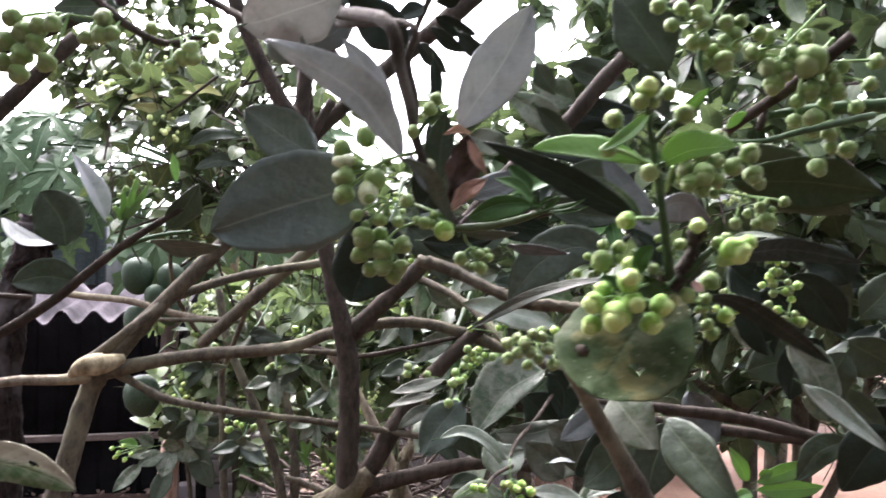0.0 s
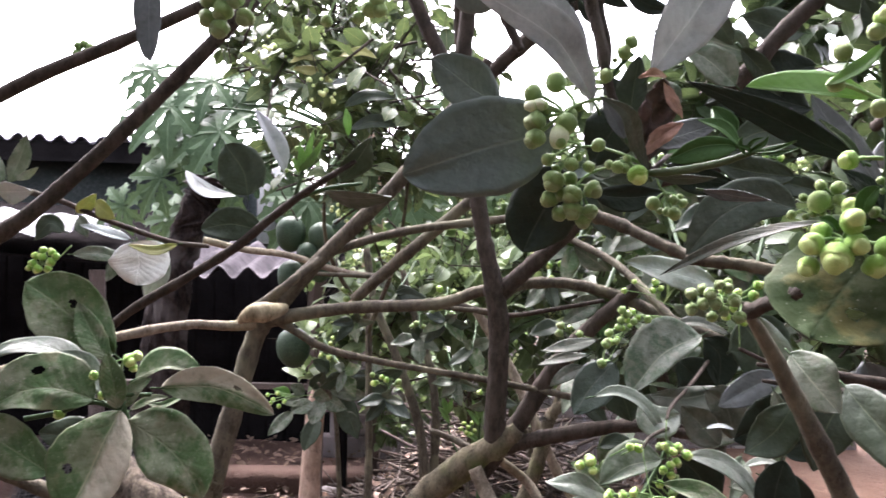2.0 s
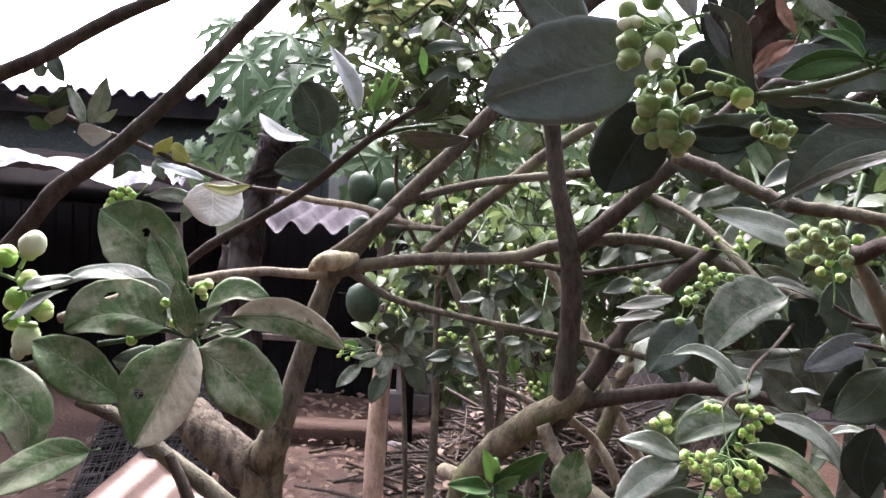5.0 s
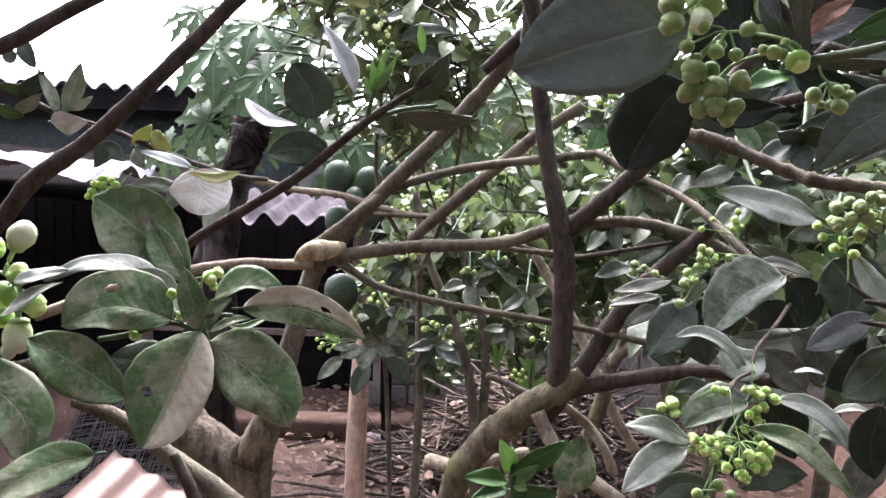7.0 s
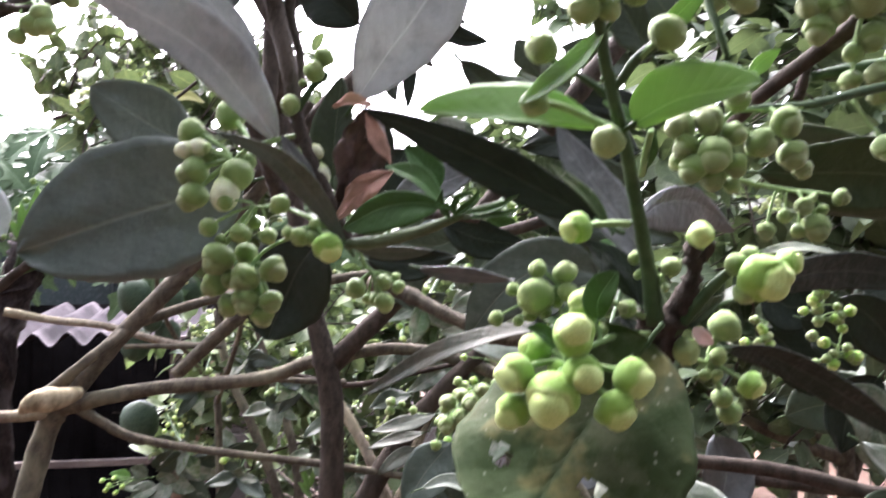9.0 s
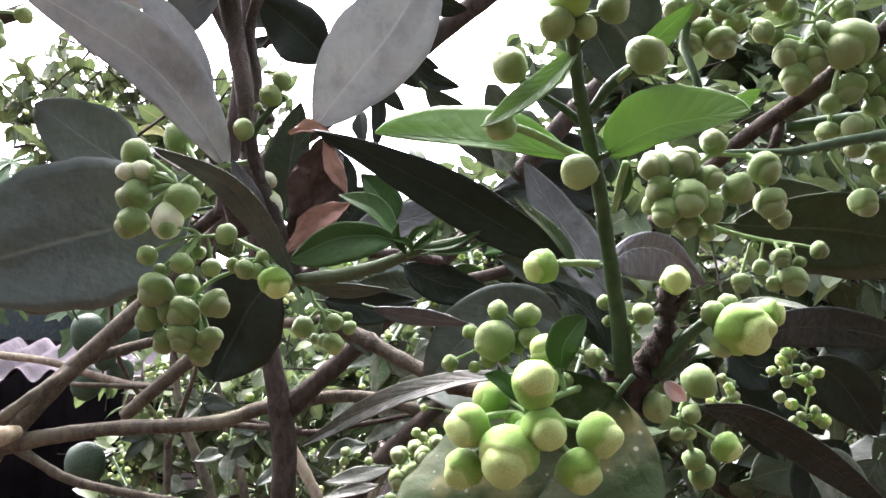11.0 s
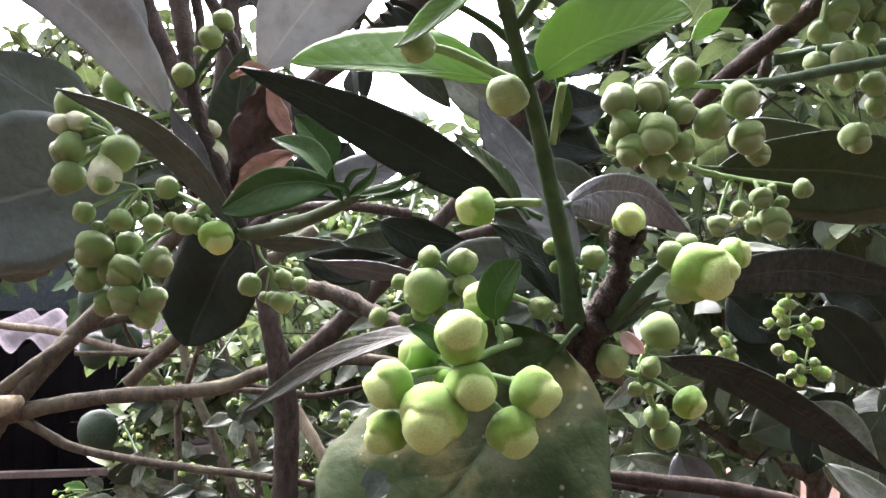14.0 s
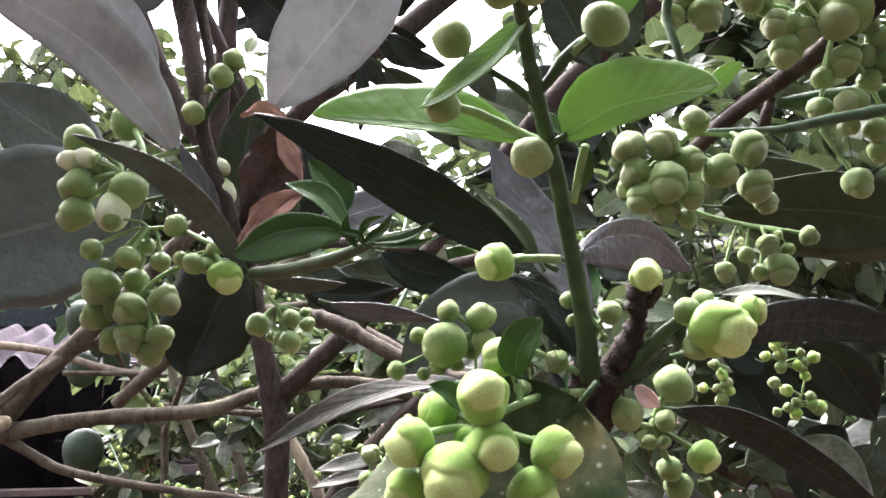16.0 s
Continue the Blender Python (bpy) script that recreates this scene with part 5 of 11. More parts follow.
limb(tree_b, [(-0.847, 2.355, 1.886, 0.0067), (-0.716, 2.383, 1.883, 0.0067), (-0.601, 2.406, 1.877, 0.0050)], BARK)
limb(tree_b, [(-0.484, 2.010, -0.05, 0.06), (-0.504, 2.010, 0.6, 0.05), (-0.491, 2.009, 1.166, 0.036), (-0.417, 2.009, 1.336, 0.036), (-0.307, 2.000, 1.439, 0.036), (-0.227, 1.991, 1.496, 0.034), (-0.175, 1.985, 1.543, 0.020)], BARK_MOSS, 'trunk', 'mossy yellowish trunk', 18)
limb(tree_b, [(-0.268, 2.000, 1.410, 0.0165), (-0.234, 1.993, 1.481, 0.0299), (-0.232, 1.986, 1.566, 0.0270), (-0.228, 1.986, 1.675, 0.0255), (-0.227, 1.985, 1.784, 0.0254), (-0.241, 1.980, 1.884, 0.0252), (-0.269, 1.975, 2.009, 0.0198), (-0.289, 1.971, 2.126, 0.0197), (-0.309, 1.969, 2.268, 0.0183), (-0.332, 1.967, 2.422, 0.0182)], BARK_DARK)
limb(tree_b, [(-0.329, 1.970, 2.333, 0.0118), (-0.303, 1.959, 2.381, 0.0116), (-0.267, 1.962, 2.444, 0.0103)], BARK_DARK)
limb(tree_b, [(-0.238, 1.990, 1.866, 0.0227), (-0.190, 1.983, 1.912, 0.0211), (-0.103, 1.968, 1.993, 0.0194), (-0.026, 1.950, 2.071, 0.0190), (0.026, 1.945, 2.121, 0.0175), (0.094, 1.945, 2.196, 0.0161), (0.171, 1.949, 2.287, 0.0147)], BARK_DARK)
limb(tree_b, [(-0.234, 1.990, 1.863, 0.0187), (-0.177, 2.005, 1.897, 0.0134), (-0.060, 2.010, 1.904, 0.0132), (0.067, 1.993, 1.875, 0.0142), (0.189, 1.974, 1.824, 0.0127), (0.298, 1.973, 1.786, 0.0113)], BARK)
limb(tree_b, [(-0.264, 1.999, 1.447, 0.0151), (-0.225, 1.997, 1.498, 0.0245), (-0.176, 2.006, 1.552, 0.0244), (-0.108, 2.010, 1.665, 0.0228), (-0.041, 2.002, 1.758, 0.0211), (0.031, 1.982, 1.836, 0.0181), (0.101, 1.983, 1.903, 0.0154)], BARK_DARK)
limb(tree_b, [(-0.264, 2.000, 1.460, 0.0123), (-0.211, 1.994, 1.491, 0.0190), (-0.134, 1.992, 1.517, 0.0188), (-0.006, 1.991, 1.549, 0.0185), (0.118, 1.978, 1.570, 0.0155), (0.283, 1.950, 1.560, 0.0150)], BARK_DARK)
limb(tree_b, [(-0.242, 2.270, 1.799, 0.0076), (-0.393, 2.240, 1.810, 0.0076), (-0.453, 2.228, 1.821, 0.0061)], BARK)
limb(tree_b, [(-0.399, 2.290, 1.819, 0.0094), (-0.242, 2.270, 1.792, 0.0076), (-0.108, 2.249, 1.815, 0.0060), (0.033, 2.230, 1.847, 0.0058)], BARK_DARK)
limb(tree_b, [(-0.276, 1.956, 1.447, 0.0174), (-0.249, 1.947, 1.397, 0.0174), (-0.203, 1.912, 1.352, 0.0170), (-0.123, 1.864, 1.315, 0.0165), (-0.073, 1.852, 1.289, 0.0150)], BARK_PALE)
limb(tree_b, [(0.065, 2.319, 1.617, 0.0122), (-0.052, 2.289, 1.557, 0.0153), (-0.103, 2.275, 1.516, 0.0168), (-0.122, 2.264, 1.436, 0.0199), (-0.154, 2.248, 1.329, 0.0214), (-0.201, 2.227, 1.205, 0.0214), (-0.227, 2.214, 1.113, 0.0214)], BARK_MOSS)
limb(tree_b, [(-0.112, 2.270, 1.482, 0.0138), (-0.082, 2.293, 1.558, 0.0138), (-0.067, 2.313, 1.633, 0.0124), (-0.028, 2.350, 1.724, 0.0109)], BARK_MOSS)
limb(tree_b, [(-0.353, 2.552, 1.771, 0.0139), (-0.308, 2.556, 1.703, 0.0156), (-0.232, 2.511, 1.591, 0.0153), (-0.158, 2.463, 1.452, 0.0150), (-0.086, 2.465, 1.304, 0.0150), (-0.025, 2.470, 1.206, 0.0150)], BARK_PALE)
limb(tree_b, [(-0.243, 1.996, 1.477, 0.0095), (-0.207, 2.041, 1.436, 0.0111), (-0.158, 2.078, 1.387, 0.0127), (-0.114, 2.052, 1.334, 0.0125), (-0.091, 2.052, 1.279, 0.0125)], BARK_PALE)
limb(tree_b, [(-0.482, 2.493, 1.396, 0.0087), (-0.413, 2.505, 1.370, 0.0104), (-0.321, 2.470, 1.343, 0.0102)], BARK)
limb(tree_b, [(-0.352, 2.500, 1.164, 0.0156), (-0.440, 2.379, 1.169, 0.0150), (-0.520, 2.360, 1.142, 0.0134)], BARK_PALE)
limb(tree_b, [(-0.746, 2.912, 0.958, 0.0292), (-0.645, 2.832, 0.975, 0.0242), (-0.532, 2.758, 1.032, 0.0234)], BARK_PALE)
stems = thing("pomelo_sapling", (-0.655, 3.510, 0.000), "slender grey pomelo stems standing behind the limbs", "sapling")
limb(stems, [(-0.657, 3.514, 0.0, 0.03), (-0.669, 3.512, 0.595, 0.024), (-0.711, 3.546, 1.093, 0.022), (-0.829, 3.551, 1.439, 0.020), (-0.937, 3.550, 1.686, 0.018), (-0.985, 3.561, 1.934, 0.016)], BARK)
limb(stems, [(-0.690, 3.607, 0.556, 0.022), (-0.647, 3.560, 1.095, 0.020), (-0.680, 3.579, 1.393, 0.018), (-0.778, 3.584, 1.690, 0.016), (-0.821, 3.588, 1.839, 0.014)], BARK)
limb(tree_a, [(-1.381, 1.359, 1.749, 0.0172), (-1.224, 1.354, 1.900, 0.0167), (-1.157, 1.354, 1.971, 0.0175), (-1.052, 1.362, 2.043, 0.0152), (-0.917, 1.380, 2.163, 0.0140), (-0.776, 1.401, 2.304, 0.0138), (-0.640, 1.422, 2.449, 0.0127)], BARK_DARK)
limb(tree_a, [(-1.438, 1.328, 2.118, 0.0156), (-1.298, 1.363, 2.189, 0.0156), (-1.208, 1.386, 2.233, 0.0146), (-1.079, 1.420, 2.310, 0.0136), (-0.909, 1.463, 2.392, 0.0125), (-0.599, 1.543, 2.557, 0.0115)], BARK_DARK)
limb(tree_a, [(-0.923, 1.179, 1.748, 0.0053), (-0.858, 1.186, 1.796, 0.0062), (-0.795, 1.194, 1.851, 0.0070), (-0.744, 1.198, 1.893, 0.0078), (-0.670, 1.208, 1.938, 0.0078), (-0.580, 1.211, 1.994, 0.0076), (-0.517, 1.208, 2.044, 0.0067), (-0.464, 1.202, 2.082, 0.0057), (-0.412, 1.195, 2.113, 0.0048), (-0.379, 1.193, 2.132, 0.0032)], BARK_DARK)
limb(tree_a, [(-0.517, 1.208, 2.044, 0.0050), (-0.483, 1.207, 2.073, 0.0033), (-0.469, 1.203, 2.109, 0.0033), (-0.462, 1.207, 2.134, 0.0025)], STEM_GREEN)
limb(tree_a, [(-0.502, 1.213, 2.065, 0.0042), (-0.438, 1.229, 2.091, 0.0033), (-0.381, 1.242, 2.101, 0.0025)], STEM_GREEN)
limb(tree_a, [(-1.419, 1.541, 2.164, 0.0071), (-1.337, 1.556, 2.137, 0.0071), (-1.254, 1.570, 2.103, 0.0071), (-1.149, 1.590, 2.074, 0.0059), (-1.043, 1.609, 2.032, 0.0059), (-0.914, 1.632, 1.991, 0.0059), (-0.832, 1.649, 1.982, 0.0047)], BARK_DARK)
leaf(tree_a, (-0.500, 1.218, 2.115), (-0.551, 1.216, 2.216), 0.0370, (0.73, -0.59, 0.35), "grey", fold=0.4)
leaf(tree_a, (-0.437, 1.228, 2.083), (-0.312, 1.152, 2.078), 0.0448, (-0.33, -0.48, -0.81), "dark")
leaf(tree_a, (-0.409, 1.215, 2.103), (-0.357, 1.201, 2.169), 0.0529, (0.59, -0.57, -0.58), "dark")
leaf(tree_a, (-0.470, 1.203, 2.113), (-0.469, 1.197, 2.161), 0.0123, (0.73, -0.67, -0.10), "young")
leaf(tree_a, (-0.470, 1.203, 2.113), (-0.450, 1.203, 2.182), 0.0123, (0.72, -0.67, -0.21), "young")
leaf(tree_a, (-0.470, 1.203, 2.113), (-0.433, 1.206, 2.170), 0.0123, (0.63, -0.67, -0.38), "young")
leaf(tree_a, (-0.470, 1.203, 2.113), (-0.457, 1.198, 2.137), 0.0123, (0.60, -0.65, -0.47), "young")
leaf(tree_a, (-0.470, 1.203, 2.113), (-0.479, 1.193, 2.136), 0.0123, (0.74, -0.67, 0.02), "young")
leaf(tree_a, (-0.470, 1.203, 2.113), (-0.440, 1.203, 2.154), 0.0123, (0.59, -0.68, -0.44), "young")
leaf(tree_a, (-0.405, 1.243, 2.176), (-0.412, 1.245, 2.221), 0.0136, (0.37, -0.92, 0.11), "young")
cluster(tree_a, [(-0.469, 1.203, 2.109), (-0.457, 1.209, 2.150), (-0.444, 1.215, 2.184)],
        [(-0.477, 1.205, 2.152, 0.0041, "g"),
         (-0.468, 1.208, 2.163, 0.0041, "g"),
         (-0.455, 1.212, 2.173, 0.0041, "g"),
         (-0.445, 1.215, 2.185, 0.0041, "g"),
         (-0.482, 1.202, 2.133, 0.0041, "g"),
         (-0.436, 1.216, 2.172, 0.0041, "g"),
         (-0.426, 1.217, 2.160, 0.0041, "g"),
         (-0.462, 1.211, 2.187, 0.0041, "g"),
         (-0.491, 1.199, 2.117, 0.0033, "g")], 0.001)
leaf(tree_a, (-1.257, 1.570, 2.109), (-1.211, 1.568, 2.214), 0.0441, (0.80, -0.48, -0.36), "mid")
leaf(tree_a, (-1.266, 1.568, 2.103), (-1.300, 1.548, 2.200), 0.0285, (0.84, -0.51, 0.19), "mid")
leaf(tree_a, (-1.283, 1.563, 2.091), (-1.195, 1.561, 2.092), 0.0519, (-0.01, -0.87, -0.49), "pale")
leaf(tree_a, (-1.243, 1.574, 2.115), (-1.186, 1.568, 2.144), 0.0207, (0.28, -0.66, -0.70), "silver")
leaf(tree_a, (-1.349, 1.554, 2.142), (-1.285, 1.551, 2.194), 0.0389, (0.51, -0.55, -0.66), "dark")
leaf(tree_a, (-1.359, 1.549, 2.106), (-1.289, 1.546, 2.147), 0.0311, (0.38, -0.62, -0.68), "mid")
leaf(tree_a, (-1.394, 1.542, 2.117), (-1.321, 1.535, 2.100), 0.0311, (-0.15, -0.95, -0.28), "fresh")
leaf(tree_a, (-1.395, 1.545, 2.153), (-1.329, 1.539, 2.164), 0.0337, (0.04, -0.76, -0.65), "fresh")
leaf(tree_a, (-1.113, 1.595, 2.048), (-1.063, 1.589, 2.089), 0.0337, (0.44, -0.64, -0.63), "yellow")
leaf(tree_a, (-1.077, 1.605, 2.073), (-1.021, 1.593, 2.038), 0.0389, (-0.21, -0.98, -0.02), "yellow")
leaf(tree_a, (-1.107, 1.596, 2.043), (-1.076, 1.578, 1.996), 0.0337, (-0.07, -0.94, 0.32), "mid")
leaf(tree_a, (-1.363, 1.557, 2.212), (-1.373, 1.537, 2.238), 0.0337, (0.91, -0.41, 0.01), "dark")
leaf(tree_a, (-1.354, 1.563, 2.260), (-1.302, 1.548, 2.199), 0.0389, (-0.04, -0.98, 0.21), "dark")

# spray of dusty leaves
limb(tree_a, [(-0.8698, 1.9071, 1.7887, 0.0083), (-0.8434, 1.8888, 1.8055, 0.0179), (-0.8200, 1.8845, 1.8140, 0.0246), (-0.7979, 1.8947, 1.8157, 0.0260), (-0.7809, 1.9192, 1.8175, 0.0194), (-0.7696, 1.9529, 1.8212, 0.0126)], BARK_CUT, label='pale swollen knot of a removed limb', nodes=0.0, rough=0.10)
blade(tree_a, [(-0.8595, 1.4384, 2.4989), (-0.8593, 1.4362, 2.4126), (-0.8553, 1.4350, 2.3394)], 0.0259, 0.0291, (0.1, -0.95, 0.1), "slate", blunt=0.5, fold=0.2, wave=0.06)
blade(olive_tree, [(-0.8416, 2.5261, 2.4913), (-0.9018, 2.5170, 2.5263), (-0.9632, 2.5071, 2.5359)], 0.0182, 0.0237, (0.1, -0.85, 0.4), "yellow", fold=0.2, wave=0.06)
blade(olive_tree, [(-0.8300, 2.5075, 2.4843), (-0.7877, 2.5150, 2.5034), (-0.7489, 2.5219, 2.5187)], 0.0127, 0.0145, (0.1, -0.85, 0.4), "pale", fold=0.2, wave=0.06)
blade(olive_tree, [(-0.8820, 2.5009, 2.5590), (-0.9216, 2.4947, 2.5726), (-0.9674, 2.4865, 2.5498)], 0.0145, 0.0163, (0.1, -0.85, 0.4), "yellow", fold=0.2, wave=0.06)
blade(olive_tree, [(-0.8110, 2.5130, 2.5751), (-0.7401, 2.5252, 2.5912), (-0.6896, 2.5330, 2.5707)], 0.0163, 0.0181, (0.1, -0.85, 0.4), "yellow", fold=0.2, wave=0.06)
blade(olive_tree, [(-0.8790, 2.4985, 2.4470), (-0.9241, 2.4914, 2.4641), (-0.9869, 2.4815, 2.4807)], 0.0163, 0.0199, (0.1, -0.85, 0.4), "mid", fold=0.2, wave=0.06)
blade(olive_tree, [(-0.7889, 2.5125, 2.4129), (-0.7185, 2.5251, 2.4507), (-0.6291, 2.5398, 2.4437)], 0.0235, 0.0253, (0.1, -0.85, 0.4), "dark", fold=0.2, wave=0.06)
blade(olive_tree, [(-0.7691, 2.5139, 2.3410), (-0.6985, 2.5263, 2.3698), (-0.6178, 2.5393, 2.3536)], 0.0235, 0.0253, (0.1, -0.85, 0.4), "dark", fold=0.2, wave=0.06)
cluster(tree_a, [(-0.9934, 1.4640, 2.3868), (-0.9948, 1.4533, 2.3733), (-0.9951, 1.4428, 2.3623)],
        [(-1.0166, 1.4497, 2.3728, 0.0088, "g"),
         (-1.0047, 1.4517, 2.3764, 0.0088, "g"),
         (-0.9925, 1.4536, 2.3701, 0.0088, "g"),
         (-0.9792, 1.4556, 2.3626, 0.0088, "g"),
         (-0.9964, 1.4525, 2.3534, 0.0088, "g"),
         (-1.0184, 1.4490, 2.3584, 0.0088, "g"),
         (-0.9856, 1.4544, 2.3559, 0.0066, "g")], 0.0014)
limb(tree_a, [(-0.8019, 0.7499, 1.7864, 0.0096), (-0.7168, 0.7485, 1.7878, 0.0082), (-0.6606, 0.7416, 1.7998, 0.0063), (-0.6347, 0.7378, 1.8084, 0.0045)], BARK)
limb(tree_a, [(-0.6803, 0.8145, 1.7415, 0.0069), (-0.6273, 0.8247, 1.7215, 0.0088), (-0.5797, 0.8324, 1.6857, 0.0100), (-0.5354, 0.8398, 1.6560, 0.0106), (-0.4972, 0.8459, 1.6261, 0.0113)], BARK)
limb(tree_a, [(-0.5629, 0.8162, 1.6927, 0.0055), (-0.5464, 0.8173, 1.6628, 0.0067), (-0.5329, 0.8178, 1.6327, 0.0073)], BARK_DARK)
limb(tree_a, [(-0.4526, 0.7475, 1.8047, 0.0043), (-0.4739, 0.7392, 1.8239, 0.0038), (-0.4838, 0.7335, 1.8433, 0.0037), (-0.4887, 0.7344, 1.8671, 0.0032), (-0.4888, 0.7362, 1.8885, 0.0021)], STEM_GREEN)
limb(tree_a, [(-0.4866, 0.7331, 1.8458, 0.0027), (-0.5184, 0.7315, 1.8509, 0.0027), (-0.5524, 0.7281, 1.8391, 0.0027), (-0.5838, 0.7205, 1.8326, 0.0027)], STEM_GREEN)
limb(tree_a, [(-0.4873, 0.7341, 1.8592, 0.0021), (-0.4716, 0.7376, 1.8597, 0.0021), (-0.4586, 0.7406, 1.8602, 0.0021)], STEM_GREEN)
blade(tree_a, [(-0.5116, 0.7283, 1.8551), (-0.5503, 0.7204, 1.8650), (-0.5815, 0.7132, 1.8623), (-0.6105, 0.7053, 1.8453)], 0.0225, 0.0386, (0.15, -0.85, 0.45), "dusty", wave=0.06, blunt=0.66, holes=1, fold=0.12)
blade(tree_a, [(-0.4814, 0.7240, 1.8462), (-0.4919, 0.7031, 1.8087), (-0.5012, 0.6878, 1.7749), (-0.5114, 0.6782, 1.7491)], 0.0341, 0.0403, (0.3, -0.85, 0.4), "worn", wave=0.05, blunt=0.62, holes=1, fold=0.15, peak=0.5)
blade(tree_a, [(-0.4767, 0.7293, 1.8359), (-0.4366, 0.7214, 1.8183), (-0.4082, 0.7157, 1.7973), (-0.3891, 0.7125, 1.7686)], 0.0343, 0.0302, (0, -0.9, 0.4), "dusty", wave=0.07, blunt=0.62, fold=0.12, peak=0.5)
blade(tree_a, [(-0.4799, 0.7472, 1.8730), (-0.4512, 0.7599, 1.8864), (-0.4182, 0.7717, 1.8781)], 0.0197, 0.0066, (0, -0.7, 0.7), "dusty", wave=0.05, fold=0.3)
blade(tree_a, [(-0.4495, 0.7432, 1.8669), (-0.3995, 0.7495, 1.8694), (-0.3634, 0.7515, 1.8587), (-0.3353, 0.7566, 1.8438)], 0.0202, 0.0159, (-0.05, -0.95, 0.2), "worn", wave=0.05, holes=1, blunt=0.68)
blade(tree_a, [(-0.5274, 0.7561, 1.8614), (-0.5732, 0.7590, 1.8960), (-0.6238, 0.7581, 1.8978), (-0.6630, 0.7479, 1.8805)], 0.0124, 0.0147, (0.1, -0.6, 0.75), "silver", wave=0.09)
blade(tree_a, [(-0.5162, 0.7478, 1.8550), (-0.5421, 0.7546, 1.8831), (-0.5684, 0.7499, 1.8972)], 0.0133, 0.0133, (0.3, -0.8, 0.4), "silver", wave=0.08)
blade(tree_a, [(-0.5632, 0.7306, 1.7767), (-0.5896, 0.7116, 1.8038), (-0.6127, 0.6978, 1.8238), (-0.6342, 0.6889, 1.8367)], 0.0295, 0.0247, (0.25, -0.8, 0.5), "dusty", wave=0.06, blunt=0.62, peak=0.5)
blade(tree_a, [(-0.5514, 0.7962, 1.7913), (-0.5862, 0.7989, 1.7939), (-0.6247, 0.8008, 1.7964)], 0.0179, 0.0239, (0.1, -0.9, 0.3), "dark", wave=0.06)
blade(tree_a, [(-0.6881, 0.6738, 1.8011), (-0.6490, 0.6713, 1.7891), (-0.6175, 0.6660, 1.7644), (-0.6147, 0.6586, 1.7302)], 0.0301, 0.0322, (0.2, -0.8, 0.5), "dusty", wave=0.06, blunt=0.62)
blade(tree_a, [(-0.5585, 0.6771, 1.7392), (-0.5806, 0.6565, 1.7362), (-0.6011, 0.6357, 1.7267), (-0.6307, 0.6169, 1.7049)], 0.0220, 0.0200, (0.2, -0.75, 0.6), "dusty", wave=0.06, blunt=0.66)
blade(tree_a, [(-0.4866, 0.7280, 1.8467), (-0.4907, 0.7245, 1.8764), (-0.4983, 0.7251, 1.9036)], 0.0127, 0.0127, (0.3, -0.9, 0.1), "dusty", fold=0.3)
blade(tree_a, [(-0.4815, 0.7344, 1.8476), (-0.4735, 0.7377, 1.8661), (-0.4594, 0.7418, 1.8762)], 0.0075, 0.0086, (0, -0.9, 0.3), "dusty", fold=0.3)
blade(tree_a, [(-0.4801, 0.7395, 1.8436), (-0.4607, 0.7447, 1.8539), (-0.4440, 0.7487, 1.8567)], 0.0054, 0.0049, (0, -0.7, 0.6), "dusty", fold=0.3)
blade(tree_a, [(-0.4682, 0.7479, 1.8501), (-0.4522, 0.7513, 1.8480), (-0.4284, 0.7627, 1.8588)], 0.0033, 0.0054, (0, -0.7, 0.6), "dusty", fold=0.3)
blade(tree_a, [(-0.5442, 0.8160, 1.8848), (-0.5688, 0.8073, 1.9083), (-0.6023, 0.7974, 1.9399), (-0.6381, 0.7914, 1.9641)], 0.0368, 0.0392, (0.2, -0.9, 0.3), "dusty", wave=0.07, blunt=0.62, peak=0.55, holes=1, label='broad dusty leaf with a brown spot')
blade(tree_a, [(-0.5402, 0.7960, 1.8813), (-0.5604, 0.7990, 1.9094), (-0.5811, 0.8023, 1.9424)], 0.0176, 0.0129, (0.5, -0.8, 0.1), "dusty", fold=0.3)
blade(tree_a, [(-0.6778, 0.7240, 1.8812), (-0.6591, 0.7288, 1.8874), (-0.6269, 0.7366, 1.8940)], 0.0100, 0.0089, (0, -0.6, 0.7), "silver", wave=0.08)
blade(tree_a, [(-0.6897, 0.7185, 1.8475), (-0.6583, 0.7275, 1.8708), (-0.6317, 0.7345, 1.8828)], 0.0078, 0.0089, (0, -0.7, 0.7), "silver", wave=0.08)
blade(tree_a, [(-0.8084, 1.3143, 1.9983), (-0.8026, 1.3139, 1.9630), (-0.8063, 1.3108, 1.9202)], 0.0548, 0.0528, (0.1, -0.75, 0.6), "white", wave=0.03, blunt=0.45, fold=0.05, label='pale heart-shaped leaf back')
blade(tree_a, [(-0.8440, 1.4951, 1.9553), (-0.8637, 1.4879, 1.9217), (-0.8829, 1.4798, 1.8772)], 0.0220, 0.0242, (0.3, -0.9, 0.1), "silver", wave=0.06)
blade(tree_a, [(-0.7227, 1.2994, 1.9943), (-0.7590, 1.2902, 1.9817), (-0.8057, 1.2805, 1.9914)], 0.0085, 0.0113, (0, -0.8, 0.5), "yellow", wave=0.06)
blade(tree_a, [(-0.8015, 1.2823, 2.0010), (-0.8437, 1.2739, 2.0137), (-0.8858, 1.2653, 2.0245)], 0.0095, 0.0113, (0.2, -0.7, 0.6), "pale", wave=0.06)
blade(tree_a, [(-0.8879, 1.4655, 1.9648), (-0.9296, 1.4551, 1.9525), (-0.9488, 1.4475, 1.9139)], 0.0195, 0.0152, (0.4, -0.8, 0.3), "mid", wave=0.06)
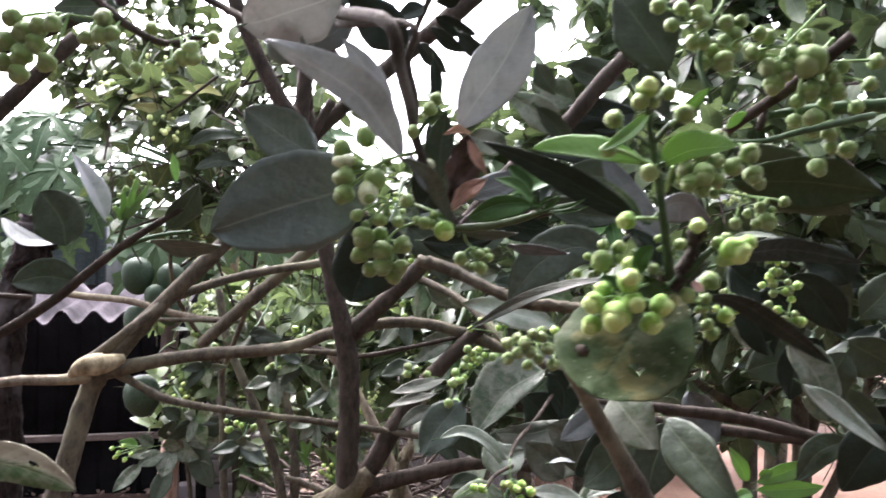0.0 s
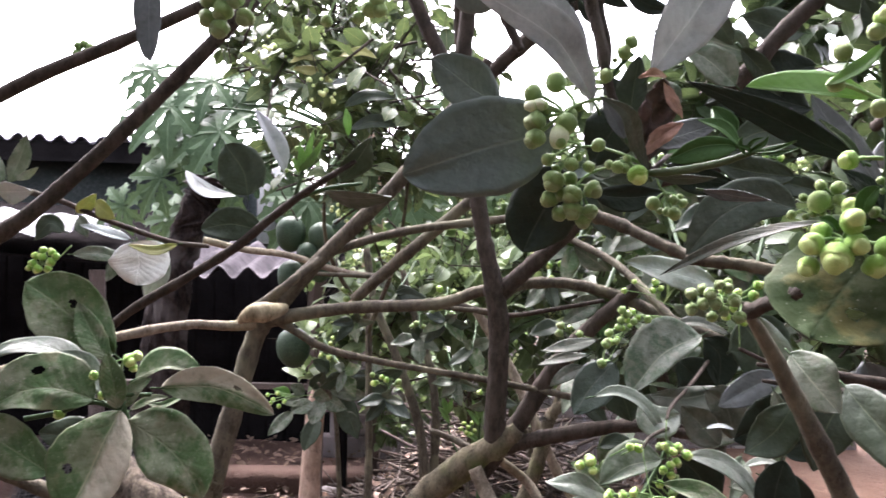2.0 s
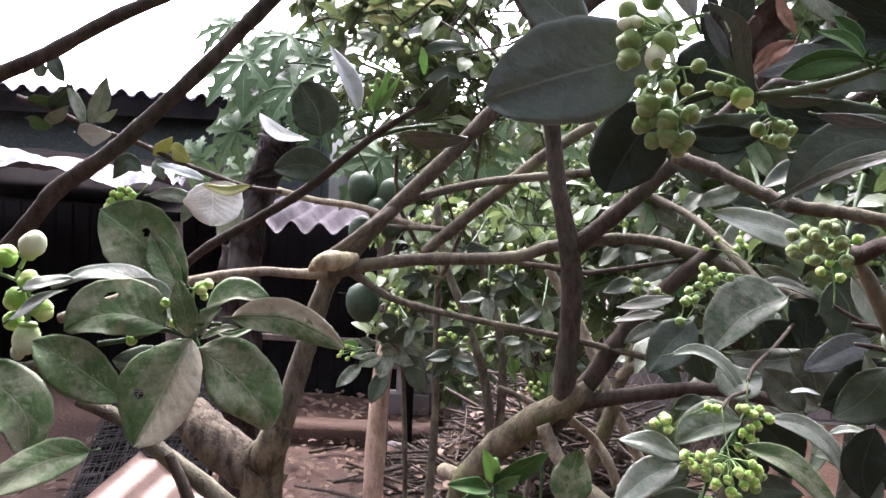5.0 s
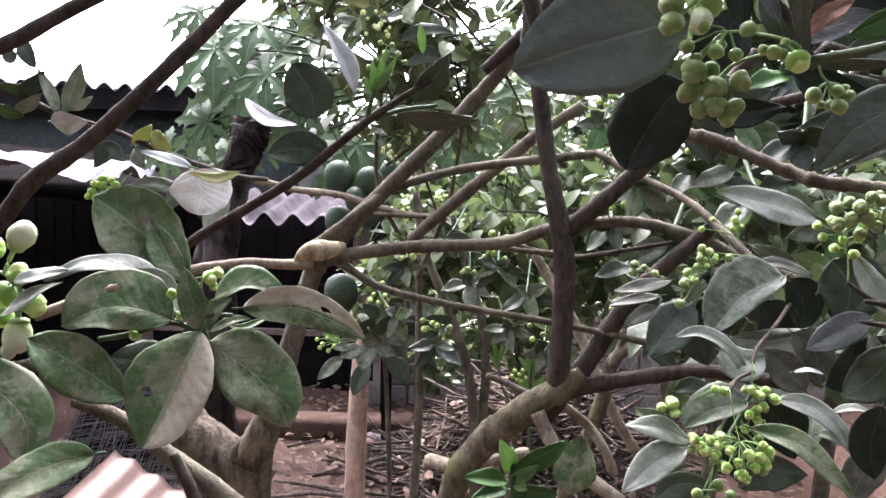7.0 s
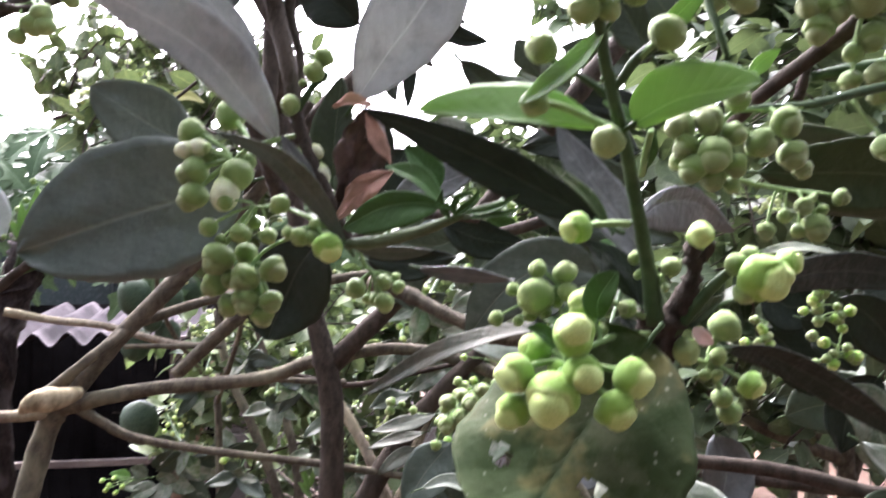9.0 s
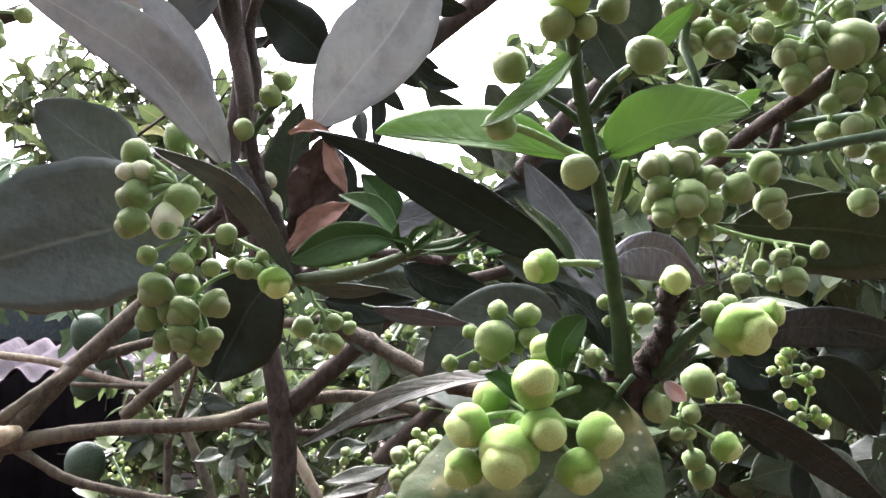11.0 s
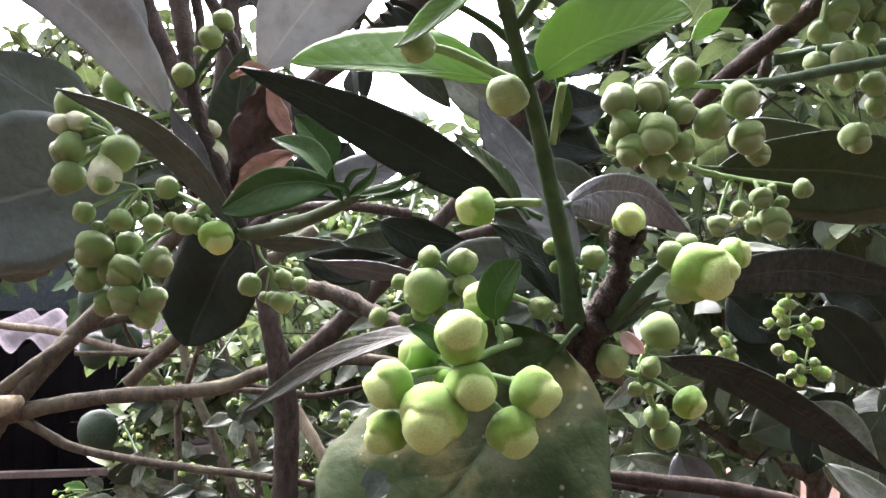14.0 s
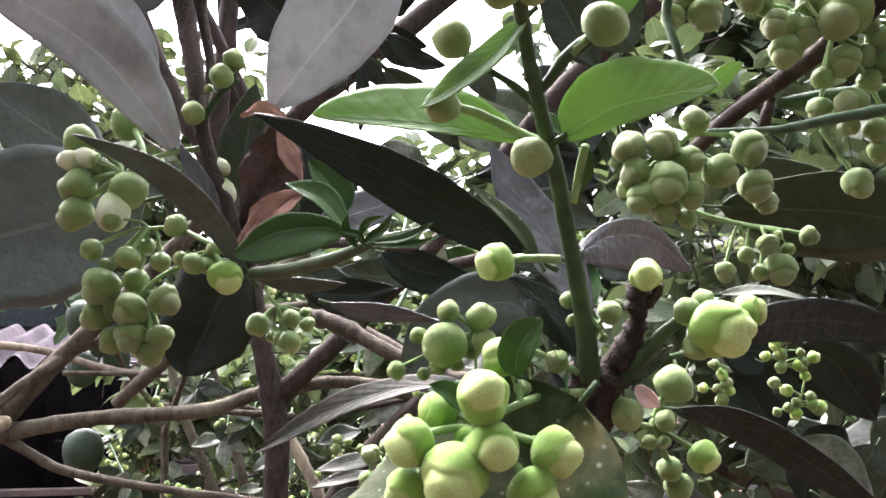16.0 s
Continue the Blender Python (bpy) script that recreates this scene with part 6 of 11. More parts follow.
blade(tree_a, [(-0.9341, 1.2946, 2.0119), (-0.9614, 1.2896, 2.0255), (-0.9837, 1.2821, 1.9956)], 0.0175, 0.0156, (0.4, -0.8, 0.3), "dark", wave=0.06)
blade(tree_a, [(-1.0150, 1.4371, 1.9658), (-0.9622, 1.4491, 1.9676), (-0.9032, 1.4611, 1.9534)], 0.0152, 0.0152, (0.2, -0.8, 0.3), "mid", wave=0.06)
cluster(tree_a, [(-0.4861, 0.7315, 1.8865), (-0.4821, 0.7315, 1.9002)],
        [(-0.4726, 0.7250, 1.8961, 0.0068, "c"),
         (-0.4672, 0.7287, 1.9002, 0.0053, "c"),
         (-0.4717, 0.7297, 1.8876, 0.0042, "c"),
         (-0.5089, 0.7207, 1.8800, 0.0048, "c"),
         (-0.5029, 0.7255, 1.8594, 0.0043, "c"),
         (-0.5512, 0.7282, 1.8381, 0.0060, "c"),
         (-0.4925, 0.7278, 1.8598, 0.0037, "g")], 0.0014)
cluster(tree_a, [(-0.7604, 0.7679, 1.8893), (-0.7331, 0.7685, 1.8848), (-0.7115, 0.7673, 1.8742), (-0.7012, 0.7631, 1.8576)],
        [(-0.7091, 0.7716, 1.9186, 0.0142, "w"),
         (-0.7084, 0.7687, 1.8820, 0.0112, "c"),
         (-0.6883, 0.7655, 1.8522, 0.0123, "c"),
         (-0.7249, 0.7684, 1.8613, 0.0131, "c"),
         (-0.7066, 0.7642, 1.8243, 0.0154, "w"),
         (-0.7297, 0.7703, 1.8367, 0.0108, "c"),
         (-0.7439, 0.7732, 1.9078, 0.0132, "c"),
         (-0.7139, 0.7613, 1.8093, 0.0083, "w")], 0.0026, label='cluster of opening white citrus flowers on green stalks')
cluster(tree_a, [(-0.9215, 1.2954, 1.9880), (-0.9440, 1.2882, 1.9630), (-0.9625, 1.2832, 1.9526)],
        [(-0.9844, 1.2785, 1.9548, 0.0078, "c"),
         (-0.9699, 1.2828, 1.9669, 0.0078, "c"),
         (-0.9542, 1.2855, 1.9578, 0.0078, "c"),
         (-0.9764, 1.2795, 1.9453, 0.0078, "c"),
         (-0.9593, 1.2834, 1.9459, 0.0068, "c"),
         (-0.9471, 1.2879, 1.9677, 0.0068, "c"),
         (-0.9813, 1.2803, 1.9685, 0.0068, "c"),
         (-0.9685, 1.2840, 1.9786, 0.0068, "c"),
         (-0.9541, 1.2870, 1.9753, 0.0068, "c"),
         (-0.9907, 1.2764, 1.9468, 0.0058, "c")], 0.0016)
blade(tree_a, [(-0.8106, 1.4954, 2.1358), (-0.7666, 1.5035, 2.0992), (-0.7129, 1.5152, 2.0879)], 0.0102, 0.0227, (0.1, -0.75, 0.6), "white", fold=0.3, wave=0.05)
blade(tree_a, [(-0.5711, 1.2389, 2.0786), (-0.5795, 1.2390, 2.1180), (-0.6088, 1.2345, 2.1602)], 0.0425, 0.0388, (0.05, -0.98, 0.1), "dark", blunt=0.6, fold=0.12)
blade(tree_a, [(-0.5400, 1.2226, 2.0222), (-0.5876, 1.2122, 2.0320), (-0.6334, 1.2014, 2.0227)], 0.0273, 0.0273, (0.05, -0.98, 0.1), "dark", blunt=0.62, fold=0.12)


# near twig hung with buds
limb(tree_b, [(-0.1110, 0.8520, 2.3170, 0.0072), (-0.0462, 0.7191, 2.2664, 0.0065), (-0.0344, 0.7167, 2.2259, 0.0058), (-0.0253, 0.7089, 2.1912, 0.0050), (-0.0208, 0.7056, 2.1651, 0.0043), (-0.0124, 0.7023, 2.1396, 0.0037), (0.0005, 0.6939, 2.1140, 0.0033), (0.0116, 0.6853, 2.0924, 0.0032), (0.0160, 0.6809, 2.0829, 0.0029)], BARK_DARK)
limb(tree_b, [(-0.1040, 0.8360, 2.3000, 0.0050), (-0.0255, 0.7241, 2.2653, 0.0033), (-0.0276, 0.7243, 2.2320, 0.0033), (-0.0197, 0.7186, 2.1972, 0.0026), (-0.0202, 0.7101, 2.1725, 0.0022)], BARK_DARK)
limb(tree_b, [(-0.0203, 0.7039, 2.1610, 0.0022), (-0.0094, 0.6999, 2.1756, 0.0018), (0.0007, 0.6993, 2.1847, 0.0015)], STEM_GREEN, name='shoot')
limb(tree_b, [(0.0149, 0.6809, 2.0820, 0.0032), (0.0367, 0.6558, 2.0829, 0.0035), (0.0613, 0.6255, 2.0865, 0.0028), (0.0823, 0.6050, 2.0931, 0.0019), (0.0988, 0.5928, 2.0967, 0.0011), (0.1050, 0.5867, 2.0983, 0.0007)], STEM_MID, name='shoot')
limb(tree_b, [(0.0160, 0.6809, 2.0835, 0.0023), (0.0260, 0.6953, 2.0931, 0.0021), (0.0354, 0.7249, 2.0999, 0.0026), (0.0599, 0.7846, 2.1062, 0.0033), (0.0881, 0.8247, 2.1055, 0.0035)], BARK_DARK)
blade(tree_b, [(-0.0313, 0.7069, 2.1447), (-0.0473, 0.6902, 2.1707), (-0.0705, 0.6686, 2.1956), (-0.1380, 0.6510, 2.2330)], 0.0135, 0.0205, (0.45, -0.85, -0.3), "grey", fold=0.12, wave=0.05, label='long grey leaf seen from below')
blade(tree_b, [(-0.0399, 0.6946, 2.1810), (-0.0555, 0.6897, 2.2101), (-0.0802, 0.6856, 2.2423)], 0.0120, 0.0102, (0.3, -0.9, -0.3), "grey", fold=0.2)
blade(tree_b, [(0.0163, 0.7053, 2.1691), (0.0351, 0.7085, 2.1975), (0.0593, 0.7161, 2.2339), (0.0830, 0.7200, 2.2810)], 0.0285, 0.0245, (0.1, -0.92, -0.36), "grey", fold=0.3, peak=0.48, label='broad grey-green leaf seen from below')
blade(tree_b, [(-0.1264, 0.8370, 2.1635), (-0.1500, 0.8260, 2.1760), (-0.1720, 0.8120, 2.1910), (-0.1910, 0.7990, 2.2040)], 0.0260, 0.0270, (0.05, -0.98, 0.1), "hazy", fold=0.1, blunt=0.6)
blade(tree_b, [(-0.0640, 0.7481, 2.1257), (-0.1340, 0.7426, 2.1066), (-0.2039, 0.7292, 2.0815)], 0.0455, 0.0475, (0, -0.99, -0.05), "hazy", fold=0.10, blunt=0.62, wave=0.02, label='large dark green oval leaf')
blade(tree_b, [(0.0138, 0.6779, 2.0828), (0.0019, 0.6544, 2.1054), (-0.0079, 0.6083, 2.1210), (-0.0291, 0.5807, 2.1294)], 0.0069, 0.0069, (0.2, -0.9, -0.4), "under", fold=0.2, wave=0.03, label='narrow dark leaf crossing the buds')
blade(tree_b, [(-0.0044, 0.6921, 2.1114), (-0.0145, 0.6910, 2.1280), (-0.0252, 0.6898, 2.1470)], 0.0060, 0.0054, (0.3, -0.9, -0.3), "slate", fold=0.2)
blade(tree_b, [(-0.0007, 0.7183, 2.1247), (0.0019, 0.7164, 2.1532), (0.0069, 0.7142, 2.1863)], 0.0146, 0.0133, (-0.3, -0.9, -0.1), "dark", fold=0.25)
blade(tree_b, [(-0.0510, 0.9454, 2.0991), (-0.0747, 0.9574, 2.0695), (-0.0933, 0.9695, 2.0379), (-0.1064, 0.9715, 2.0064)], 0.0424, 0.0443, (-0.1, -0.98, 0.1), "black", fold=0.15, blunt=0.6)
blade(tree_b, [(0.0234, 0.6968, 2.1625), (0.0202, 0.6960, 2.1431), (0.0170, 0.6932, 2.1244), (0.0054, 0.6887, 2.1021)], 0.0156, 0.0120, (0.25, -0.95, 0.1), "scorched", fold=0.45, wave=0.10, crumple=0.22, label='curled dry brown leaf')
blade(tree_b, [(0.0404, 0.6812, 2.1236), (0.0283, 0.6797, 2.1159), (0.0185, 0.6783, 2.1070), (0.0086, 0.6770, 2.0965)], 0.0063, 0.0069, (0.1, -0.95, 0.25), "brown", fold=0.2, wave=0.12, crumple=0.16, label='pale dry leaf rim')
blade(tree_b, [(0.0249, 0.6851, 2.1569), (0.0314, 0.6819, 2.1443), (0.0398, 0.6770, 2.1271)], 0.0044, 0.0050, (-0.3, -0.9, 0.2), "brown", fold=0.3, wave=0.12, crumple=0.12)
blade(tree_b, [(0.0277, 0.6927, 2.1634), (0.0188, 0.6886, 2.1643), (0.0047, 0.6907, 2.1629)], 0.0027, 0.0045, (0.1, -0.9, 0.4), "brown", fold=0.6, wave=0.1, crumple=0.12)
blade(tree_b, [(0.0701, 0.6029, 2.0960), (0.0612, 0.6027, 2.0981), (0.0429, 0.6069, 2.0963), (0.0227, 0.6154, 2.0876)], 0.0124, 0.0062, (0.05, -0.98, 0.1), "fresh", fold=0.25, wave=0.03, peak=0.45, blunt=0.66)
blade(tree_b, [(0.0711, 0.6028, 2.0969), (0.0592, 0.6089, 2.1103), (0.0433, 0.6155, 2.1173)], 0.0038, 0.0058, (0.3, -0.9, 0.2), "fresh", fold=0.4, wave=0.03)
blade(tree_b, [(0.0674, 0.6124, 2.1034), (0.0623, 0.6136, 2.1158), (0.0528, 0.6149, 2.1266)], 0.0063, 0.0083, (0.35, -0.9, 0.1), "fresh", fold=0.3)
blade(tree_b, [(0.0750, 0.6013, 2.0897), (0.0704, 0.5998, 2.0973), (0.0715, 0.5964, 2.1033)], 0.0019, 0.0019, (0.3, -0.9, 0), "fresh", fold=0.5)
blade(tree_b, [(0.0773, 0.6011, 2.0916), (0.0861, 0.5967, 2.0977), (0.0891, 0.5943, 2.1035)], 0.0021, 0.0021, (-0.3, -0.9, 0.2), "fresh", fold=0.5)
blade(tree_b, [(0.0813, 0.6011, 2.0921), (0.0953, 0.5930, 2.0937), (0.1059, 0.5866, 2.0994)], 0.0021, 0.0018, (-0.1, -0.9, 0.4), "fresh", fold=0.5)
blade(tree_b, [(0.0836, 0.6012, 2.0904), (0.0988, 0.5932, 2.0910), (0.1088, 0.5869, 2.0945)], 0.0018, 0.0018, (0, -0.8, 0.5), "fresh", fold=0.5)
blade(tree_b, [(0.0754, 0.6010, 2.0935), (0.0791, 0.5976, 2.0994), (0.0861, 0.5944, 2.1021)], 0.0016, 0.0014, (0, -0.9, 0.2), "fresh", fold=0.5)
blade(tree_b, [(0.0778, 0.6002, 2.0904), (0.0756, 0.5979, 2.0948), (0.0676, 0.5968, 2.0963)], 0.0014, 0.0014, (0, -0.9, 0.3), "fresh", fold=0.5)
blade(tree_b, [(0.0175, 0.6781, 2.0799), (0.0407, 0.6662, 2.0773), (0.0643, 0.6562, 2.0775)], 0.0050, 0.0061, (0.1, -0.7, -0.65), "under", fold=0.15)
blade(tree_b, [(0.0551, 0.6668, 2.0684), (0.0824, 0.6671, 2.0639), (0.1074, 0.6672, 2.0612)], 0.0056, 0.0056, (0.1, -0.7, -0.65), "slate", fold=0.15, wave=0.08)
blade(tree_b, [(0.0271, 0.8138, 2.1201), (0.0577, 0.8131, 2.1296), (0.0902, 0.8124, 2.1411)], 0.0153, 0.0138, (0.1, -0.8, 0.3), "slate", fold=0.1)
cluster(tree_b, [(-0.0199, 0.7067, 2.1490), (-0.0354, 0.7019, 2.1450), (-0.0497, 0.6993, 2.1390), (-0.0574, 0.6959, 2.1299)],
        [(-0.0644, 0.7207, 2.1647, 0.0093, "g"),
         (-0.0839, 0.7065, 2.1521, 0.0084, "g"),
         (-0.0821, 0.6983, 2.1401, 0.0058, "w"),
         (-0.0752, 0.6992, 2.1412, 0.0058, "w"),
         (-0.0807, 0.7001, 2.1269, 0.0094, "m"),
         (-0.0805, 0.6990, 2.1124, 0.0091, "m"),
         (-0.0594, 0.6958, 2.1166, 0.0090, "w"),
         (-0.0542, 0.6992, 2.1253, 0.0097, "g"),
         (-0.0715, 0.7025, 2.1365, 0.0049, "g"),
         (-0.0508, 0.7077, 2.1336, 0.0062, "g"),
         (-0.0446, 0.7122, 2.1412, 0.0044, "g"),
         (-0.0083, 0.7043, 2.1393, 0.0046, "w"),
         (-0.0052, 0.7011, 2.1265, 0.0061, "w")], 0.002, label='cluster of swelling pale citrus buds on green stalks')
cluster(tree_b, [(0.0121, 0.6855, 2.0889), (-0.0040, 0.6770, 2.0962), (-0.0275, 0.6985, 2.1054), (-0.0443, 0.6945, 2.1050)],
        [(-0.0587, 0.6903, 2.1082, 0.0050, "g"),
         (-0.0690, 0.6932, 2.0939, 0.0054, "g"),
         (-0.0491, 0.6885, 2.0891, 0.0062, "g"),
         (-0.0621, 0.6937, 2.0861, 0.0036, "g"),
         (-0.0341, 0.6936, 2.0876, 0.0054, "g"),
         (-0.0270, 0.6924, 2.1063, 0.0060, "g"),
         (-0.0637, 0.6925, 2.0751, 0.0095, "m"),
         (-0.0439, 0.7011, 2.0965, 0.0042, "g"),
         (-0.0500, 0.7043, 2.0784, 0.0067, "g")], 0.0017)
cluster(tree_b, [(0.0116, 0.6856, 2.0872), (-0.0040, 0.6775, 2.0885), (-0.0266, 0.7018, 2.0859), (-0.0393, 0.6993, 2.0783), (-0.0440, 0.6978, 2.0692)],
        [(-0.0670, 0.6974, 2.0603, 0.0078, "m"),
         (-0.0482, 0.6913, 2.0627, 0.0091, "m"),
         (-0.0573, 0.6952, 2.0633, 0.0054, "m"),
         (-0.0300, 0.6909, 2.0680, 0.0080, "m"),
         (-0.0579, 0.6962, 2.0478, 0.0071, "m"),
         (-0.0467, 0.6911, 2.0492, 0.0082, "m"),
         (-0.0323, 0.6921, 2.0492, 0.0071, "m"),
         (-0.0377, 0.6946, 2.0414, 0.0071, "m"),
         (-0.0445, 0.7056, 2.0571, 0.0061, "g")], 0.0017)
cluster(tree_b, [(0.0121, 0.6856, 2.0881), (0.0027, 0.6793, 2.0920), (-0.0064, 0.6753, 2.0918)],
        [(-0.0115, 0.6737, 2.0860, 0.0054, "g"),
         (-0.0058, 0.6757, 2.0855, 0.0046, "g"),
         (0.0050, 0.6711, 2.0797, 0.0082, "c"),
         (-0.0034, 0.6772, 2.0931, 0.0040, "g"),
         (-0.0183, 0.6755, 2.0884, 0.0040, "g")], 0.0017)
cluster(tree_b, [(-0.0214, 0.7060, 2.1595), (-0.0129, 0.7022, 2.1721), (-0.0033, 0.6996, 2.1808)],
        [(-0.0220, 0.6986, 2.1657, 0.0061, "g"),
         (-0.0071, 0.6963, 2.1851, 0.0064, "g"),
         (-0.0014, 0.6987, 2.1945, 0.0061, "g"),
         (-0.0146, 0.6997, 2.1792, 0.0024, "g")], 0.0018)
cluster(tree_b, [(0.0207, 0.6840, 2.0813), (0.0234, 0.6826, 2.0720), (0.0293, 0.6821, 2.0648)],
        [(0.0188, 0.6816, 2.0573, 0.0058, "g"),
         (0.0306, 0.6820, 2.0504, 0.0043, "g"),
         (0.0344, 0.6833, 2.0604, 0.0049, "g"),
         (0.0353, 0.6781, 2.0491, 0.0057, "g"),
         (0.0430, 0.6835, 2.0575, 0.0041, "g"),
         (0.0250, 0.6860, 2.0511, 0.0032, "g"),
         (0.0408, 0.6872, 2.0633, 0.0029, "g")], 0.0012)
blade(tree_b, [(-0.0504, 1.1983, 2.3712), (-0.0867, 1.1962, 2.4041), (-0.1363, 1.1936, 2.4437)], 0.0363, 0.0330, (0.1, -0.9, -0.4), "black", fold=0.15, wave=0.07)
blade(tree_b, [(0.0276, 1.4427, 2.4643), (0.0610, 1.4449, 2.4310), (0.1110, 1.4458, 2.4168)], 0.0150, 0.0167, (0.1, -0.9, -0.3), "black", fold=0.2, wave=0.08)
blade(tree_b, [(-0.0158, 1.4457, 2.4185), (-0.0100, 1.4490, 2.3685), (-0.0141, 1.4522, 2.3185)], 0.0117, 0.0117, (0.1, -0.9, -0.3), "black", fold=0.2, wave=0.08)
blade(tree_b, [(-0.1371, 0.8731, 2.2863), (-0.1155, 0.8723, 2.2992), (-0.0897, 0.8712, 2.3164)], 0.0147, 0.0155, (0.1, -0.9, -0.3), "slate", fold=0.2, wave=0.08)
# near-black leaves added to darken the bright gaps behind the buds
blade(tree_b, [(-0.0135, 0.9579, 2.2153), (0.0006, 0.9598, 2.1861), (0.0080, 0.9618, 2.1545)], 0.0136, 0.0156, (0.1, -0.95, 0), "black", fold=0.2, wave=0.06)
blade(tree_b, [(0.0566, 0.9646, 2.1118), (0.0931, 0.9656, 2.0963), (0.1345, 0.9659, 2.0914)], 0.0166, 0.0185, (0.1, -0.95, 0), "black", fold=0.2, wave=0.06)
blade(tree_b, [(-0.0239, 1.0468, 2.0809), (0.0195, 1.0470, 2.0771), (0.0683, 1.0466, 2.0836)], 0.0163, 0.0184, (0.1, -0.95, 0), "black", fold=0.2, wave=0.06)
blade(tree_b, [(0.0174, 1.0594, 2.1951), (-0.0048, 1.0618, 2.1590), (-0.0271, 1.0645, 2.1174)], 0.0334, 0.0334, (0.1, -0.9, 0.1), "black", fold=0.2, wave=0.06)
blade(tree_b, [(-0.0504, 1.2155, 2.1075), (-0.0107, 1.2176, 2.0745), (0.0091, 1.2210, 2.0218)], 0.0304, 0.0330, (0.1, -0.9, 0.1), "dark", fold=0.2, wave=0.06)
blade(tree_b, [(0.0818, 1.2145, 2.1207), (0.0421, 1.2158, 2.1009), (-0.0107, 1.2154, 2.1075)], 0.0198, 0.0225, (0.1, -0.9, 0.1), "dark", fold=0.2, wave=0.06)
blade(tree_b, [(0.1700, 1.1795, 2.2408), (0.1386, 1.1738, 2.2701), (0.0962, 1.1655, 2.2943)], 0.0260, 0.0260, (0.1, -0.9, 0.2), "mid", fold=0.2, wave=0.06)
blade(tree_b, [(0.3073, 1.3100, 2.1744), (0.2347, 1.2944, 2.1913), (0.1712, 1.2783, 2.1593)], 0.0267, 0.0267, (0.1, -0.9, 0.1), "dark", fold=0.2, wave=0.06)
blade(tree_b, [(0.3194, 1.3673, 2.2365), (0.2440, 1.3508, 2.2506), (0.1514, 1.3291, 2.2379)], 0.0382, 0.0382, (0.1, -0.9, 0.1), "black", fold=0.2, wave=0.06)
blade(tree_b, [(0.3068, 1.4104, 2.1310), (0.2270, 1.3926, 2.1393), (0.1643, 1.3793, 2.1565)], 0.0253, 0.0271, (0.1, -0.9, 0.1), "dark", fold=0.2, wave=0.06)
blade(tree_b, [(0.3260, 1.3723, 2.3063), (0.2672, 1.3584, 2.2951), (0.2070, 1.3454, 2.3099)], 0.0313, 0.0313, (0.1, -0.9, 0.1), "black", fold=0.2, wave=0.06)
blade(tree_b, [(0.3207, 1.4258, 2.3712), (0.2674, 1.4140, 2.3780), (0.2137, 1.4026, 2.3937)], 0.0271, 0.0325, (0.1, -0.9, 0.1), "dark", fold=0.2, wave=0.06)
blade(tree_b, [(-0.0083, 0.7620, 2.1463), (0.0057, 0.7631, 2.1289), (0.0126, 0.7647, 2.1046)], 0.0174, 0.0153, (0.1, -0.9, 0.1), "dark", fold=0.2, wave=0.05)

# near upright shoot with the great bud cluster
limb(tree_b, [(0.1599, 0.5622, 2.0434, 0.0039), (0.1551, 0.5525, 2.0678, 0.0030), (0.1481, 0.5371, 2.0903, 0.0026), (0.1426, 0.5239, 2.1072, 0.0025), (0.1365, 0.5119, 2.1227, 0.0023), (0.1315, 0.5029, 2.1376, 0.0022), (0.1286, 0.4952, 2.1484, 0.0023), (0.1266, 0.4895, 2.1594, 0.0022)], STEM_GREEN, name='shoot')
limb(tree_b, [(0.1198, 0.8011, 1.9598, 0.0073), (0.1431, 0.7223, 1.9851, 0.0063), (0.1607, 0.6408, 2.0057, 0.0054), (0.1640, 0.5876, 2.0218, 0.0055), (0.1638, 0.5708, 2.0344, 0.0069), (0.1678, 0.5650, 2.0463, 0.0058), (0.1732, 0.5613, 2.0566, 0.0041), (0.1747, 0.5577, 2.0658, 0.0030), (0.1737, 0.5552, 2.0738, 0.0036), (0.1767, 0.5538, 2.0786, 0.0016)], BARK_DARK, nodes=0.3, rough=0.5)
limb(tree_b, [(0.1629, 0.5689, 2.0325, 0.0046), (0.1577, 0.5653, 2.0411, 0.0041), (0.1546, 0.5638, 2.0490, 0.0025)], BARK_DARK, nodes=0.4, rough=0.5)
limb(tree_b, [(0.1755, 0.5575, 2.0678, 0.0024), (0.1797, 0.5543, 2.0718, 0.0018), (0.1811, 0.5520, 2.0761, 0.0014)], BARK_DARK, nodes=0.4, rough=0.5)
limb(tree_b, [(0.1676, 0.5644, 2.0391, 0.0025), (0.1747, 0.5598, 2.0492, 0.0024), (0.1824, 0.5541, 2.0594, 0.0022), (0.1875, 0.5497, 2.0648, 0.0018)], STEM_GREEN, name='shoot')
limb(tree_b, [(0.1358, 0.5127, 2.1255, 0.0016), (0.1279, 0.5123, 2.1316, 0.0012), (0.1182, 0.5100, 2.1366, 0.0010), (0.1125, 0.5088, 2.1402, 0.0010)], STEM_GREEN, name='shoot')
limb(tree_b, [(0.1379, 0.5194, 2.1154, 0.0018), (0.1279, 0.5201, 2.1206, 0.0014), (0.1178, 0.5168, 2.1242, 0.0014), (0.1106, 0.5138, 2.1253, 0.0012)], STEM_LIGHT, name='shoot')
limb(tree_b, [(0.1313, 0.5053, 2.1323, 0.0015), (0.1359, 0.5075, 2.1294, 0.0015), (0.1419, 0.5030, 2.1367, 0.0018), (0.1490, 0.5006, 2.1419, 0.0020)], STEM_GREEN, name='shoot')
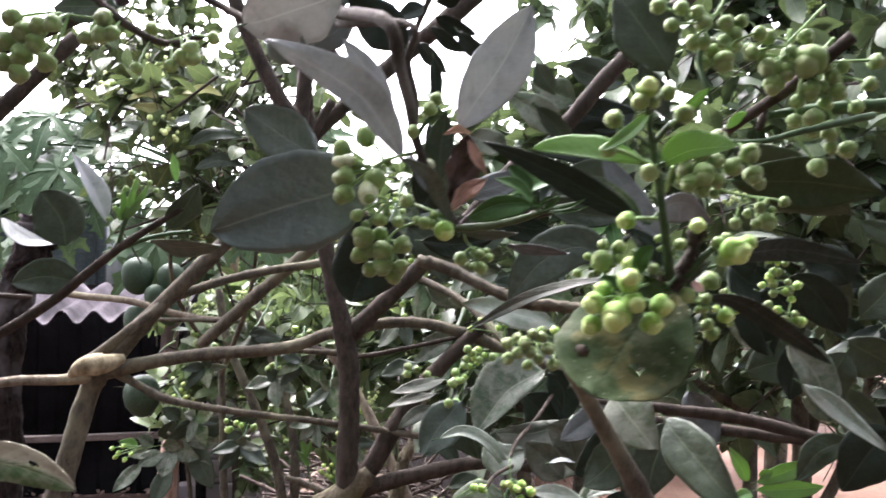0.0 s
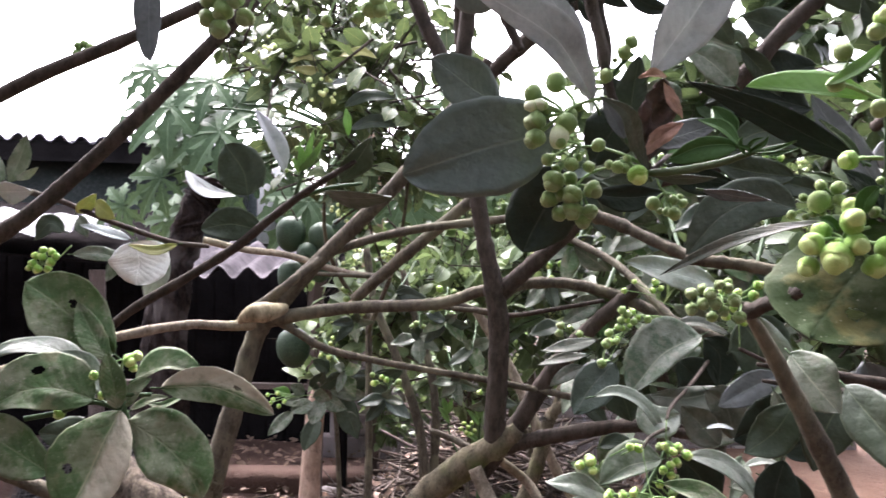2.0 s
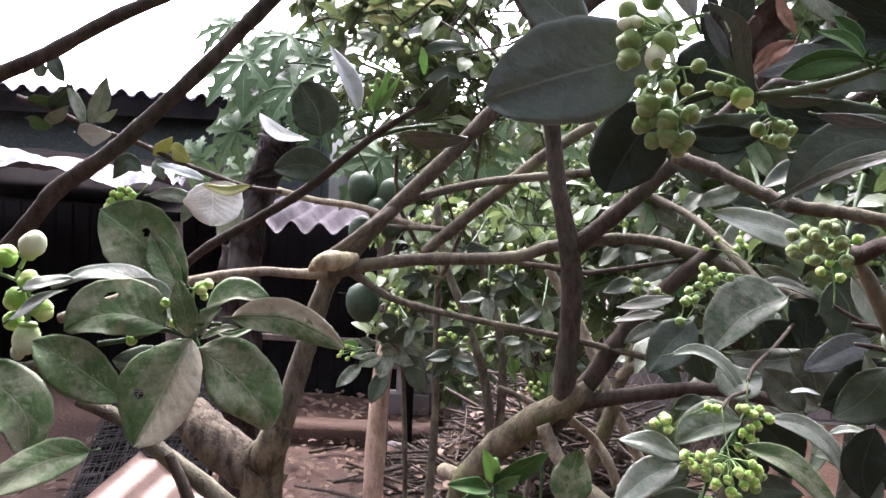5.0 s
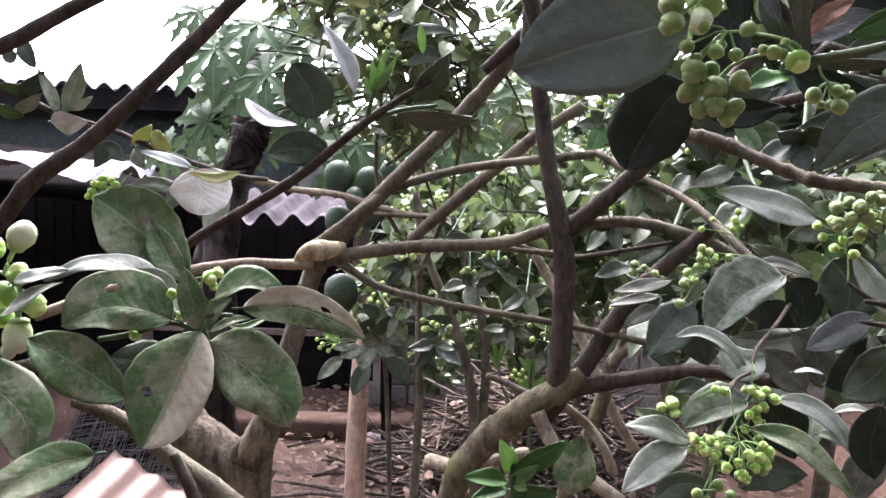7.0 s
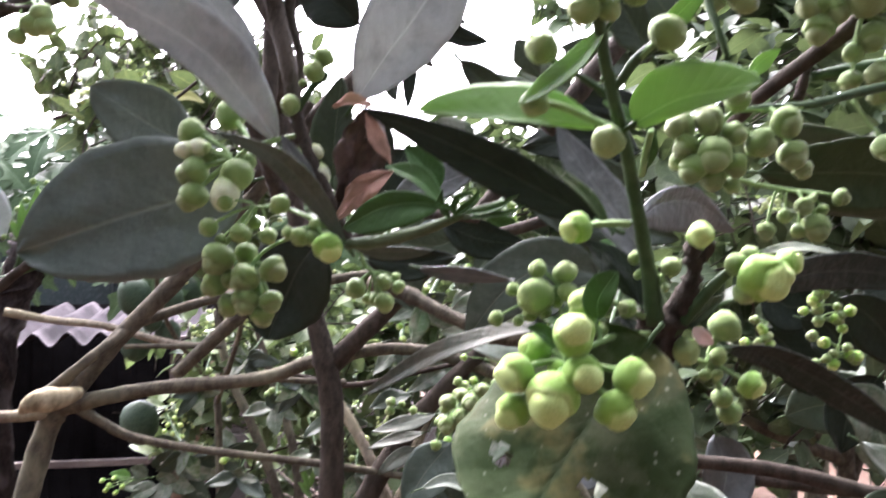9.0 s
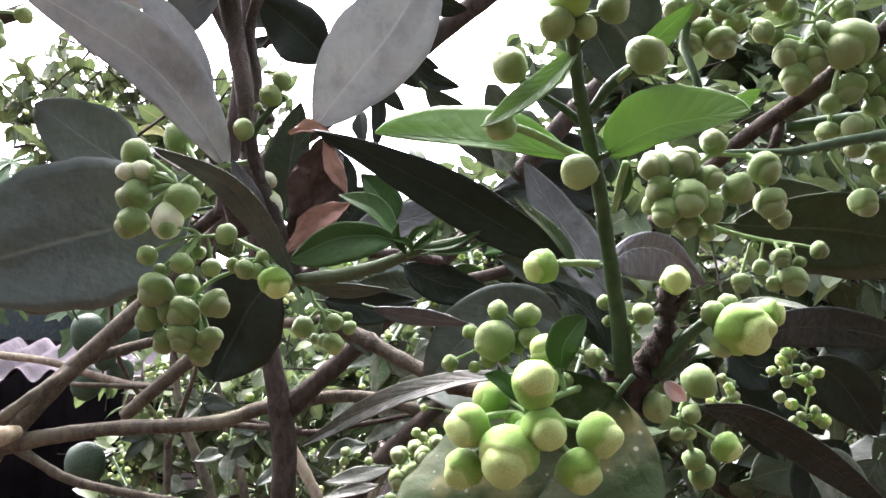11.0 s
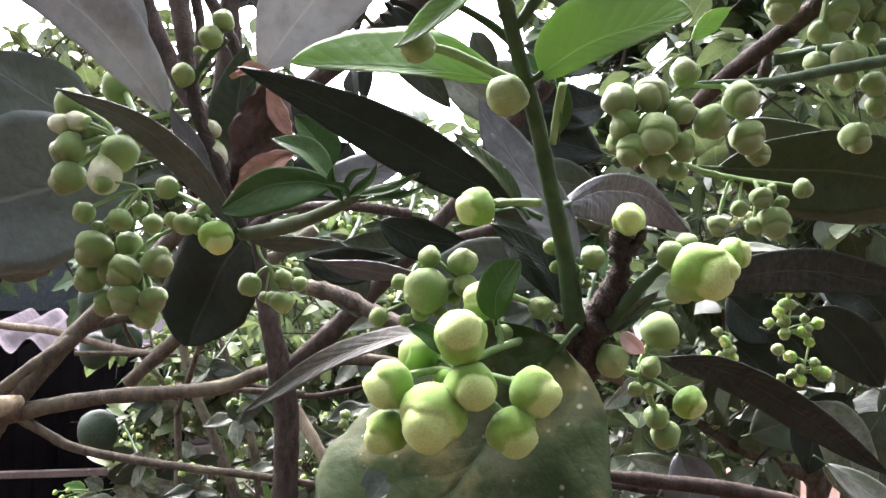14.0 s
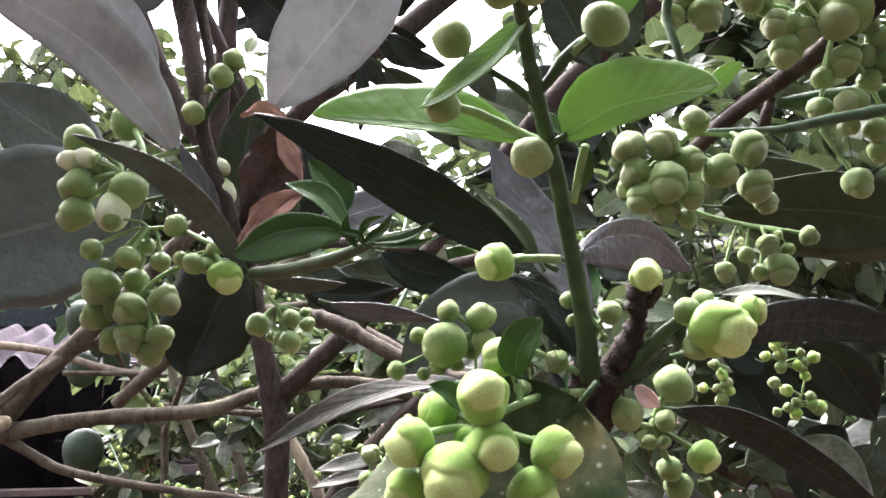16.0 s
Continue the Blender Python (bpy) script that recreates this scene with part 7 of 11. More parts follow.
limb(tree_b, [(0.1480, 0.5264, 2.0994, 0.0011), (0.1490, 0.5218, 2.1087, 0.0013), (0.1496, 0.5154, 2.1147, 0.0012)], STEM_LIGHT, name='shoot')
blade(tree_b, [(0.1427, 0.5123, 2.1165), (0.1546, 0.5009, 2.1221), (0.1651, 0.4888, 2.1227), (0.1746, 0.4749, 2.1218)], 0.0122, 0.0051, (-0.15, -0.97, -0.15), "young", fold=0.06, peak=0.36, blunt=0.62, wave=0.02, label='bright fresh green leaf')
blade(tree_b, [(0.1331, 0.5253, 2.1177), (0.1130, 0.5251, 2.1210), (0.0889, 0.5377, 2.1263), (0.0646, 0.5495, 2.1303)], 0.0026, 0.0136, (0.05, -0.92, 0.25), "young", fold=0.2, peak=0.5, blunt=0.62, label='bright fresh green leaf')
blade(tree_b, [(0.1307, 0.4964, 2.1459), (0.1205, 0.4981, 2.1347), (0.1100, 0.5026, 2.1273), (0.1015, 0.5089, 2.1234)], 0.0043, 0.0047, (-0.3, -0.9, 0.3), "young", fold=0.35, label='bright fresh green leaf')
blade(tree_b, [(0.1476, 0.5017, 2.1414), (0.1549, 0.4971, 2.1500), (0.1653, 0.4924, 2.1598)], 0.0033, 0.0043, (-0.2, -0.9, -0.3), "young", label='bright fresh green leaf')
blade(tree_b, [(0.2089, 0.5912, 2.1511), (0.2158, 0.5907, 2.1587), (0.2238, 0.5904, 2.1633)], 0.0032, 0.0046, (0, -0.9, -0.3), "young", fold=0.2)
blade(tree_b, [(0.1498, 0.5263, 2.1021), (0.1499, 0.5207, 2.1103), (0.1474, 0.5180, 2.1214)], 0.0011, 0.0029, (0.4, -0.9, 0), "fresh", fold=0.4)
blade(tree_b, [(0.1476, 0.5253, 2.1175), (0.1422, 0.5250, 2.1212), (0.1343, 0.5266, 2.1280)], 0.0018, 0.0037, (0.4, -0.8, 0.4), "fresh", fold=0.4)
blade(tree_b, [(0.1676, 0.5906, 2.1603), (0.1584, 0.5896, 2.1759), (0.1458, 0.5882, 2.1976)], 0.0110, 0.0087, (0.1, -0.95, -0.2), "dark", fold=0.2)
blade(tree_b, [(0.0796, 0.6595, 2.1800), (0.0991, 0.6706, 2.1629), (0.1167, 0.6818, 2.1449)], 0.0086, 0.0086, (-0.2, -0.9, 0.2), "dark", fold=0.2)
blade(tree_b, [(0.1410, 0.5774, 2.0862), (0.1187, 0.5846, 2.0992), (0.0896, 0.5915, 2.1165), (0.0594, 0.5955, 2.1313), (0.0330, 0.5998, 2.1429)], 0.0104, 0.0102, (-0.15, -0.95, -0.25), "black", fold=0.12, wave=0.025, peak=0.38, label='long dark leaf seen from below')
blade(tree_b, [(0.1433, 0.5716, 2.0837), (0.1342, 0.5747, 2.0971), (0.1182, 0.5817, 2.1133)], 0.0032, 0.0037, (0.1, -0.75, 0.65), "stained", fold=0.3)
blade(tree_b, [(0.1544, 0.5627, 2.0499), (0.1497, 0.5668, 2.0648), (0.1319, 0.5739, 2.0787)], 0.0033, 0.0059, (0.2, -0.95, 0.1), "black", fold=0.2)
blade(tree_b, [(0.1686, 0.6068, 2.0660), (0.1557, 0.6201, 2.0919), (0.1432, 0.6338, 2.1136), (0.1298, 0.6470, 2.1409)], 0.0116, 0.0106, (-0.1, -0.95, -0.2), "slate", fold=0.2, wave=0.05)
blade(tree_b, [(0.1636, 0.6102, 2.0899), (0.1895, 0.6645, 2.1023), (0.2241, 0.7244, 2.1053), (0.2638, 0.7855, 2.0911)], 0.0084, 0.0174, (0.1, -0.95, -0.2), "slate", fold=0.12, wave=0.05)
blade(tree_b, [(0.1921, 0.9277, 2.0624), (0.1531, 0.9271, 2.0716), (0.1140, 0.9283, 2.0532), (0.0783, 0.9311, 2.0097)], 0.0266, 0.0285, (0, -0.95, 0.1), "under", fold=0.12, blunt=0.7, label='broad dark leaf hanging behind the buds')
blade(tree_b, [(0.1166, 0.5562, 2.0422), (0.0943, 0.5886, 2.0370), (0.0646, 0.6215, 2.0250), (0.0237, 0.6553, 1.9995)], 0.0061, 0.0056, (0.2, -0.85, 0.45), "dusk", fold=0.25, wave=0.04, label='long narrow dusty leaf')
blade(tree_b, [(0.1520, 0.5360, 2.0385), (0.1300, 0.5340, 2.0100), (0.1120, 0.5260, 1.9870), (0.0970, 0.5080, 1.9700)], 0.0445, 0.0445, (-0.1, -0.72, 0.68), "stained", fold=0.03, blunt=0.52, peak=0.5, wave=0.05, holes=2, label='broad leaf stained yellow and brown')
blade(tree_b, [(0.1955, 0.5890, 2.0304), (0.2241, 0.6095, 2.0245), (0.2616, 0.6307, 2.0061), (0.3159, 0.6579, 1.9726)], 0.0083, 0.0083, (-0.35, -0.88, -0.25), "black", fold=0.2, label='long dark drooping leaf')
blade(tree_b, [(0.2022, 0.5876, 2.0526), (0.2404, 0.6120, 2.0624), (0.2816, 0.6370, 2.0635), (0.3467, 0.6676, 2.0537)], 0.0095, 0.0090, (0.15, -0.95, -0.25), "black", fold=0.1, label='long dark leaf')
blade(tree_b, [(0.1852, 0.5673, 2.0565), (0.1800, 0.5676, 2.0513), (0.1717, 0.5681, 2.0440)], 0.0029, 0.0025, (0.2, -0.9, 0.2), "under", fold=0.3)
blade(tree_b, [(0.1737, 0.5683, 2.0409), (0.1826, 0.5658, 2.0493), (0.1888, 0.5634, 2.0556)], 0.0029, 0.0027, (-0.2, -0.9, 0.1), "mid", fold=0.3)
blade(tree_b, [(0.1311, 0.5258, 2.0471), (0.1314, 0.5233, 2.0554), (0.1376, 0.5207, 2.0646)], 0.0061, 0.0053, (-0.25, -0.9, 0.2), "fresh", fold=0.3, blunt=0.62, peak=0.48)
blade(tree_b, [(0.1158, 0.5235, 2.0367), (0.1112, 0.5232, 2.0423), (0.1052, 0.5240, 2.0444)], 0.0028, 0.0032, (0.2, -0.9, 0.3), "fresh", fold=0.4)
blade(tree_b, [(0.1453, 0.5488, 2.0327), (0.1463, 0.5484, 2.0386), (0.1507, 0.5482, 2.0415)], 0.0023, 0.0031, (-0.1, -0.9, 0.2), "fresh", fold=0.3)
blade(tree_b, [(0.1353, 0.5760, 2.0766), (0.1424, 0.5667, 2.0658), (0.1534, 0.5646, 2.0514)], 0.0029, 0.0034, (0, -0.95, -0.2), "black", fold=0.3)
blade(tree_b, [(0.1453, 0.5599, 2.0476), (0.1481, 0.5534, 2.0401), (0.1433, 0.5488, 2.0327)], 0.0020, 0.0024, (-0.4, -0.8, 0.2), "black", fold=0.2)
blade(tree_b, [(0.1530, 0.5393, 2.0245), (0.1565, 0.5345, 2.0216), (0.1600, 0.5318, 2.0175)], 0.0015, 0.0017, (0.2, -0.8, 0.6), "black", fold=0.4, crumple=0.2)
cluster(tree_b, [(0.1563, 0.5564, 2.0394), (0.1425, 0.5433, 2.0400), (0.1326, 0.5334, 2.0381), (0.1236, 0.5267, 2.0344), (0.1187, 0.5230, 2.0296)],
        [(0.1205, 0.5111, 2.0427, 0.0076, "c"),
         (0.0996, 0.5191, 2.0279, 0.0075, "c"),
         (0.1236, 0.5110, 2.0284, 0.0072, "c"),
         (0.1412, 0.5151, 2.0269, 0.0070, "c"),
         (0.1122, 0.5126, 2.0196, 0.0098, "c"),
         (0.0993, 0.5220, 2.0146, 0.0063, "c"),
         (0.1354, 0.5139, 2.0155, 0.0075, "c"),
         (0.1087, 0.5306, 2.0363, 0.0062, "c"),
         (0.1270, 0.5355, 2.0523, 0.0062, "c"),
         (0.1162, 0.5251, 2.0280, 0.0046, "c")], 0.0019, label='heavy cluster of cream-tipped green citrus buds')
cluster(tree_b, [(0.1549, 0.5590, 2.0460), (0.1425, 0.5546, 2.0519), (0.1300, 0.5503, 2.0560), (0.1180, 0.5473, 2.0570)],
        [(0.1107, 0.5447, 2.0660, 0.0037, "g"),
         (0.1213, 0.5448, 2.0646, 0.0048, "g"),
         (0.1097, 0.5433, 2.0554, 0.0073, "g"),
         (0.1013, 0.5472, 2.0580, 0.0029, "g"),
         (0.1224, 0.5443, 2.0567, 0.0040, "g"),
         (0.0943, 0.5469, 2.0468, 0.0031, "g"),
         (0.1030, 0.5470, 2.0456, 0.0023, "g"),
         (0.1075, 0.5478, 2.0483, 0.0033, "g"),
         (0.1138, 0.5498, 2.0486, 0.0025, "g"),
         (0.1186, 0.5505, 2.0528, 0.0026, "g"),
         (0.1344, 0.5402, 2.0422, 0.0028, "g"),
         (0.1470, 0.5557, 2.0498, 0.0040, "m"),
         (0.1204, 0.5531, 2.0440, 0.0024, "g")], 0.0015)
cluster(tree_b, [(0.1581, 0.5576, 2.0517), (0.1599, 0.5562, 2.0578), (0.1614, 0.5539, 2.0618)],
        [(0.1641, 0.5506, 2.0664, 0.0040, "g"),
         (0.1514, 0.5584, 2.0703, 0.0028, "g"),
         (0.1526, 0.5588, 2.0634, 0.0022, "g"),
         (0.1605, 0.5559, 2.0622, 0.0016, "g"),
         (0.1631, 0.5572, 2.0578, 0.0016, "g")], 0.0013)
cluster(tree_b, [(0.1763, 0.5539, 2.0774), (0.1764, 0.5528, 2.0786)],
        [(0.1759, 0.5508, 2.0789, 0.0054, "c")], 0.002)
cluster(tree_b, [(0.1870, 0.5508, 2.0642), (0.1911, 0.5488, 2.0638), (0.1963, 0.5478, 2.0629)],
        [(0.1976, 0.5429, 2.0614, 0.0096, "c"),
         (0.1888, 0.5486, 2.0672, 0.0047, "g"),
         (0.1942, 0.5493, 2.0709, 0.0035, "g"),
         (0.2088, 0.5476, 2.0672, 0.0055, "c"),
         (0.1914, 0.5473, 2.0557, 0.0045, "g"),
         (0.2024, 0.5409, 2.0623, 0.0057, "c")], 0.0024)
cluster(tree_b, [(0.1675, 0.5689, 2.0325), (0.1774, 0.5712, 2.0277), (0.1850, 0.5723, 2.0255)],
        [(0.1915, 0.5723, 2.0416, 0.0070, "g"),
         (0.1726, 0.5629, 2.0316, 0.0057, "g"),
         (0.1869, 0.5671, 2.0292, 0.0039, "g"),
         (0.1993, 0.5648, 2.0171, 0.0057, "c"),
         (0.1817, 0.5696, 2.0213, 0.0027, "g"),
         (0.1869, 0.5696, 2.0213, 0.0025, "g"),
         (0.1918, 0.5804, 2.0099, 0.0047, "g"),
         (0.1955, 0.5828, 2.0035, 0.0052, "g")], 0.0018)
blade(tree_b, [(0.1761, 0.5653, 2.0411), (0.1790, 0.5635, 2.0384), (0.1838, 0.5637, 2.0343)], 0.0031, 0.0033, (-0.3, -0.85, -0.3), "petal", fold=0.5)
cluster(tree_b, [(0.1461, 0.5395, 2.0829), (0.1387, 0.5405, 2.0833), (0.1320, 0.5405, 2.0829)],
        [(0.1254, 0.5396, 2.0815, 0.0061, "c")], 0.0019, lean=0.1)
cluster(tree_b, [(0.1376, 0.5195, 2.1133), (0.1356, 0.5136, 2.1115)],
        [(0.1331, 0.5097, 2.1099, 0.0060, "g")], 0.0018)
cluster(tree_b, [(0.1182, 0.5100, 2.1366), (0.1147, 0.5088, 2.1394)],
        [(0.1105, 0.5066, 2.1427, 0.0058, "g"),
         (0.1079, 0.5108, 2.1242, 0.0052, "g")], 0.0018, lean=-0.2)
cluster(tree_b, [(0.1434, 0.5019, 2.1376), (0.1472, 0.4997, 2.1406)],
        [(0.1520, 0.4974, 2.1449, 0.0066, "g")], 0.0018, lean=-0.2)
cluster(tree_b, [(0.1281, 0.4941, 2.1505), (0.1263, 0.4908, 2.1542)],
        [(0.1229, 0.4890, 2.1507, 0.0057, "g"),
         (0.1314, 0.4901, 2.1502, 0.0038, "g"),
         (0.1266, 0.4866, 2.1581, 0.0063, "c"),
         (0.1395, 0.4887, 2.1558, 0.0048, "g")], 0.0022, lean=-0.4)

# bud clusters behind, to the side
limb(tree_b, [(0.2604, 0.9020, 2.1491, 0.0058), (0.2733, 0.8405, 2.1694, 0.0052), (0.2876, 0.7892, 2.1880, 0.0052), (0.3095, 0.7530, 2.2056, 0.0055), (0.3290, 0.7319, 2.2214, 0.0056), (0.3590, 0.7049, 2.2506, 0.0056)], BARK_DARK)
limb(tree_b, [(0.3064, 0.7589, 2.1907, 0.0031), (0.3360, 0.7587, 2.1949, 0.0052), (0.3700, 0.7585, 2.1977, 0.0059), (0.4229, 0.7582, 2.2011, 0.0063)], STEM_GREEN, name='shoot')
limb(tree_b, [(0.2201, 0.6485, 2.1478, 0.0016), (0.2408, 0.6534, 2.1499, 0.0019), (0.2660, 0.6612, 2.1528, 0.0022), (0.2954, 0.6757, 2.1613, 0.0026), (0.3295, 0.6901, 2.1701, 0.0030), (0.3778, 0.7094, 2.1819, 0.0034)], STEM_GREEN, name='shoot')
limb(tree_b, [(0.2131, 0.6633, 2.1217, 0.0011), (0.2298, 0.6638, 2.1128, 0.0014), (0.2512, 0.6691, 2.1089, 0.0011), (0.2731, 0.6742, 2.1066, 0.0011)], STEM_LIGHT, name='shoot')
limb(tree_b, [(0.2367, 0.7245, 2.2588, 0.0026), (0.2318, 0.7262, 2.2327, 0.0026), (0.2353, 0.7176, 2.2100, 0.0022), (0.2407, 0.7187, 2.1941, 0.0019)], STEM_GREEN, name='shoot')
limb(tree_b, [(0.3057, 0.7797, 2.1802, 0.0036), (0.3101, 0.7787, 2.1947, 0.0033), (0.3122, 0.7781, 2.2037, 0.0018)], BARK_DARK, nodes=0.4)
cluster(tree_b, [(0.2597, 0.6583, 2.1510), (0.2404, 0.6525, 2.1486), (0.2212, 0.6476, 2.1470), (0.2105, 0.6422, 2.1368)],
        [(0.1897, 0.6362, 2.1380, 0.0078, "m"),
         (0.2043, 0.6360, 2.1401, 0.0078, "m"),
         (0.2216, 0.6451, 2.1535, 0.0067, "m"),
         (0.2454, 0.6401, 2.1393, 0.0081, "m"),
         (0.2169, 0.6345, 2.1327, 0.0062, "m"),
         (0.2304, 0.6348, 2.1280, 0.0078, "m"),
         (0.1926, 0.6348, 2.1273, 0.0065, "m"),
         (0.2051, 0.6292, 2.1219, 0.0087, "m"),
         (0.1957, 0.6336, 2.1159, 0.0072, "m"),
         (0.2168, 0.6335, 2.1172, 0.0062, "m"),
         (0.2160, 0.6381, 2.1076, 0.0044, "g"),
         (0.2064, 0.6379, 2.1105, 0.0065, "m"),
         (0.2470, 0.6392, 2.1222, 0.0078, "m"),
         (0.2533, 0.6436, 2.1154, 0.0053, "m"),
         (0.1904, 0.6433, 2.1204, 0.0050, "g")], 0.0019)
cluster(tree_b, [(0.2215, 0.6637, 2.1156), (0.2389, 0.6660, 2.1108), (0.2550, 0.6682, 2.1077), (0.2713, 0.6703, 2.1056)],
        [(0.2818, 0.6644, 2.1031, 0.0047, "m"),
         (0.2421, 0.6656, 2.0856, 0.0050, "m"),
         (0.2615, 0.6628, 2.0982, 0.0053, "m"),
         (0.2529, 0.6670, 2.0941, 0.0039, "g"),
         (0.2598, 0.6676, 2.0857, 0.0042, "g"),
         (0.2679, 0.6635, 2.0869, 0.0075, "m"),
         (0.2718, 0.6649, 2.0967, 0.0033, "g"),
         (0.2681, 0.6674, 2.1034, 0.0025, "g"),
         (0.2638, 0.6653, 2.0898, 0.0033, "g"),
         (0.2508, 0.6683, 2.1049, 0.0017, "g")], 0.0013)
cluster(tree_b, [(0.3181, 0.7283, 2.1687), (0.3272, 0.7291, 2.1557), (0.3334, 0.7277, 2.1466)],
        [(0.3369, 0.7262, 2.1388, 0.0084, "m")], 0.0015)
cluster(tree_b, [(0.3511, 0.7295, 2.1806), (0.3419, 0.7278, 2.1768)],
        [(0.3313, 0.7214, 2.1818, 0.0090, "m"),
         (0.3331, 0.7281, 2.1710, 0.0062, "m"),
         (0.3476, 0.7263, 2.1683, 0.0068, "m"),
         (0.3506, 0.7290, 2.1573, 0.0062, "m")], 0.0018)
cluster(tree_b, [(0.2733, 0.7437, 2.2705), (0.2580, 0.7395, 2.2583), (0.2480, 0.7352, 2.2480)],
        [(0.2550, 0.7301, 2.2335, 0.0099, "m"),
         (0.2371, 0.7322, 2.2326, 0.0070, "m"),
         (0.2450, 0.7355, 2.2430, 0.0080, "m"),
         (0.2329, 0.7352, 2.2480, 0.0053, "g"),
         (0.2670, 0.7370, 2.2504, 0.0074, "m"),
         (0.2804, 0.7372, 2.2471, 0.0060, "g")], 0.0018)
cluster(tree_b, [(0.3210, 0.7439, 2.2671), (0.3136, 0.7402, 2.2482), (0.3079, 0.7379, 2.2370)],
        [(0.2955, 0.7305, 2.2276, 0.0092, "m"),
         (0.3098, 0.7287, 2.2236, 0.0085, "m"),
         (0.3005, 0.7314, 2.2131, 0.0096, "m"),
         (0.2897, 0.7356, 2.2413, 0.0060, "g"),
         (0.3214, 0.7356, 2.2413, 0.0053, "g")], 0.0018)
cluster(tree_b, [(0.3565, 0.7346, 2.2563), (0.3444, 0.7314, 2.2448), (0.3361, 0.7300, 2.2342)],
        [(0.3288, 0.7221, 2.2326, 0.0146, "m"),
         (0.3305, 0.7258, 2.2067, 0.0091, "m"),
         (0.3445, 0.7263, 2.2301, 0.0065, "m"),
         (0.3511, 0.7270, 2.2197, 0.0072, "m"),
         (0.3560, 0.7278, 2.2067, 0.0078, "m")], 0.002)
cluster(tree_b, [(0.2621, 0.7206, 2.3017), (0.2438, 0.7110, 2.2736), (0.2307, 0.7013, 2.2510), (0.2550, 0.7016, 2.2365)],
        [(0.1913, 0.7083, 2.2767, 0.0069, "g"),
         (0.2109, 0.7084, 2.2753, 0.0069, "g"),
         (0.2242, 0.7085, 2.2718, 0.0064, "g"),
         (0.2306, 0.7086, 2.2620, 0.0074, "m"),
         (0.2503, 0.7087, 2.2620, 0.0074, "m"),
         (0.2636, 0.7087, 2.2640, 0.0064, "g"),
         (0.2208, 0.7089, 2.2457, 0.0069, "g"),
         (0.2306, 0.7089, 2.2453, 0.0064, "m"),
         (0.2577, 0.7089, 2.2522, 0.0074, "m"),
         (0.2798, 0.7089, 2.2532, 0.0069, "g"),
         (0.2026, 0.7086, 2.2605, 0.0064, "g"),
         (0.2479, 0.7089, 2.2458, 0.0064, "g")], 0.0018)
cluster(tree_b, [(0.3516, 0.7411, 2.2881), (0.3266, 0.7314, 2.2646), (0.3072, 0.7217, 2.2417), (0.3273, 0.7221, 2.2167)],
        [(0.2800, 0.7291, 2.2411, 0.0071, "m"),
         (0.2937, 0.7289, 2.2558, 0.0076, "m"),
         (0.3144, 0.7292, 2.2411, 0.0076, "m"),
         (0.3291, 0.7290, 2.2558, 0.0071, "m"),
         (0.3473, 0.7293, 2.2411, 0.0071, "m"),
         (0.3620, 0.7295, 2.2295, 0.0066, "g"),
         (0.3433, 0.7297, 2.2108, 0.0071, "m"),
         (0.3468, 0.7300, 2.1971, 0.0066, "m"),
         (0.3205, 0.7299, 2.1981, 0.0066, "g"),
         (0.3185, 0.7302, 2.1804, 0.0071, "m"),
         (0.3661, 0.7307, 2.1552, 0.0081, "m"),
         (0.3923, 0.7295, 2.2336, 0.0076, "m"),
         (0.3863, 0.7298, 2.2134, 0.0071, "m"),
         (0.3013, 0.7294, 2.2285, 0.0071, "g"),
         (0.3357, 0.7294, 2.2295, 0.0076, "m"),
         (0.3742, 0.7301, 2.1931, 0.0066, "g")], 0.0018)
blade(tree_b, [(0.4705, 1.1068, 1.9413), (0.5065, 1.1075, 1.9031), (0.5264, 1.1086, 1.8396)], 0.0321, 0.0291, (0, -0.9, 0.3), "mid", fold=0.15, wave=0.06)
blade(tree_b, [(0.4443, 1.0073, 1.9043), (0.4909, 1.0080, 1.8709), (0.5535, 1.0089, 1.8209)], 0.0139, 0.0167, (0, -0.8, 0.5), "silver", fold=0.2, wave=0.08)
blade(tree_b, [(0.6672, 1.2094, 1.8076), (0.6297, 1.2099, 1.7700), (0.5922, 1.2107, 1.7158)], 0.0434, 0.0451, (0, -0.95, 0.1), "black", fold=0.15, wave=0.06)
blade(tree_b, [(0.6500, 1.3100, 1.7689), (0.6048, 1.3102, 1.7508), (0.5687, 1.3108, 1.7056)], 0.0235, 0.0253, (0, -0.9, 0.2), "dark", fold=0.15, wave=0.06)
blade(tree_b, [(0.2945, 0.8226, 2.1366), (0.3417, 0.8326, 2.1371), (0.3943, 0.8426, 2.1360), (0.4714, 0.8632, 2.1272)], 0.0297, 0.0289, (0.2, -0.85, -0.45), "olive", fold=0.12, wave=0.06, label='broad dark leaf with a nibbled rim')
blade(tree_b, [(0.4840, 1.1298, 2.0348), (0.5198, 1.1313, 2.0110), (0.5671, 1.1451, 1.9530)], 0.0276, 0.0300, (-0.2, -0.9, -0.2), "black", fold=0.15)
blade(tree_b, [(0.2558, 0.7163, 2.0757), (0.2849, 0.7262, 2.0785), (0.3151, 0.7365, 2.0736)], 0.0045, 0.0051, (0, -0.6, 0.8), "mid", fold=0.2)
blade(tree_b, [(0.4581, 1.1714, 2.0116), (0.4894, 1.1722, 1.9991), (0.5207, 1.1754, 1.9491)], 0.0275, 0.0288, (0.1, -0.9, -0.3), "black", fold=0.15)

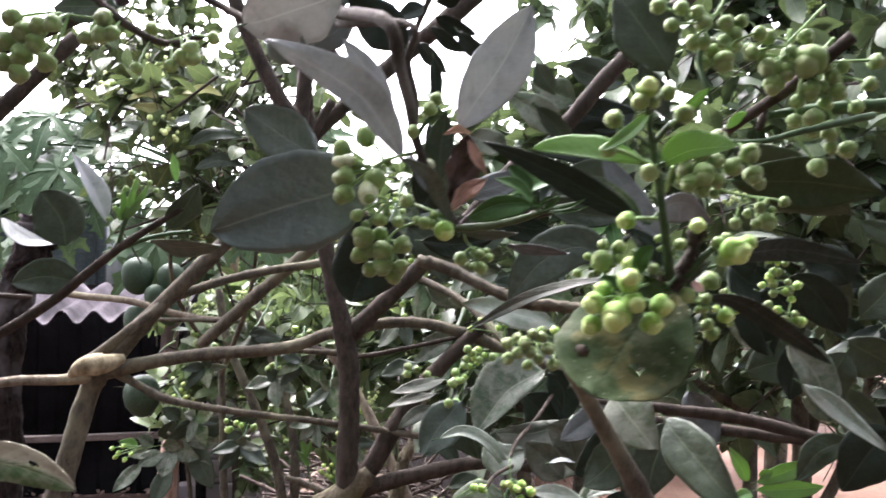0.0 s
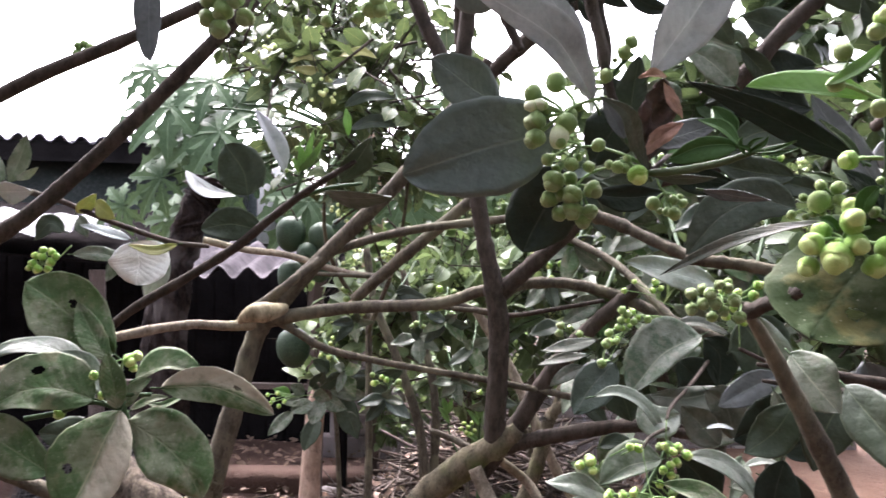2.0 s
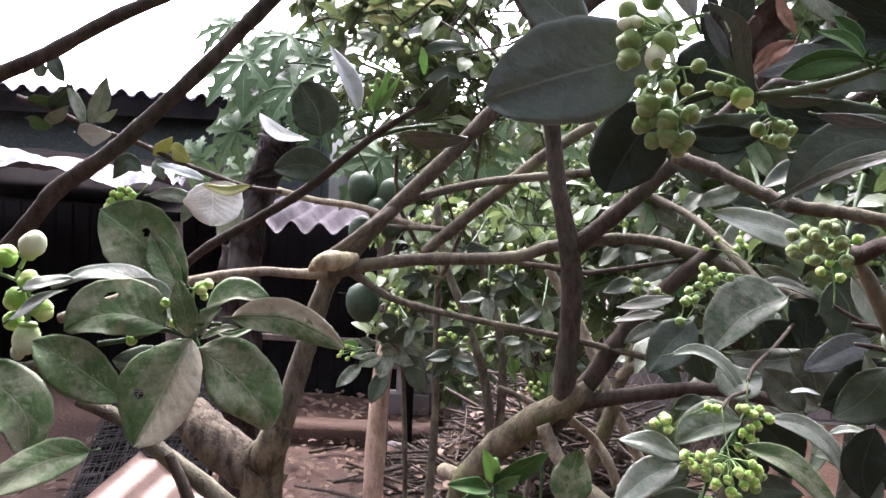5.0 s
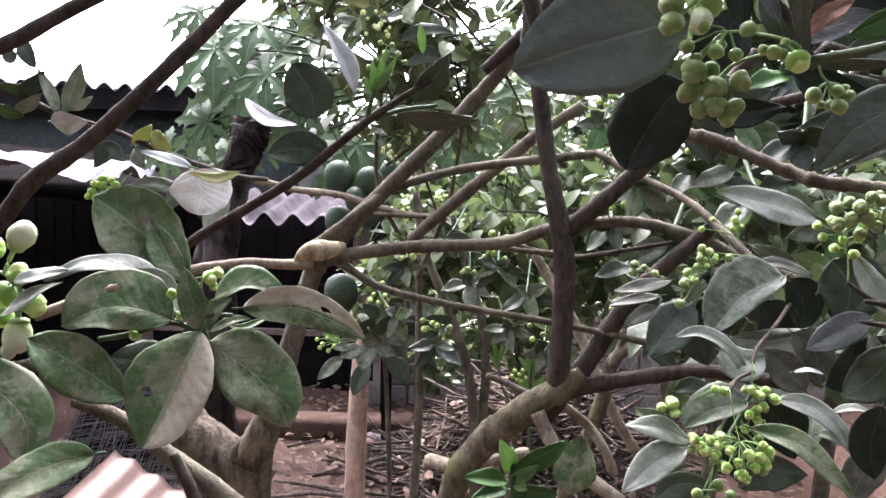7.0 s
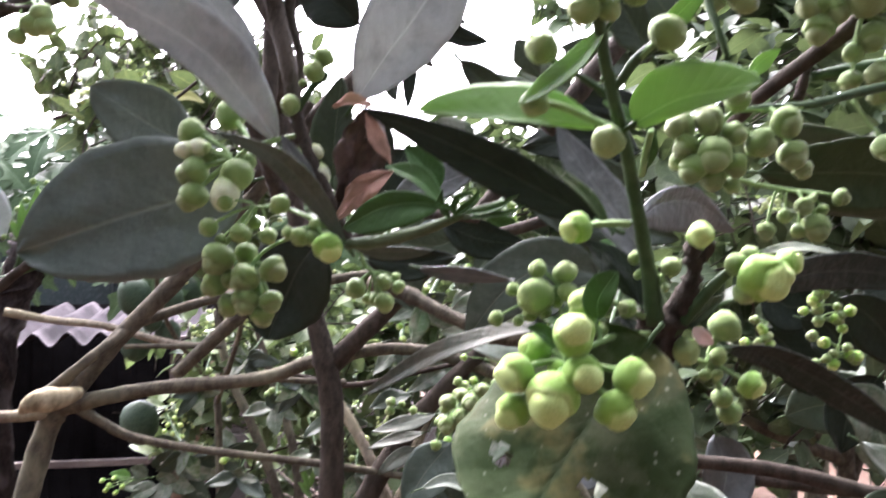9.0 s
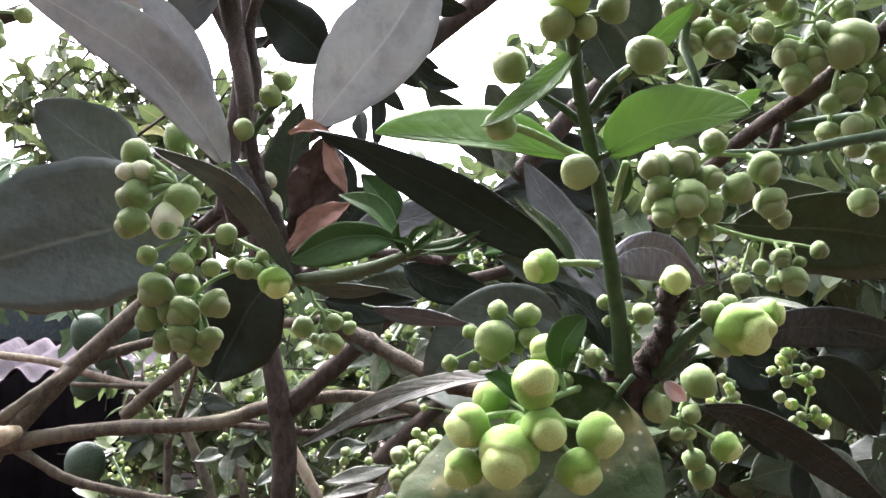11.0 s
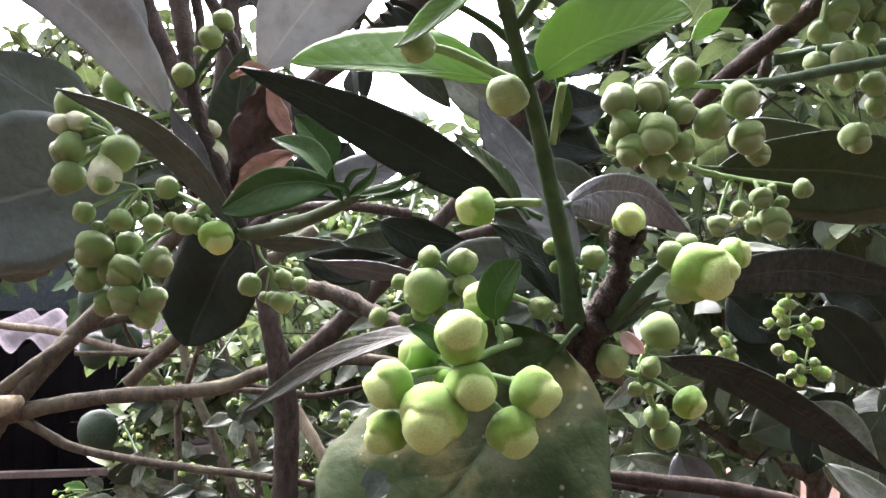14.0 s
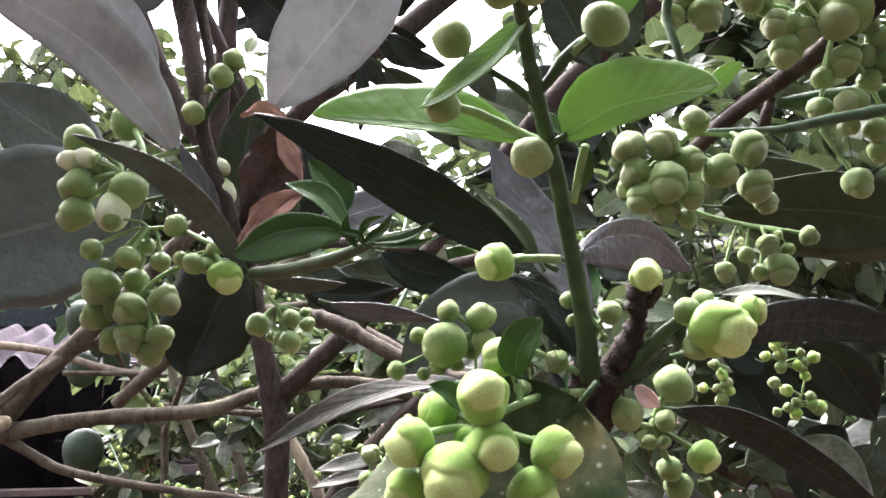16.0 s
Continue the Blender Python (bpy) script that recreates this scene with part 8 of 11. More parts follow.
cluster(tree_b, [(0.3847, 1.0711, 2.0136), (0.3813, 1.0722, 1.9970), (0.3791, 1.0731, 1.9831)],
        [(0.3802, 1.0737, 1.9731, 0.0050, "m"),
         (0.3752, 1.0725, 1.9920, 0.0045, "m"),
         (0.3785, 1.0733, 1.9798, 0.0061, "m"),
         (0.3613, 1.0725, 1.9925, 0.0050, "c"),
         (0.3802, 1.0732, 1.9814, 0.0061, "m"),
         (0.3780, 1.0715, 2.0070, 0.0045, "c"),
         (0.3802, 1.0717, 2.0047, 0.0050, "c"),
         (0.3841, 1.0721, 1.9975, 0.0061, "m"),
         (0.3719, 1.0710, 2.0153, 0.0050, "m"),
         (0.3869, 1.0726, 1.9903, 0.0050, "c")], 0.0014)
cluster(tree_b, [(0.4431, 1.0692, 2.0425), (0.4397, 1.0703, 2.0258), (0.4375, 1.0712, 2.0120)],
        [(0.4542, 1.0710, 2.0142, 0.0050, "m"),
         (0.4425, 1.0692, 2.0414, 0.0050, "m"),
         (0.4214, 1.0704, 2.0242, 0.0050, "c"),
         (0.4553, 1.0701, 2.0281, 0.0045, "m"),
         (0.4592, 1.0707, 2.0186, 0.0045, "m"),
         (0.4681, 1.0704, 2.0236, 0.0061, "c"),
         (0.4353, 1.0703, 2.0258, 0.0061, "m"),
         (0.4364, 1.0711, 2.0131, 0.0061, "m"),
         (0.4598, 1.0716, 2.0059, 0.0050, "c"),
         (0.4525, 1.0709, 2.0158, 0.0050, "c"),
         (0.4570, 1.0711, 2.0131, 0.0045, "m"),
         (0.4347, 1.0701, 2.0281, 0.0050, "c")], 0.0014)
cluster(tree_b, [(0.4598, 1.0717, 2.0036), (0.4564, 1.0728, 1.9870), (0.4542, 1.0737, 1.9731)],
        [(0.4664, 1.0733, 1.9787, 0.0045, "c"),
         (0.4514, 1.0732, 1.9803, 0.0045, "m"),
         (0.4514, 1.0739, 1.9692, 0.0061, "c"),
         (0.4676, 1.0732, 1.9803, 0.0050, "c"),
         (0.4653, 1.0729, 1.9859, 0.0050, "m"),
         (0.4420, 1.0725, 1.9914, 0.0061, "c"),
         (0.4292, 1.0720, 1.9986, 0.0061, "m"),
         (0.4331, 1.0739, 1.9703, 0.0045, "m"),
         (0.4436, 1.0736, 1.9748, 0.0050, "m"),
         (0.4692, 1.0734, 1.9775, 0.0061, "m"),
         (0.4742, 1.0735, 1.9764, 0.0061, "c"),
         (0.4731, 1.0737, 1.9725, 0.0050, "m")], 0.0014)
cluster(tree_b, [(0.4458, 1.0670, 2.0758), (0.4425, 1.0681, 2.0591), (0.4403, 1.0690, 2.0453)],
        [(0.4347, 1.0679, 2.0614, 0.0061, "m"),
         (0.4403, 1.0685, 2.0536, 0.0045, "c"),
         (0.4509, 1.0685, 2.0530, 0.0050, "m"),
         (0.4297, 1.0682, 2.0569, 0.0050, "c"),
         (0.4347, 1.0694, 2.0397, 0.0061, "m"),
         (0.4358, 1.0694, 2.0397, 0.0045, "c"),
         (0.4364, 1.0692, 2.0425, 0.0050, "c"),
         (0.4303, 1.0697, 2.0347, 0.0061, "c")], 0.0014)
blade(tree_b, [(0.4385, 1.2226, 1.9954), (0.4716, 1.2247, 1.9625), (0.4980, 1.2281, 1.9097)], 0.0330, 0.0330, (0, -0.95, 0.1), "black", fold=0.15, wave=0.06)
blade(tree_b, [(0.5458, 1.1758, 1.9429), (0.5145, 1.1783, 1.9054), (0.5020, 1.1815, 1.8554)], 0.0313, 0.0313, (0, -0.95, 0.1), "black", fold=0.15, wave=0.06)
blade(tree_b, [(0.6103, 1.2208, 2.0218), (0.5839, 1.2191, 2.0482), (0.5376, 1.2184, 2.0581)], 0.0330, 0.0330, (0, -0.95, 0.1), "black", fold=0.15, wave=0.06)
blade(tree_b, [(0.4584, 1.2294, 1.8900), (0.5046, 1.2285, 1.9031), (0.5575, 1.2294, 1.8900)], 0.0330, 0.0330, (0, -0.95, 0.1), "dark", fold=0.15, wave=0.06)
blade(tree_b, [(0.4319, 1.2191, 2.0482), (0.4650, 1.2208, 2.0218), (0.5046, 1.2204, 2.0284)], 0.0330, 0.0330, (0, -0.95, 0.1), "black", fold=0.15, wave=0.06)
blade(tree_b, [(0.5833, 1.1770, 1.9242), (0.5646, 1.1795, 1.8867), (0.5708, 1.1827, 1.8367)], 0.0313, 0.0313, (0, -0.95, 0.1), "dark", fold=0.15, wave=0.06)
leaf(tree_b, (0.323, 0.898, 2.179), (0.454, 0.899, 2.110), 0.0760, (-0.30, -0.75, -0.59), "dark")
leaf(tree_b, (0.254, 0.896, 2.267), (0.192, 0.895, 2.354), 0.0733, (0.00, -1.00, -0.02), "dark")

# low cluster and its branch
limb(tree_b, [(0.108, 0.801, 1.972, 0.0022), (0.120, 0.802, 1.959, 0.0046), (0.146, 0.822, 1.922, 0.0076), (0.173, 0.843, 1.878, 0.0090), (0.207, 0.864, 1.820, 0.0110), (0.260, 0.906, 1.728, 0.0125)], BARK)
cluster(tree_b, [(0.126, 0.802, 1.964), (0.103, 0.801, 1.973), (0.081, 0.801, 1.976), (0.065, 0.801, 1.973)],
        [(0.066, 0.791, 1.976, 0.0060, "m"),
         (0.076, 0.791, 1.981, 0.0049, "m"),
         (0.082, 0.781, 1.977, 0.0060, "m"),
         (0.090, 0.781, 1.986, 0.0049, "m"),
         (0.098, 0.781, 1.983, 0.0054, "m"),
         (0.104, 0.782, 1.971, 0.0065, "m"),
         (0.087, 0.782, 1.968, 0.0065, "m"),
         (0.076, 0.782, 1.967, 0.0060, "m"),
         (0.066, 0.782, 1.962, 0.0060, "m"),
         (0.095, 0.782, 1.961, 0.0054, "m"),
         (0.109, 0.782, 1.956, 0.0060, "m"),
         (0.086, 0.792, 1.954, 0.0055, "g"),
         (0.101, 0.801, 1.988, 0.0045, "g"),
         (0.130, 0.802, 1.967, 0.0039, "m")], 0.0014)
limb(tree_b, [(0.232, 1.284, 1.837, 0.0030), (0.358, 1.304, 1.820, 0.0090), (0.474, 1.325, 1.803, 0.0101), (0.593, 1.345, 1.772, 0.0103), (0.772, 1.366, 1.715, 0.0113)], BARK_DARK)
limb(tree_b, [(0.284, 1.485, 1.778, 0.0030), (0.424, 1.505, 1.759, 0.0094), (0.538, 1.506, 1.743, 0.0104), (0.663, 1.506, 1.728, 0.0104), (0.851, 1.506, 1.712, 0.0104)], BARK_DARK)
limb(tree_b, [(-0.031, 1.127, 2.056, 0.0083), (0.005, 1.113, 2.047, 0.0087), (0.049, 1.090, 2.026, 0.0073), (0.085, 1.076, 2.010, 0.0077), (0.113, 1.060, 2.000, 0.0080), (0.161, 1.060, 1.996, 0.0075), (0.210, 1.049, 1.988, 0.0073), (0.276, 1.041, 1.975, 0.0072)], BARK, label='thick greyish twig with knobbly bark', nodes=0.3)
limb(tree_b, [(0.092, 1.445, 2.119, 0.0081), (0.171, 1.464, 2.140, 0.0090), (0.240, 1.481, 2.169, 0.0090), (0.327, 1.503, 2.216, 0.0090)], BARK_DARK)

# leaves of the right bough
leaf(tree_b, (0.126, 1.855, 2.029), (0.037, 1.833, 1.993), 0.0432, (0.13, -0.95, 0.27), "mid", fold=0.26, wave=0.09, blunt=0.8)
leaf(tree_b, (-0.066, 2.102, 1.793), (-0.160, 2.079, 1.763), 0.0482, (-0.01, -0.79, 0.61), "dark", fold=0.26, wave=0.09, blunt=0.8)
leaf(tree_b, (0.058, 2.361, 2.113), (0.180, 2.384, 2.078), 0.0707, (-0.02, -0.81, -0.58), "mid", fold=0.26, wave=0.09, blunt=0.8)
# folded and drooping leaves of the right bough
blade(tree_b, [(0.2196, 1.7634, 1.8197), (0.1385, 1.7214, 1.7814), (0.0701, 1.6788, 1.7029)], 0.0334, 0.0690, (0, -0.85, 0.5), "mid", fold=0.35, wave=0.04, blunt=0.7)
blade(tree_b, [(-0.0043, 1.5303, 1.7247), (0.0415, 1.5413, 1.7333), (0.0921, 1.5504, 1.7069), (0.1379, 1.5550, 1.6391)], 0.0151, 0.0141, (0, -0.7, 0.7), "silver", fold=0.2, wave=0.05)
blade(tree_b, [(0.0778, 1.5672, 1.6993), (0.1193, 1.5647, 1.6825), (0.1565, 1.5739, 1.6919)], 0.0244, 0.0407, (0, -0.8, 0.5), "silver", fold=0.2, wave=0.06, blunt=0.6)
blade(tree_b, [(0.1992, 1.4401, 1.9421), (0.1152, 1.4027, 1.9668), (0.0352, 1.3759, 1.9837)], 0.0303, 0.0286, (0, -0.85, 0.5), "silver", fold=0.15, wave=0.05)
blade(tree_b, [(0.1120, 1.4562, 1.6343), (0.0558, 1.4225, 1.6284), (0.0067, 1.3988, 1.5990)], 0.0224, 0.0392, (0, -0.8, 0.6), "mid", fold=0.35, wave=0.05, blunt=0.7)
blade(tree_b, [(0.0238, 1.4311, 1.5708), (-0.0335, 1.3998, 1.5965), (-0.0856, 1.3784, 1.6032)], 0.0243, 0.0206, (0, -0.7, 0.7), "silver", fold=0.2, wave=0.05)
blade(tree_b, [(0.0146, 1.4078, 1.5638), (-0.0360, 1.3744, 1.5456), (-0.0856, 1.3492, 1.5009)], 0.0276, 0.0294, (0.1, -0.75, 0.6), "silver", fold=0.2, wave=0.05)
blade(tree_b, [(0.1595, 1.4878, 1.6382), (0.2168, 1.4896, 1.6295), (0.2615, 1.4868, 1.5988), (0.2852, 1.4779, 1.5530)], 0.0180, 0.0209, (0, -0.75, 0.65), "silver", fold=0.2, wave=0.06)
blade(tree_b, [(0.1146, 1.4333, 1.5998), (0.1932, 1.4185, 1.5815), (0.2735, 1.4097, 1.5065)], 0.0219, 0.0201, (0, -0.75, 0.65), "dusty", fold=0.2, wave=0.06)
blade(tree_b, [(0.0384, 1.6974, 1.7635), (-0.0078, 1.6624, 1.7155), (-0.0398, 1.6406, 1.6639)], 0.0462, 0.0396, (0, -0.95, 0.1), "under", fold=0.15, wave=0.05, blunt=0.7)
blade(tree_b, [(0.0256, 1.7532, 1.7278), (0.0618, 1.7574, 1.6807), (0.0813, 1.7574, 1.6295)], 0.0439, 0.0416, (0, -0.95, 0), "dark", fold=0.2, wave=0.06)
blade(tree_b, [(0.2833, 1.6785, 1.8628), (0.3169, 1.6816, 1.8113), (0.3098, 1.6747, 1.7477)], 0.0655, 0.0613, (0, -0.95, 0), "dark", fold=0.12, wave=0.04, blunt=0.66)
blade(tree_b, [(0.3469, 1.6433, 1.7641), (0.2901, 1.6281, 1.7354), (0.2335, 1.6126, 1.7026)], 0.0309, 0.0288, (0, -0.9, 0.3), "slate", fold=0.15, wave=0.04, blunt=0.7)
blade(tree_b, [(0.2536, 1.6907, 1.7213), (0.1829, 1.6734, 1.7038), (0.1091, 1.6571, 1.7077)], 0.0539, 0.0216, (0, -0.9, 0.25), "dusk", fold=0.15, wave=0.08, blunt=0.66)
blade(tree_b, [(0.2397, 1.6279, 1.6238), (0.2020, 1.6229, 1.6642), (0.1646, 1.6174, 1.6993)], 0.0355, 0.0313, (0, -0.9, 0.2), "dusk", fold=0.2, wave=0.06)
blade(tree_b, [(0.3535, 1.5605, 1.7406), (0.3104, 1.5466, 1.6906), (0.2455, 1.5294, 1.6592)], 0.0467, 0.0487, (0, -0.9, -0.1), "black", fold=0.15, wave=0.06)
blade(tree_b, [(0.2947, 1.5797, 1.8806), (0.3332, 1.5836, 1.8248), (0.3699, 1.5869, 1.7669)], 0.0198, 0.0257, (0, -0.85, 0.4), "silver", fold=0.15, wave=0.06)
blade(tree_b, [(0.3148, 1.5323, 1.7527), (0.3320, 1.5325, 1.7102), (0.3580, 1.5340, 1.6584)], 0.0134, 0.0192, (0, -0.85, 0.4), "mid", fold=0.2, wave=0.06)
blade(tree_b, [(0.0050, 1.7956, 1.7973), (-0.0498, 1.7822, 1.7847), (-0.1137, 1.7667, 1.7707)], 0.0213, 0.0142, (0, -0.7, 0.6), "dusk", fold=0.2, wave=0.06)
blade(tree_b, [(-0.0142, 1.7886, 1.7647), (-0.0655, 1.7761, 1.7535), (-0.1225, 1.7621, 1.7398)], 0.0142, 0.0142, (0, -0.6, 0.75), "dusk", fold=0.2, wave=0.06)
blade(tree_b, [(-0.0210, 1.7036, 1.7507), (-0.0576, 1.6940, 1.7348), (-0.0915, 1.6843, 1.7100)], 0.0158, 0.0158, (0, -0.85, 0.4), "dusk", fold=0.2, wave=0.06)
blade(tree_b, [(0.1748, 1.8875, 1.8252), (0.2338, 1.9014, 1.8333), (0.3066, 1.9153, 1.8054)], 0.0146, 0.0170, (0, -0.7, 0.7), "dusk", fold=0.2, wave=0.06)
blade(tree_b, [(0.2378, 1.8483, 1.8029), (0.2745, 1.8531, 1.7629), (0.2723, 1.8467, 1.6921)], 0.0402, 0.0402, (0, -0.95, 0.1), "black", fold=0.2, wave=0.06)
blade(tree_b, [(0.1859, 1.8528, 1.7510), (0.2230, 1.8577, 1.7105), (0.2383, 1.8552, 1.6394)], 0.0478, 0.0431, (0, -0.95, 0.1), "black", fold=0.2, wave=0.06)
blade(tree_b, [(0.2876, 1.6353, 1.5838), (0.3278, 1.6451, 1.5936), (0.3639, 1.6525, 1.5844)], 0.0094, 0.0083, (0, -0.6, 0.75), "silver", fold=0.2)
blade(tree_b, [(0.2642, 1.6266, 1.5435), (0.2898, 1.6321, 1.5402), (0.3121, 1.6356, 1.5222)], 0.0115, 0.0104, (0, -0.7, 0.7), "mid", fold=0.2)
blade(tree_b, [(0.2053, 1.5725, 1.6676), (0.2317, 1.5788, 1.6725), (0.2586, 1.5843, 1.6654)], 0.0050, 0.0050, (0, -0.6, 0.75), "pale", fold=0.2)
blade(tree_b, [(0.1267, 1.5873, 1.4430), (0.1760, 1.6012, 1.4759), (0.2527, 1.6177, 1.4682)], 0.0271, 0.0376, (0, -0.9, 0.2), "dark", fold=0.15, wave=0.06)
blade(tree_b, [(-0.0224, 1.6015, 1.3977), (0.0286, 1.6156, 1.4296), (0.0974, 1.6303, 1.4212)], 0.0237, 0.0280, (0, -0.9, 0.2), "dark", fold=0.15, wave=0.06)
# near-black leaves added to fill the bough's gaps with dark
blade(tree_b, [(0.1679, 1.6601, 1.5871), (0.2121, 1.6666, 1.5456), (0.2364, 1.6666, 1.4819)], 0.0474, 0.0474, (0, -0.95, 0.1), "black", fold=0.15, wave=0.06)
blade(tree_b, [(0.1205, 1.6777, 1.5555), (0.1447, 1.6786, 1.5015), (0.1379, 1.6705, 1.4246)], 0.0483, 0.0505, (0, -0.95, 0.1), "black", fold=0.15, wave=0.06)
blade(tree_b, [(0.3242, 1.6419, 1.5643), (0.3817, 1.6523, 1.5351), (0.4307, 1.6581, 1.4743)], 0.0313, 0.0334, (0, -0.95, 0.1), "black", fold=0.15, wave=0.06)
blade(tree_b, [(0.3525, 1.6015, 1.6203), (0.3957, 1.6130, 1.6419), (0.4458, 1.6227, 1.6235)], 0.0363, 0.0383, (0, -0.95, 0.1), "black", fold=0.15, wave=0.06)
blade(tree_b, [(0.3884, 1.6512, 1.5041), (0.3493, 1.6397, 1.4715), (0.3317, 1.6313, 1.4188)], 0.0355, 0.0376, (0, -0.9, 0.2), "dusk", fold=0.15, wave=0.06)
blade(tree_b, [(0.0138, 1.6974, 1.5855), (0.0517, 1.7070, 1.5981), (0.0932, 1.7150, 1.5826)], 0.0180, 0.0180, (0, -0.8, 0.5), "dark", fold=0.15, wave=0.06)
blade(tree_b, [(0.3194, 1.4115, 1.7546), (0.2883, 1.4051, 1.7069), (0.2410, 1.3964, 1.6711)], 0.0394, 0.0376, (0, -0.92, 0.15), "dark", fold=0.15, wave=0.06)
blade(tree_b, [(0.3903, 1.3733, 1.7849), (0.3579, 1.3664, 1.7254), (0.3401, 1.3617, 1.6572)], 0.0398, 0.0416, (0, -0.92, 0.15), "dark", fold=0.15, wave=0.06)
blade(tree_b, [(0.3191, 1.4593, 1.6466), (0.3054, 1.4554, 1.5830), (0.3146, 1.4555, 1.5248)], 0.0370, 0.0370, (0, -0.92, 0.15), "black", fold=0.15, wave=0.06)
blade(tree_b, [(0.4333, 1.4323, 1.8276), (0.4487, 1.4334, 1.7716), (0.4273, 1.4281, 1.7054)], 0.0413, 0.0376, (0, -0.92, 0.15), "slate", fold=0.15, wave=0.06)
blade(tree_b, [(0.2155, 1.6471, 1.7269), (0.2548, 1.6527, 1.6944), (0.2730, 1.6540, 1.6281)], 0.0378, 0.0378, (0, -0.92, 0.15), "dusk", fold=0.15, wave=0.06)
blade(tree_b, [(-0.1777, 1.5173, 1.4221), (-0.1702, 1.5234, 1.4744), (-0.1579, 1.5310, 1.5320)], 0.0355, 0.0417, (0, -0.9, 0.2), "dusty", fold=0.2, wave=0.06)
limb(tree_b, [(0.1316, 1.5035, 1.6552, 0.0039), (0.1049, 1.4728, 1.6066, 0.0038), (0.0818, 1.4443, 1.5738, 0.0038), (0.0580, 1.4238, 1.5152, 0.0038), (0.0378, 1.4148, 1.4630, 0.0038)], STEM_GREEN)
cluster(tree_b, [(0.1317, 1.5034, 1.6533), (0.1131, 1.4860, 1.6185), (0.0891, 1.4568, 1.5804), (0.0705, 1.4406, 1.5592)],
        [(0.0676, 1.4688, 1.6580, 0.0077, "g"),
         (0.0820, 1.4714, 1.6508, 0.0077, "g"),
         (0.0916, 1.4732, 1.6464, 0.0067, "g"),
         (0.1119, 1.4782, 1.6518, 0.0077, "g"),
         (0.1292, 1.4815, 1.6448, 0.0077, "g"),
         (0.1430, 1.4850, 1.6491, 0.0077, "g"),
         (0.1595, 1.4878, 1.6382, 0.0086, "g"),
         (0.1444, 1.4830, 1.6214, 0.0077, "g"),
         (0.1311, 1.4788, 1.6075, 0.0077, "g"),
         (0.1420, 1.4802, 1.5954, 0.0077, "g"),
         (0.1134, 1.4731, 1.5868, 0.0077, "g"),
         (0.1377, 1.4770, 1.5685, 0.0086, "g"),
         (0.1434, 1.4767, 1.5495, 0.0096, "g"),
         (0.1489, 1.4766, 1.5344, 0.0086, "g"),
         (0.1469, 1.4747, 1.5171, 0.0096, "g"),
         (0.1581, 1.4789, 1.5366, 0.0067, "g"),
         (0.1184, 1.4705, 1.5429, 0.0086, "g"),
         (0.1277, 1.4712, 1.5260, 0.0086, "g"),
         (0.1080, 1.4652, 1.5081, 0.0086, "g"),
         (0.1187, 1.4670, 1.5008, 0.0077, "g"),
         (0.0938, 1.4654, 1.5478, 0.0096, "g")], 0.0016)
cluster(tree_b, [(0.0878, 1.4465, 1.5834), (0.0666, 1.4297, 1.5623), (0.0569, 1.4135, 1.5187), (0.0538, 1.4105, 1.4907)],
        [(0.0252, 1.4193, 1.5795, 0.0084, "g"),
         (0.0235, 1.4172, 1.5598, 0.0075, "g"),
         (0.0472, 1.4241, 1.5784, 0.0075, "g"),
         (0.0680, 1.4292, 1.5837, 0.0075, "g"),
         (0.0392, 1.4205, 1.5566, 0.0084, "g"),
         (0.0557, 1.4241, 1.5553, 0.0084, "g"),
         (0.0610, 1.4241, 1.5424, 0.0075, "g"),
         (0.0751, 1.4266, 1.5335, 0.0094, "g"),
         (0.0694, 1.4226, 1.5015, 0.0103, "g"),
         (0.0363, 1.4140, 1.4873, 0.0094, "g"),
         (0.0913, 1.4261, 1.4854, 0.0094, "g"),
         (0.0506, 1.4163, 1.4766, 0.0094, "g")], 0.0016)
cluster(tree_b, [(0.0172, 1.4328, 1.6093), (0.0027, 1.4251, 1.6168), (-0.0115, 1.4171, 1.6205)],
        [(-0.0272, 1.4191, 1.6252, 0.0085, "g"),
         (-0.0121, 1.4233, 1.6351, 0.0094, "m"),
         (-0.0055, 1.4231, 1.6156, 0.0075, "g")], 0.0014)
cluster(tree_b, [(0.1346, 1.7270, 1.8590), (0.0964, 1.7187, 1.8621), (0.0584, 1.7101, 1.8608), (0.0543, 1.7071, 1.8363)],
        [(0.0277, 1.7001, 1.8242, 0.0089, "g"),
         (0.0524, 1.7097, 1.8717, 0.0089, "g"),
         (0.0637, 1.7115, 1.8632, 0.0089, "g"),
         (0.0775, 1.7133, 1.8482, 0.0078, "g"),
         (0.1055, 1.7201, 1.8536, 0.0089, "g"),
         (0.0502, 1.7075, 1.8517, 0.0078, "g"),
         (0.0456, 1.7051, 1.8360, 0.0078, "g")], 0.0014)
cluster(tree_b, [(0.0530, 1.6855, 1.8273), (0.0268, 1.6786, 1.8154), (0.0174, 1.6742, 1.7877)],
        [(0.0219, 1.6767, 1.8054, 0.0110, "m"),
         (0.0133, 1.6713, 1.7645, 0.0099, "m"),
         (0.0410, 1.6813, 1.8093, 0.0077, "g")], 0.0014)
cluster(tree_b, [(-0.0065, 1.7525, 1.8050), (-0.0408, 1.7455, 1.8131), (-0.0636, 1.7409, 1.8192)],
        [(-0.0732, 1.7397, 1.8304, 0.0092, "m"),
         (-0.0758, 1.7378, 1.8141, 0.0092, "m"),
         (-0.0318, 1.7476, 1.8134, 0.0081, "g"),
         (-0.0527, 1.7440, 1.8265, 0.0069, "g")], 0.0013)
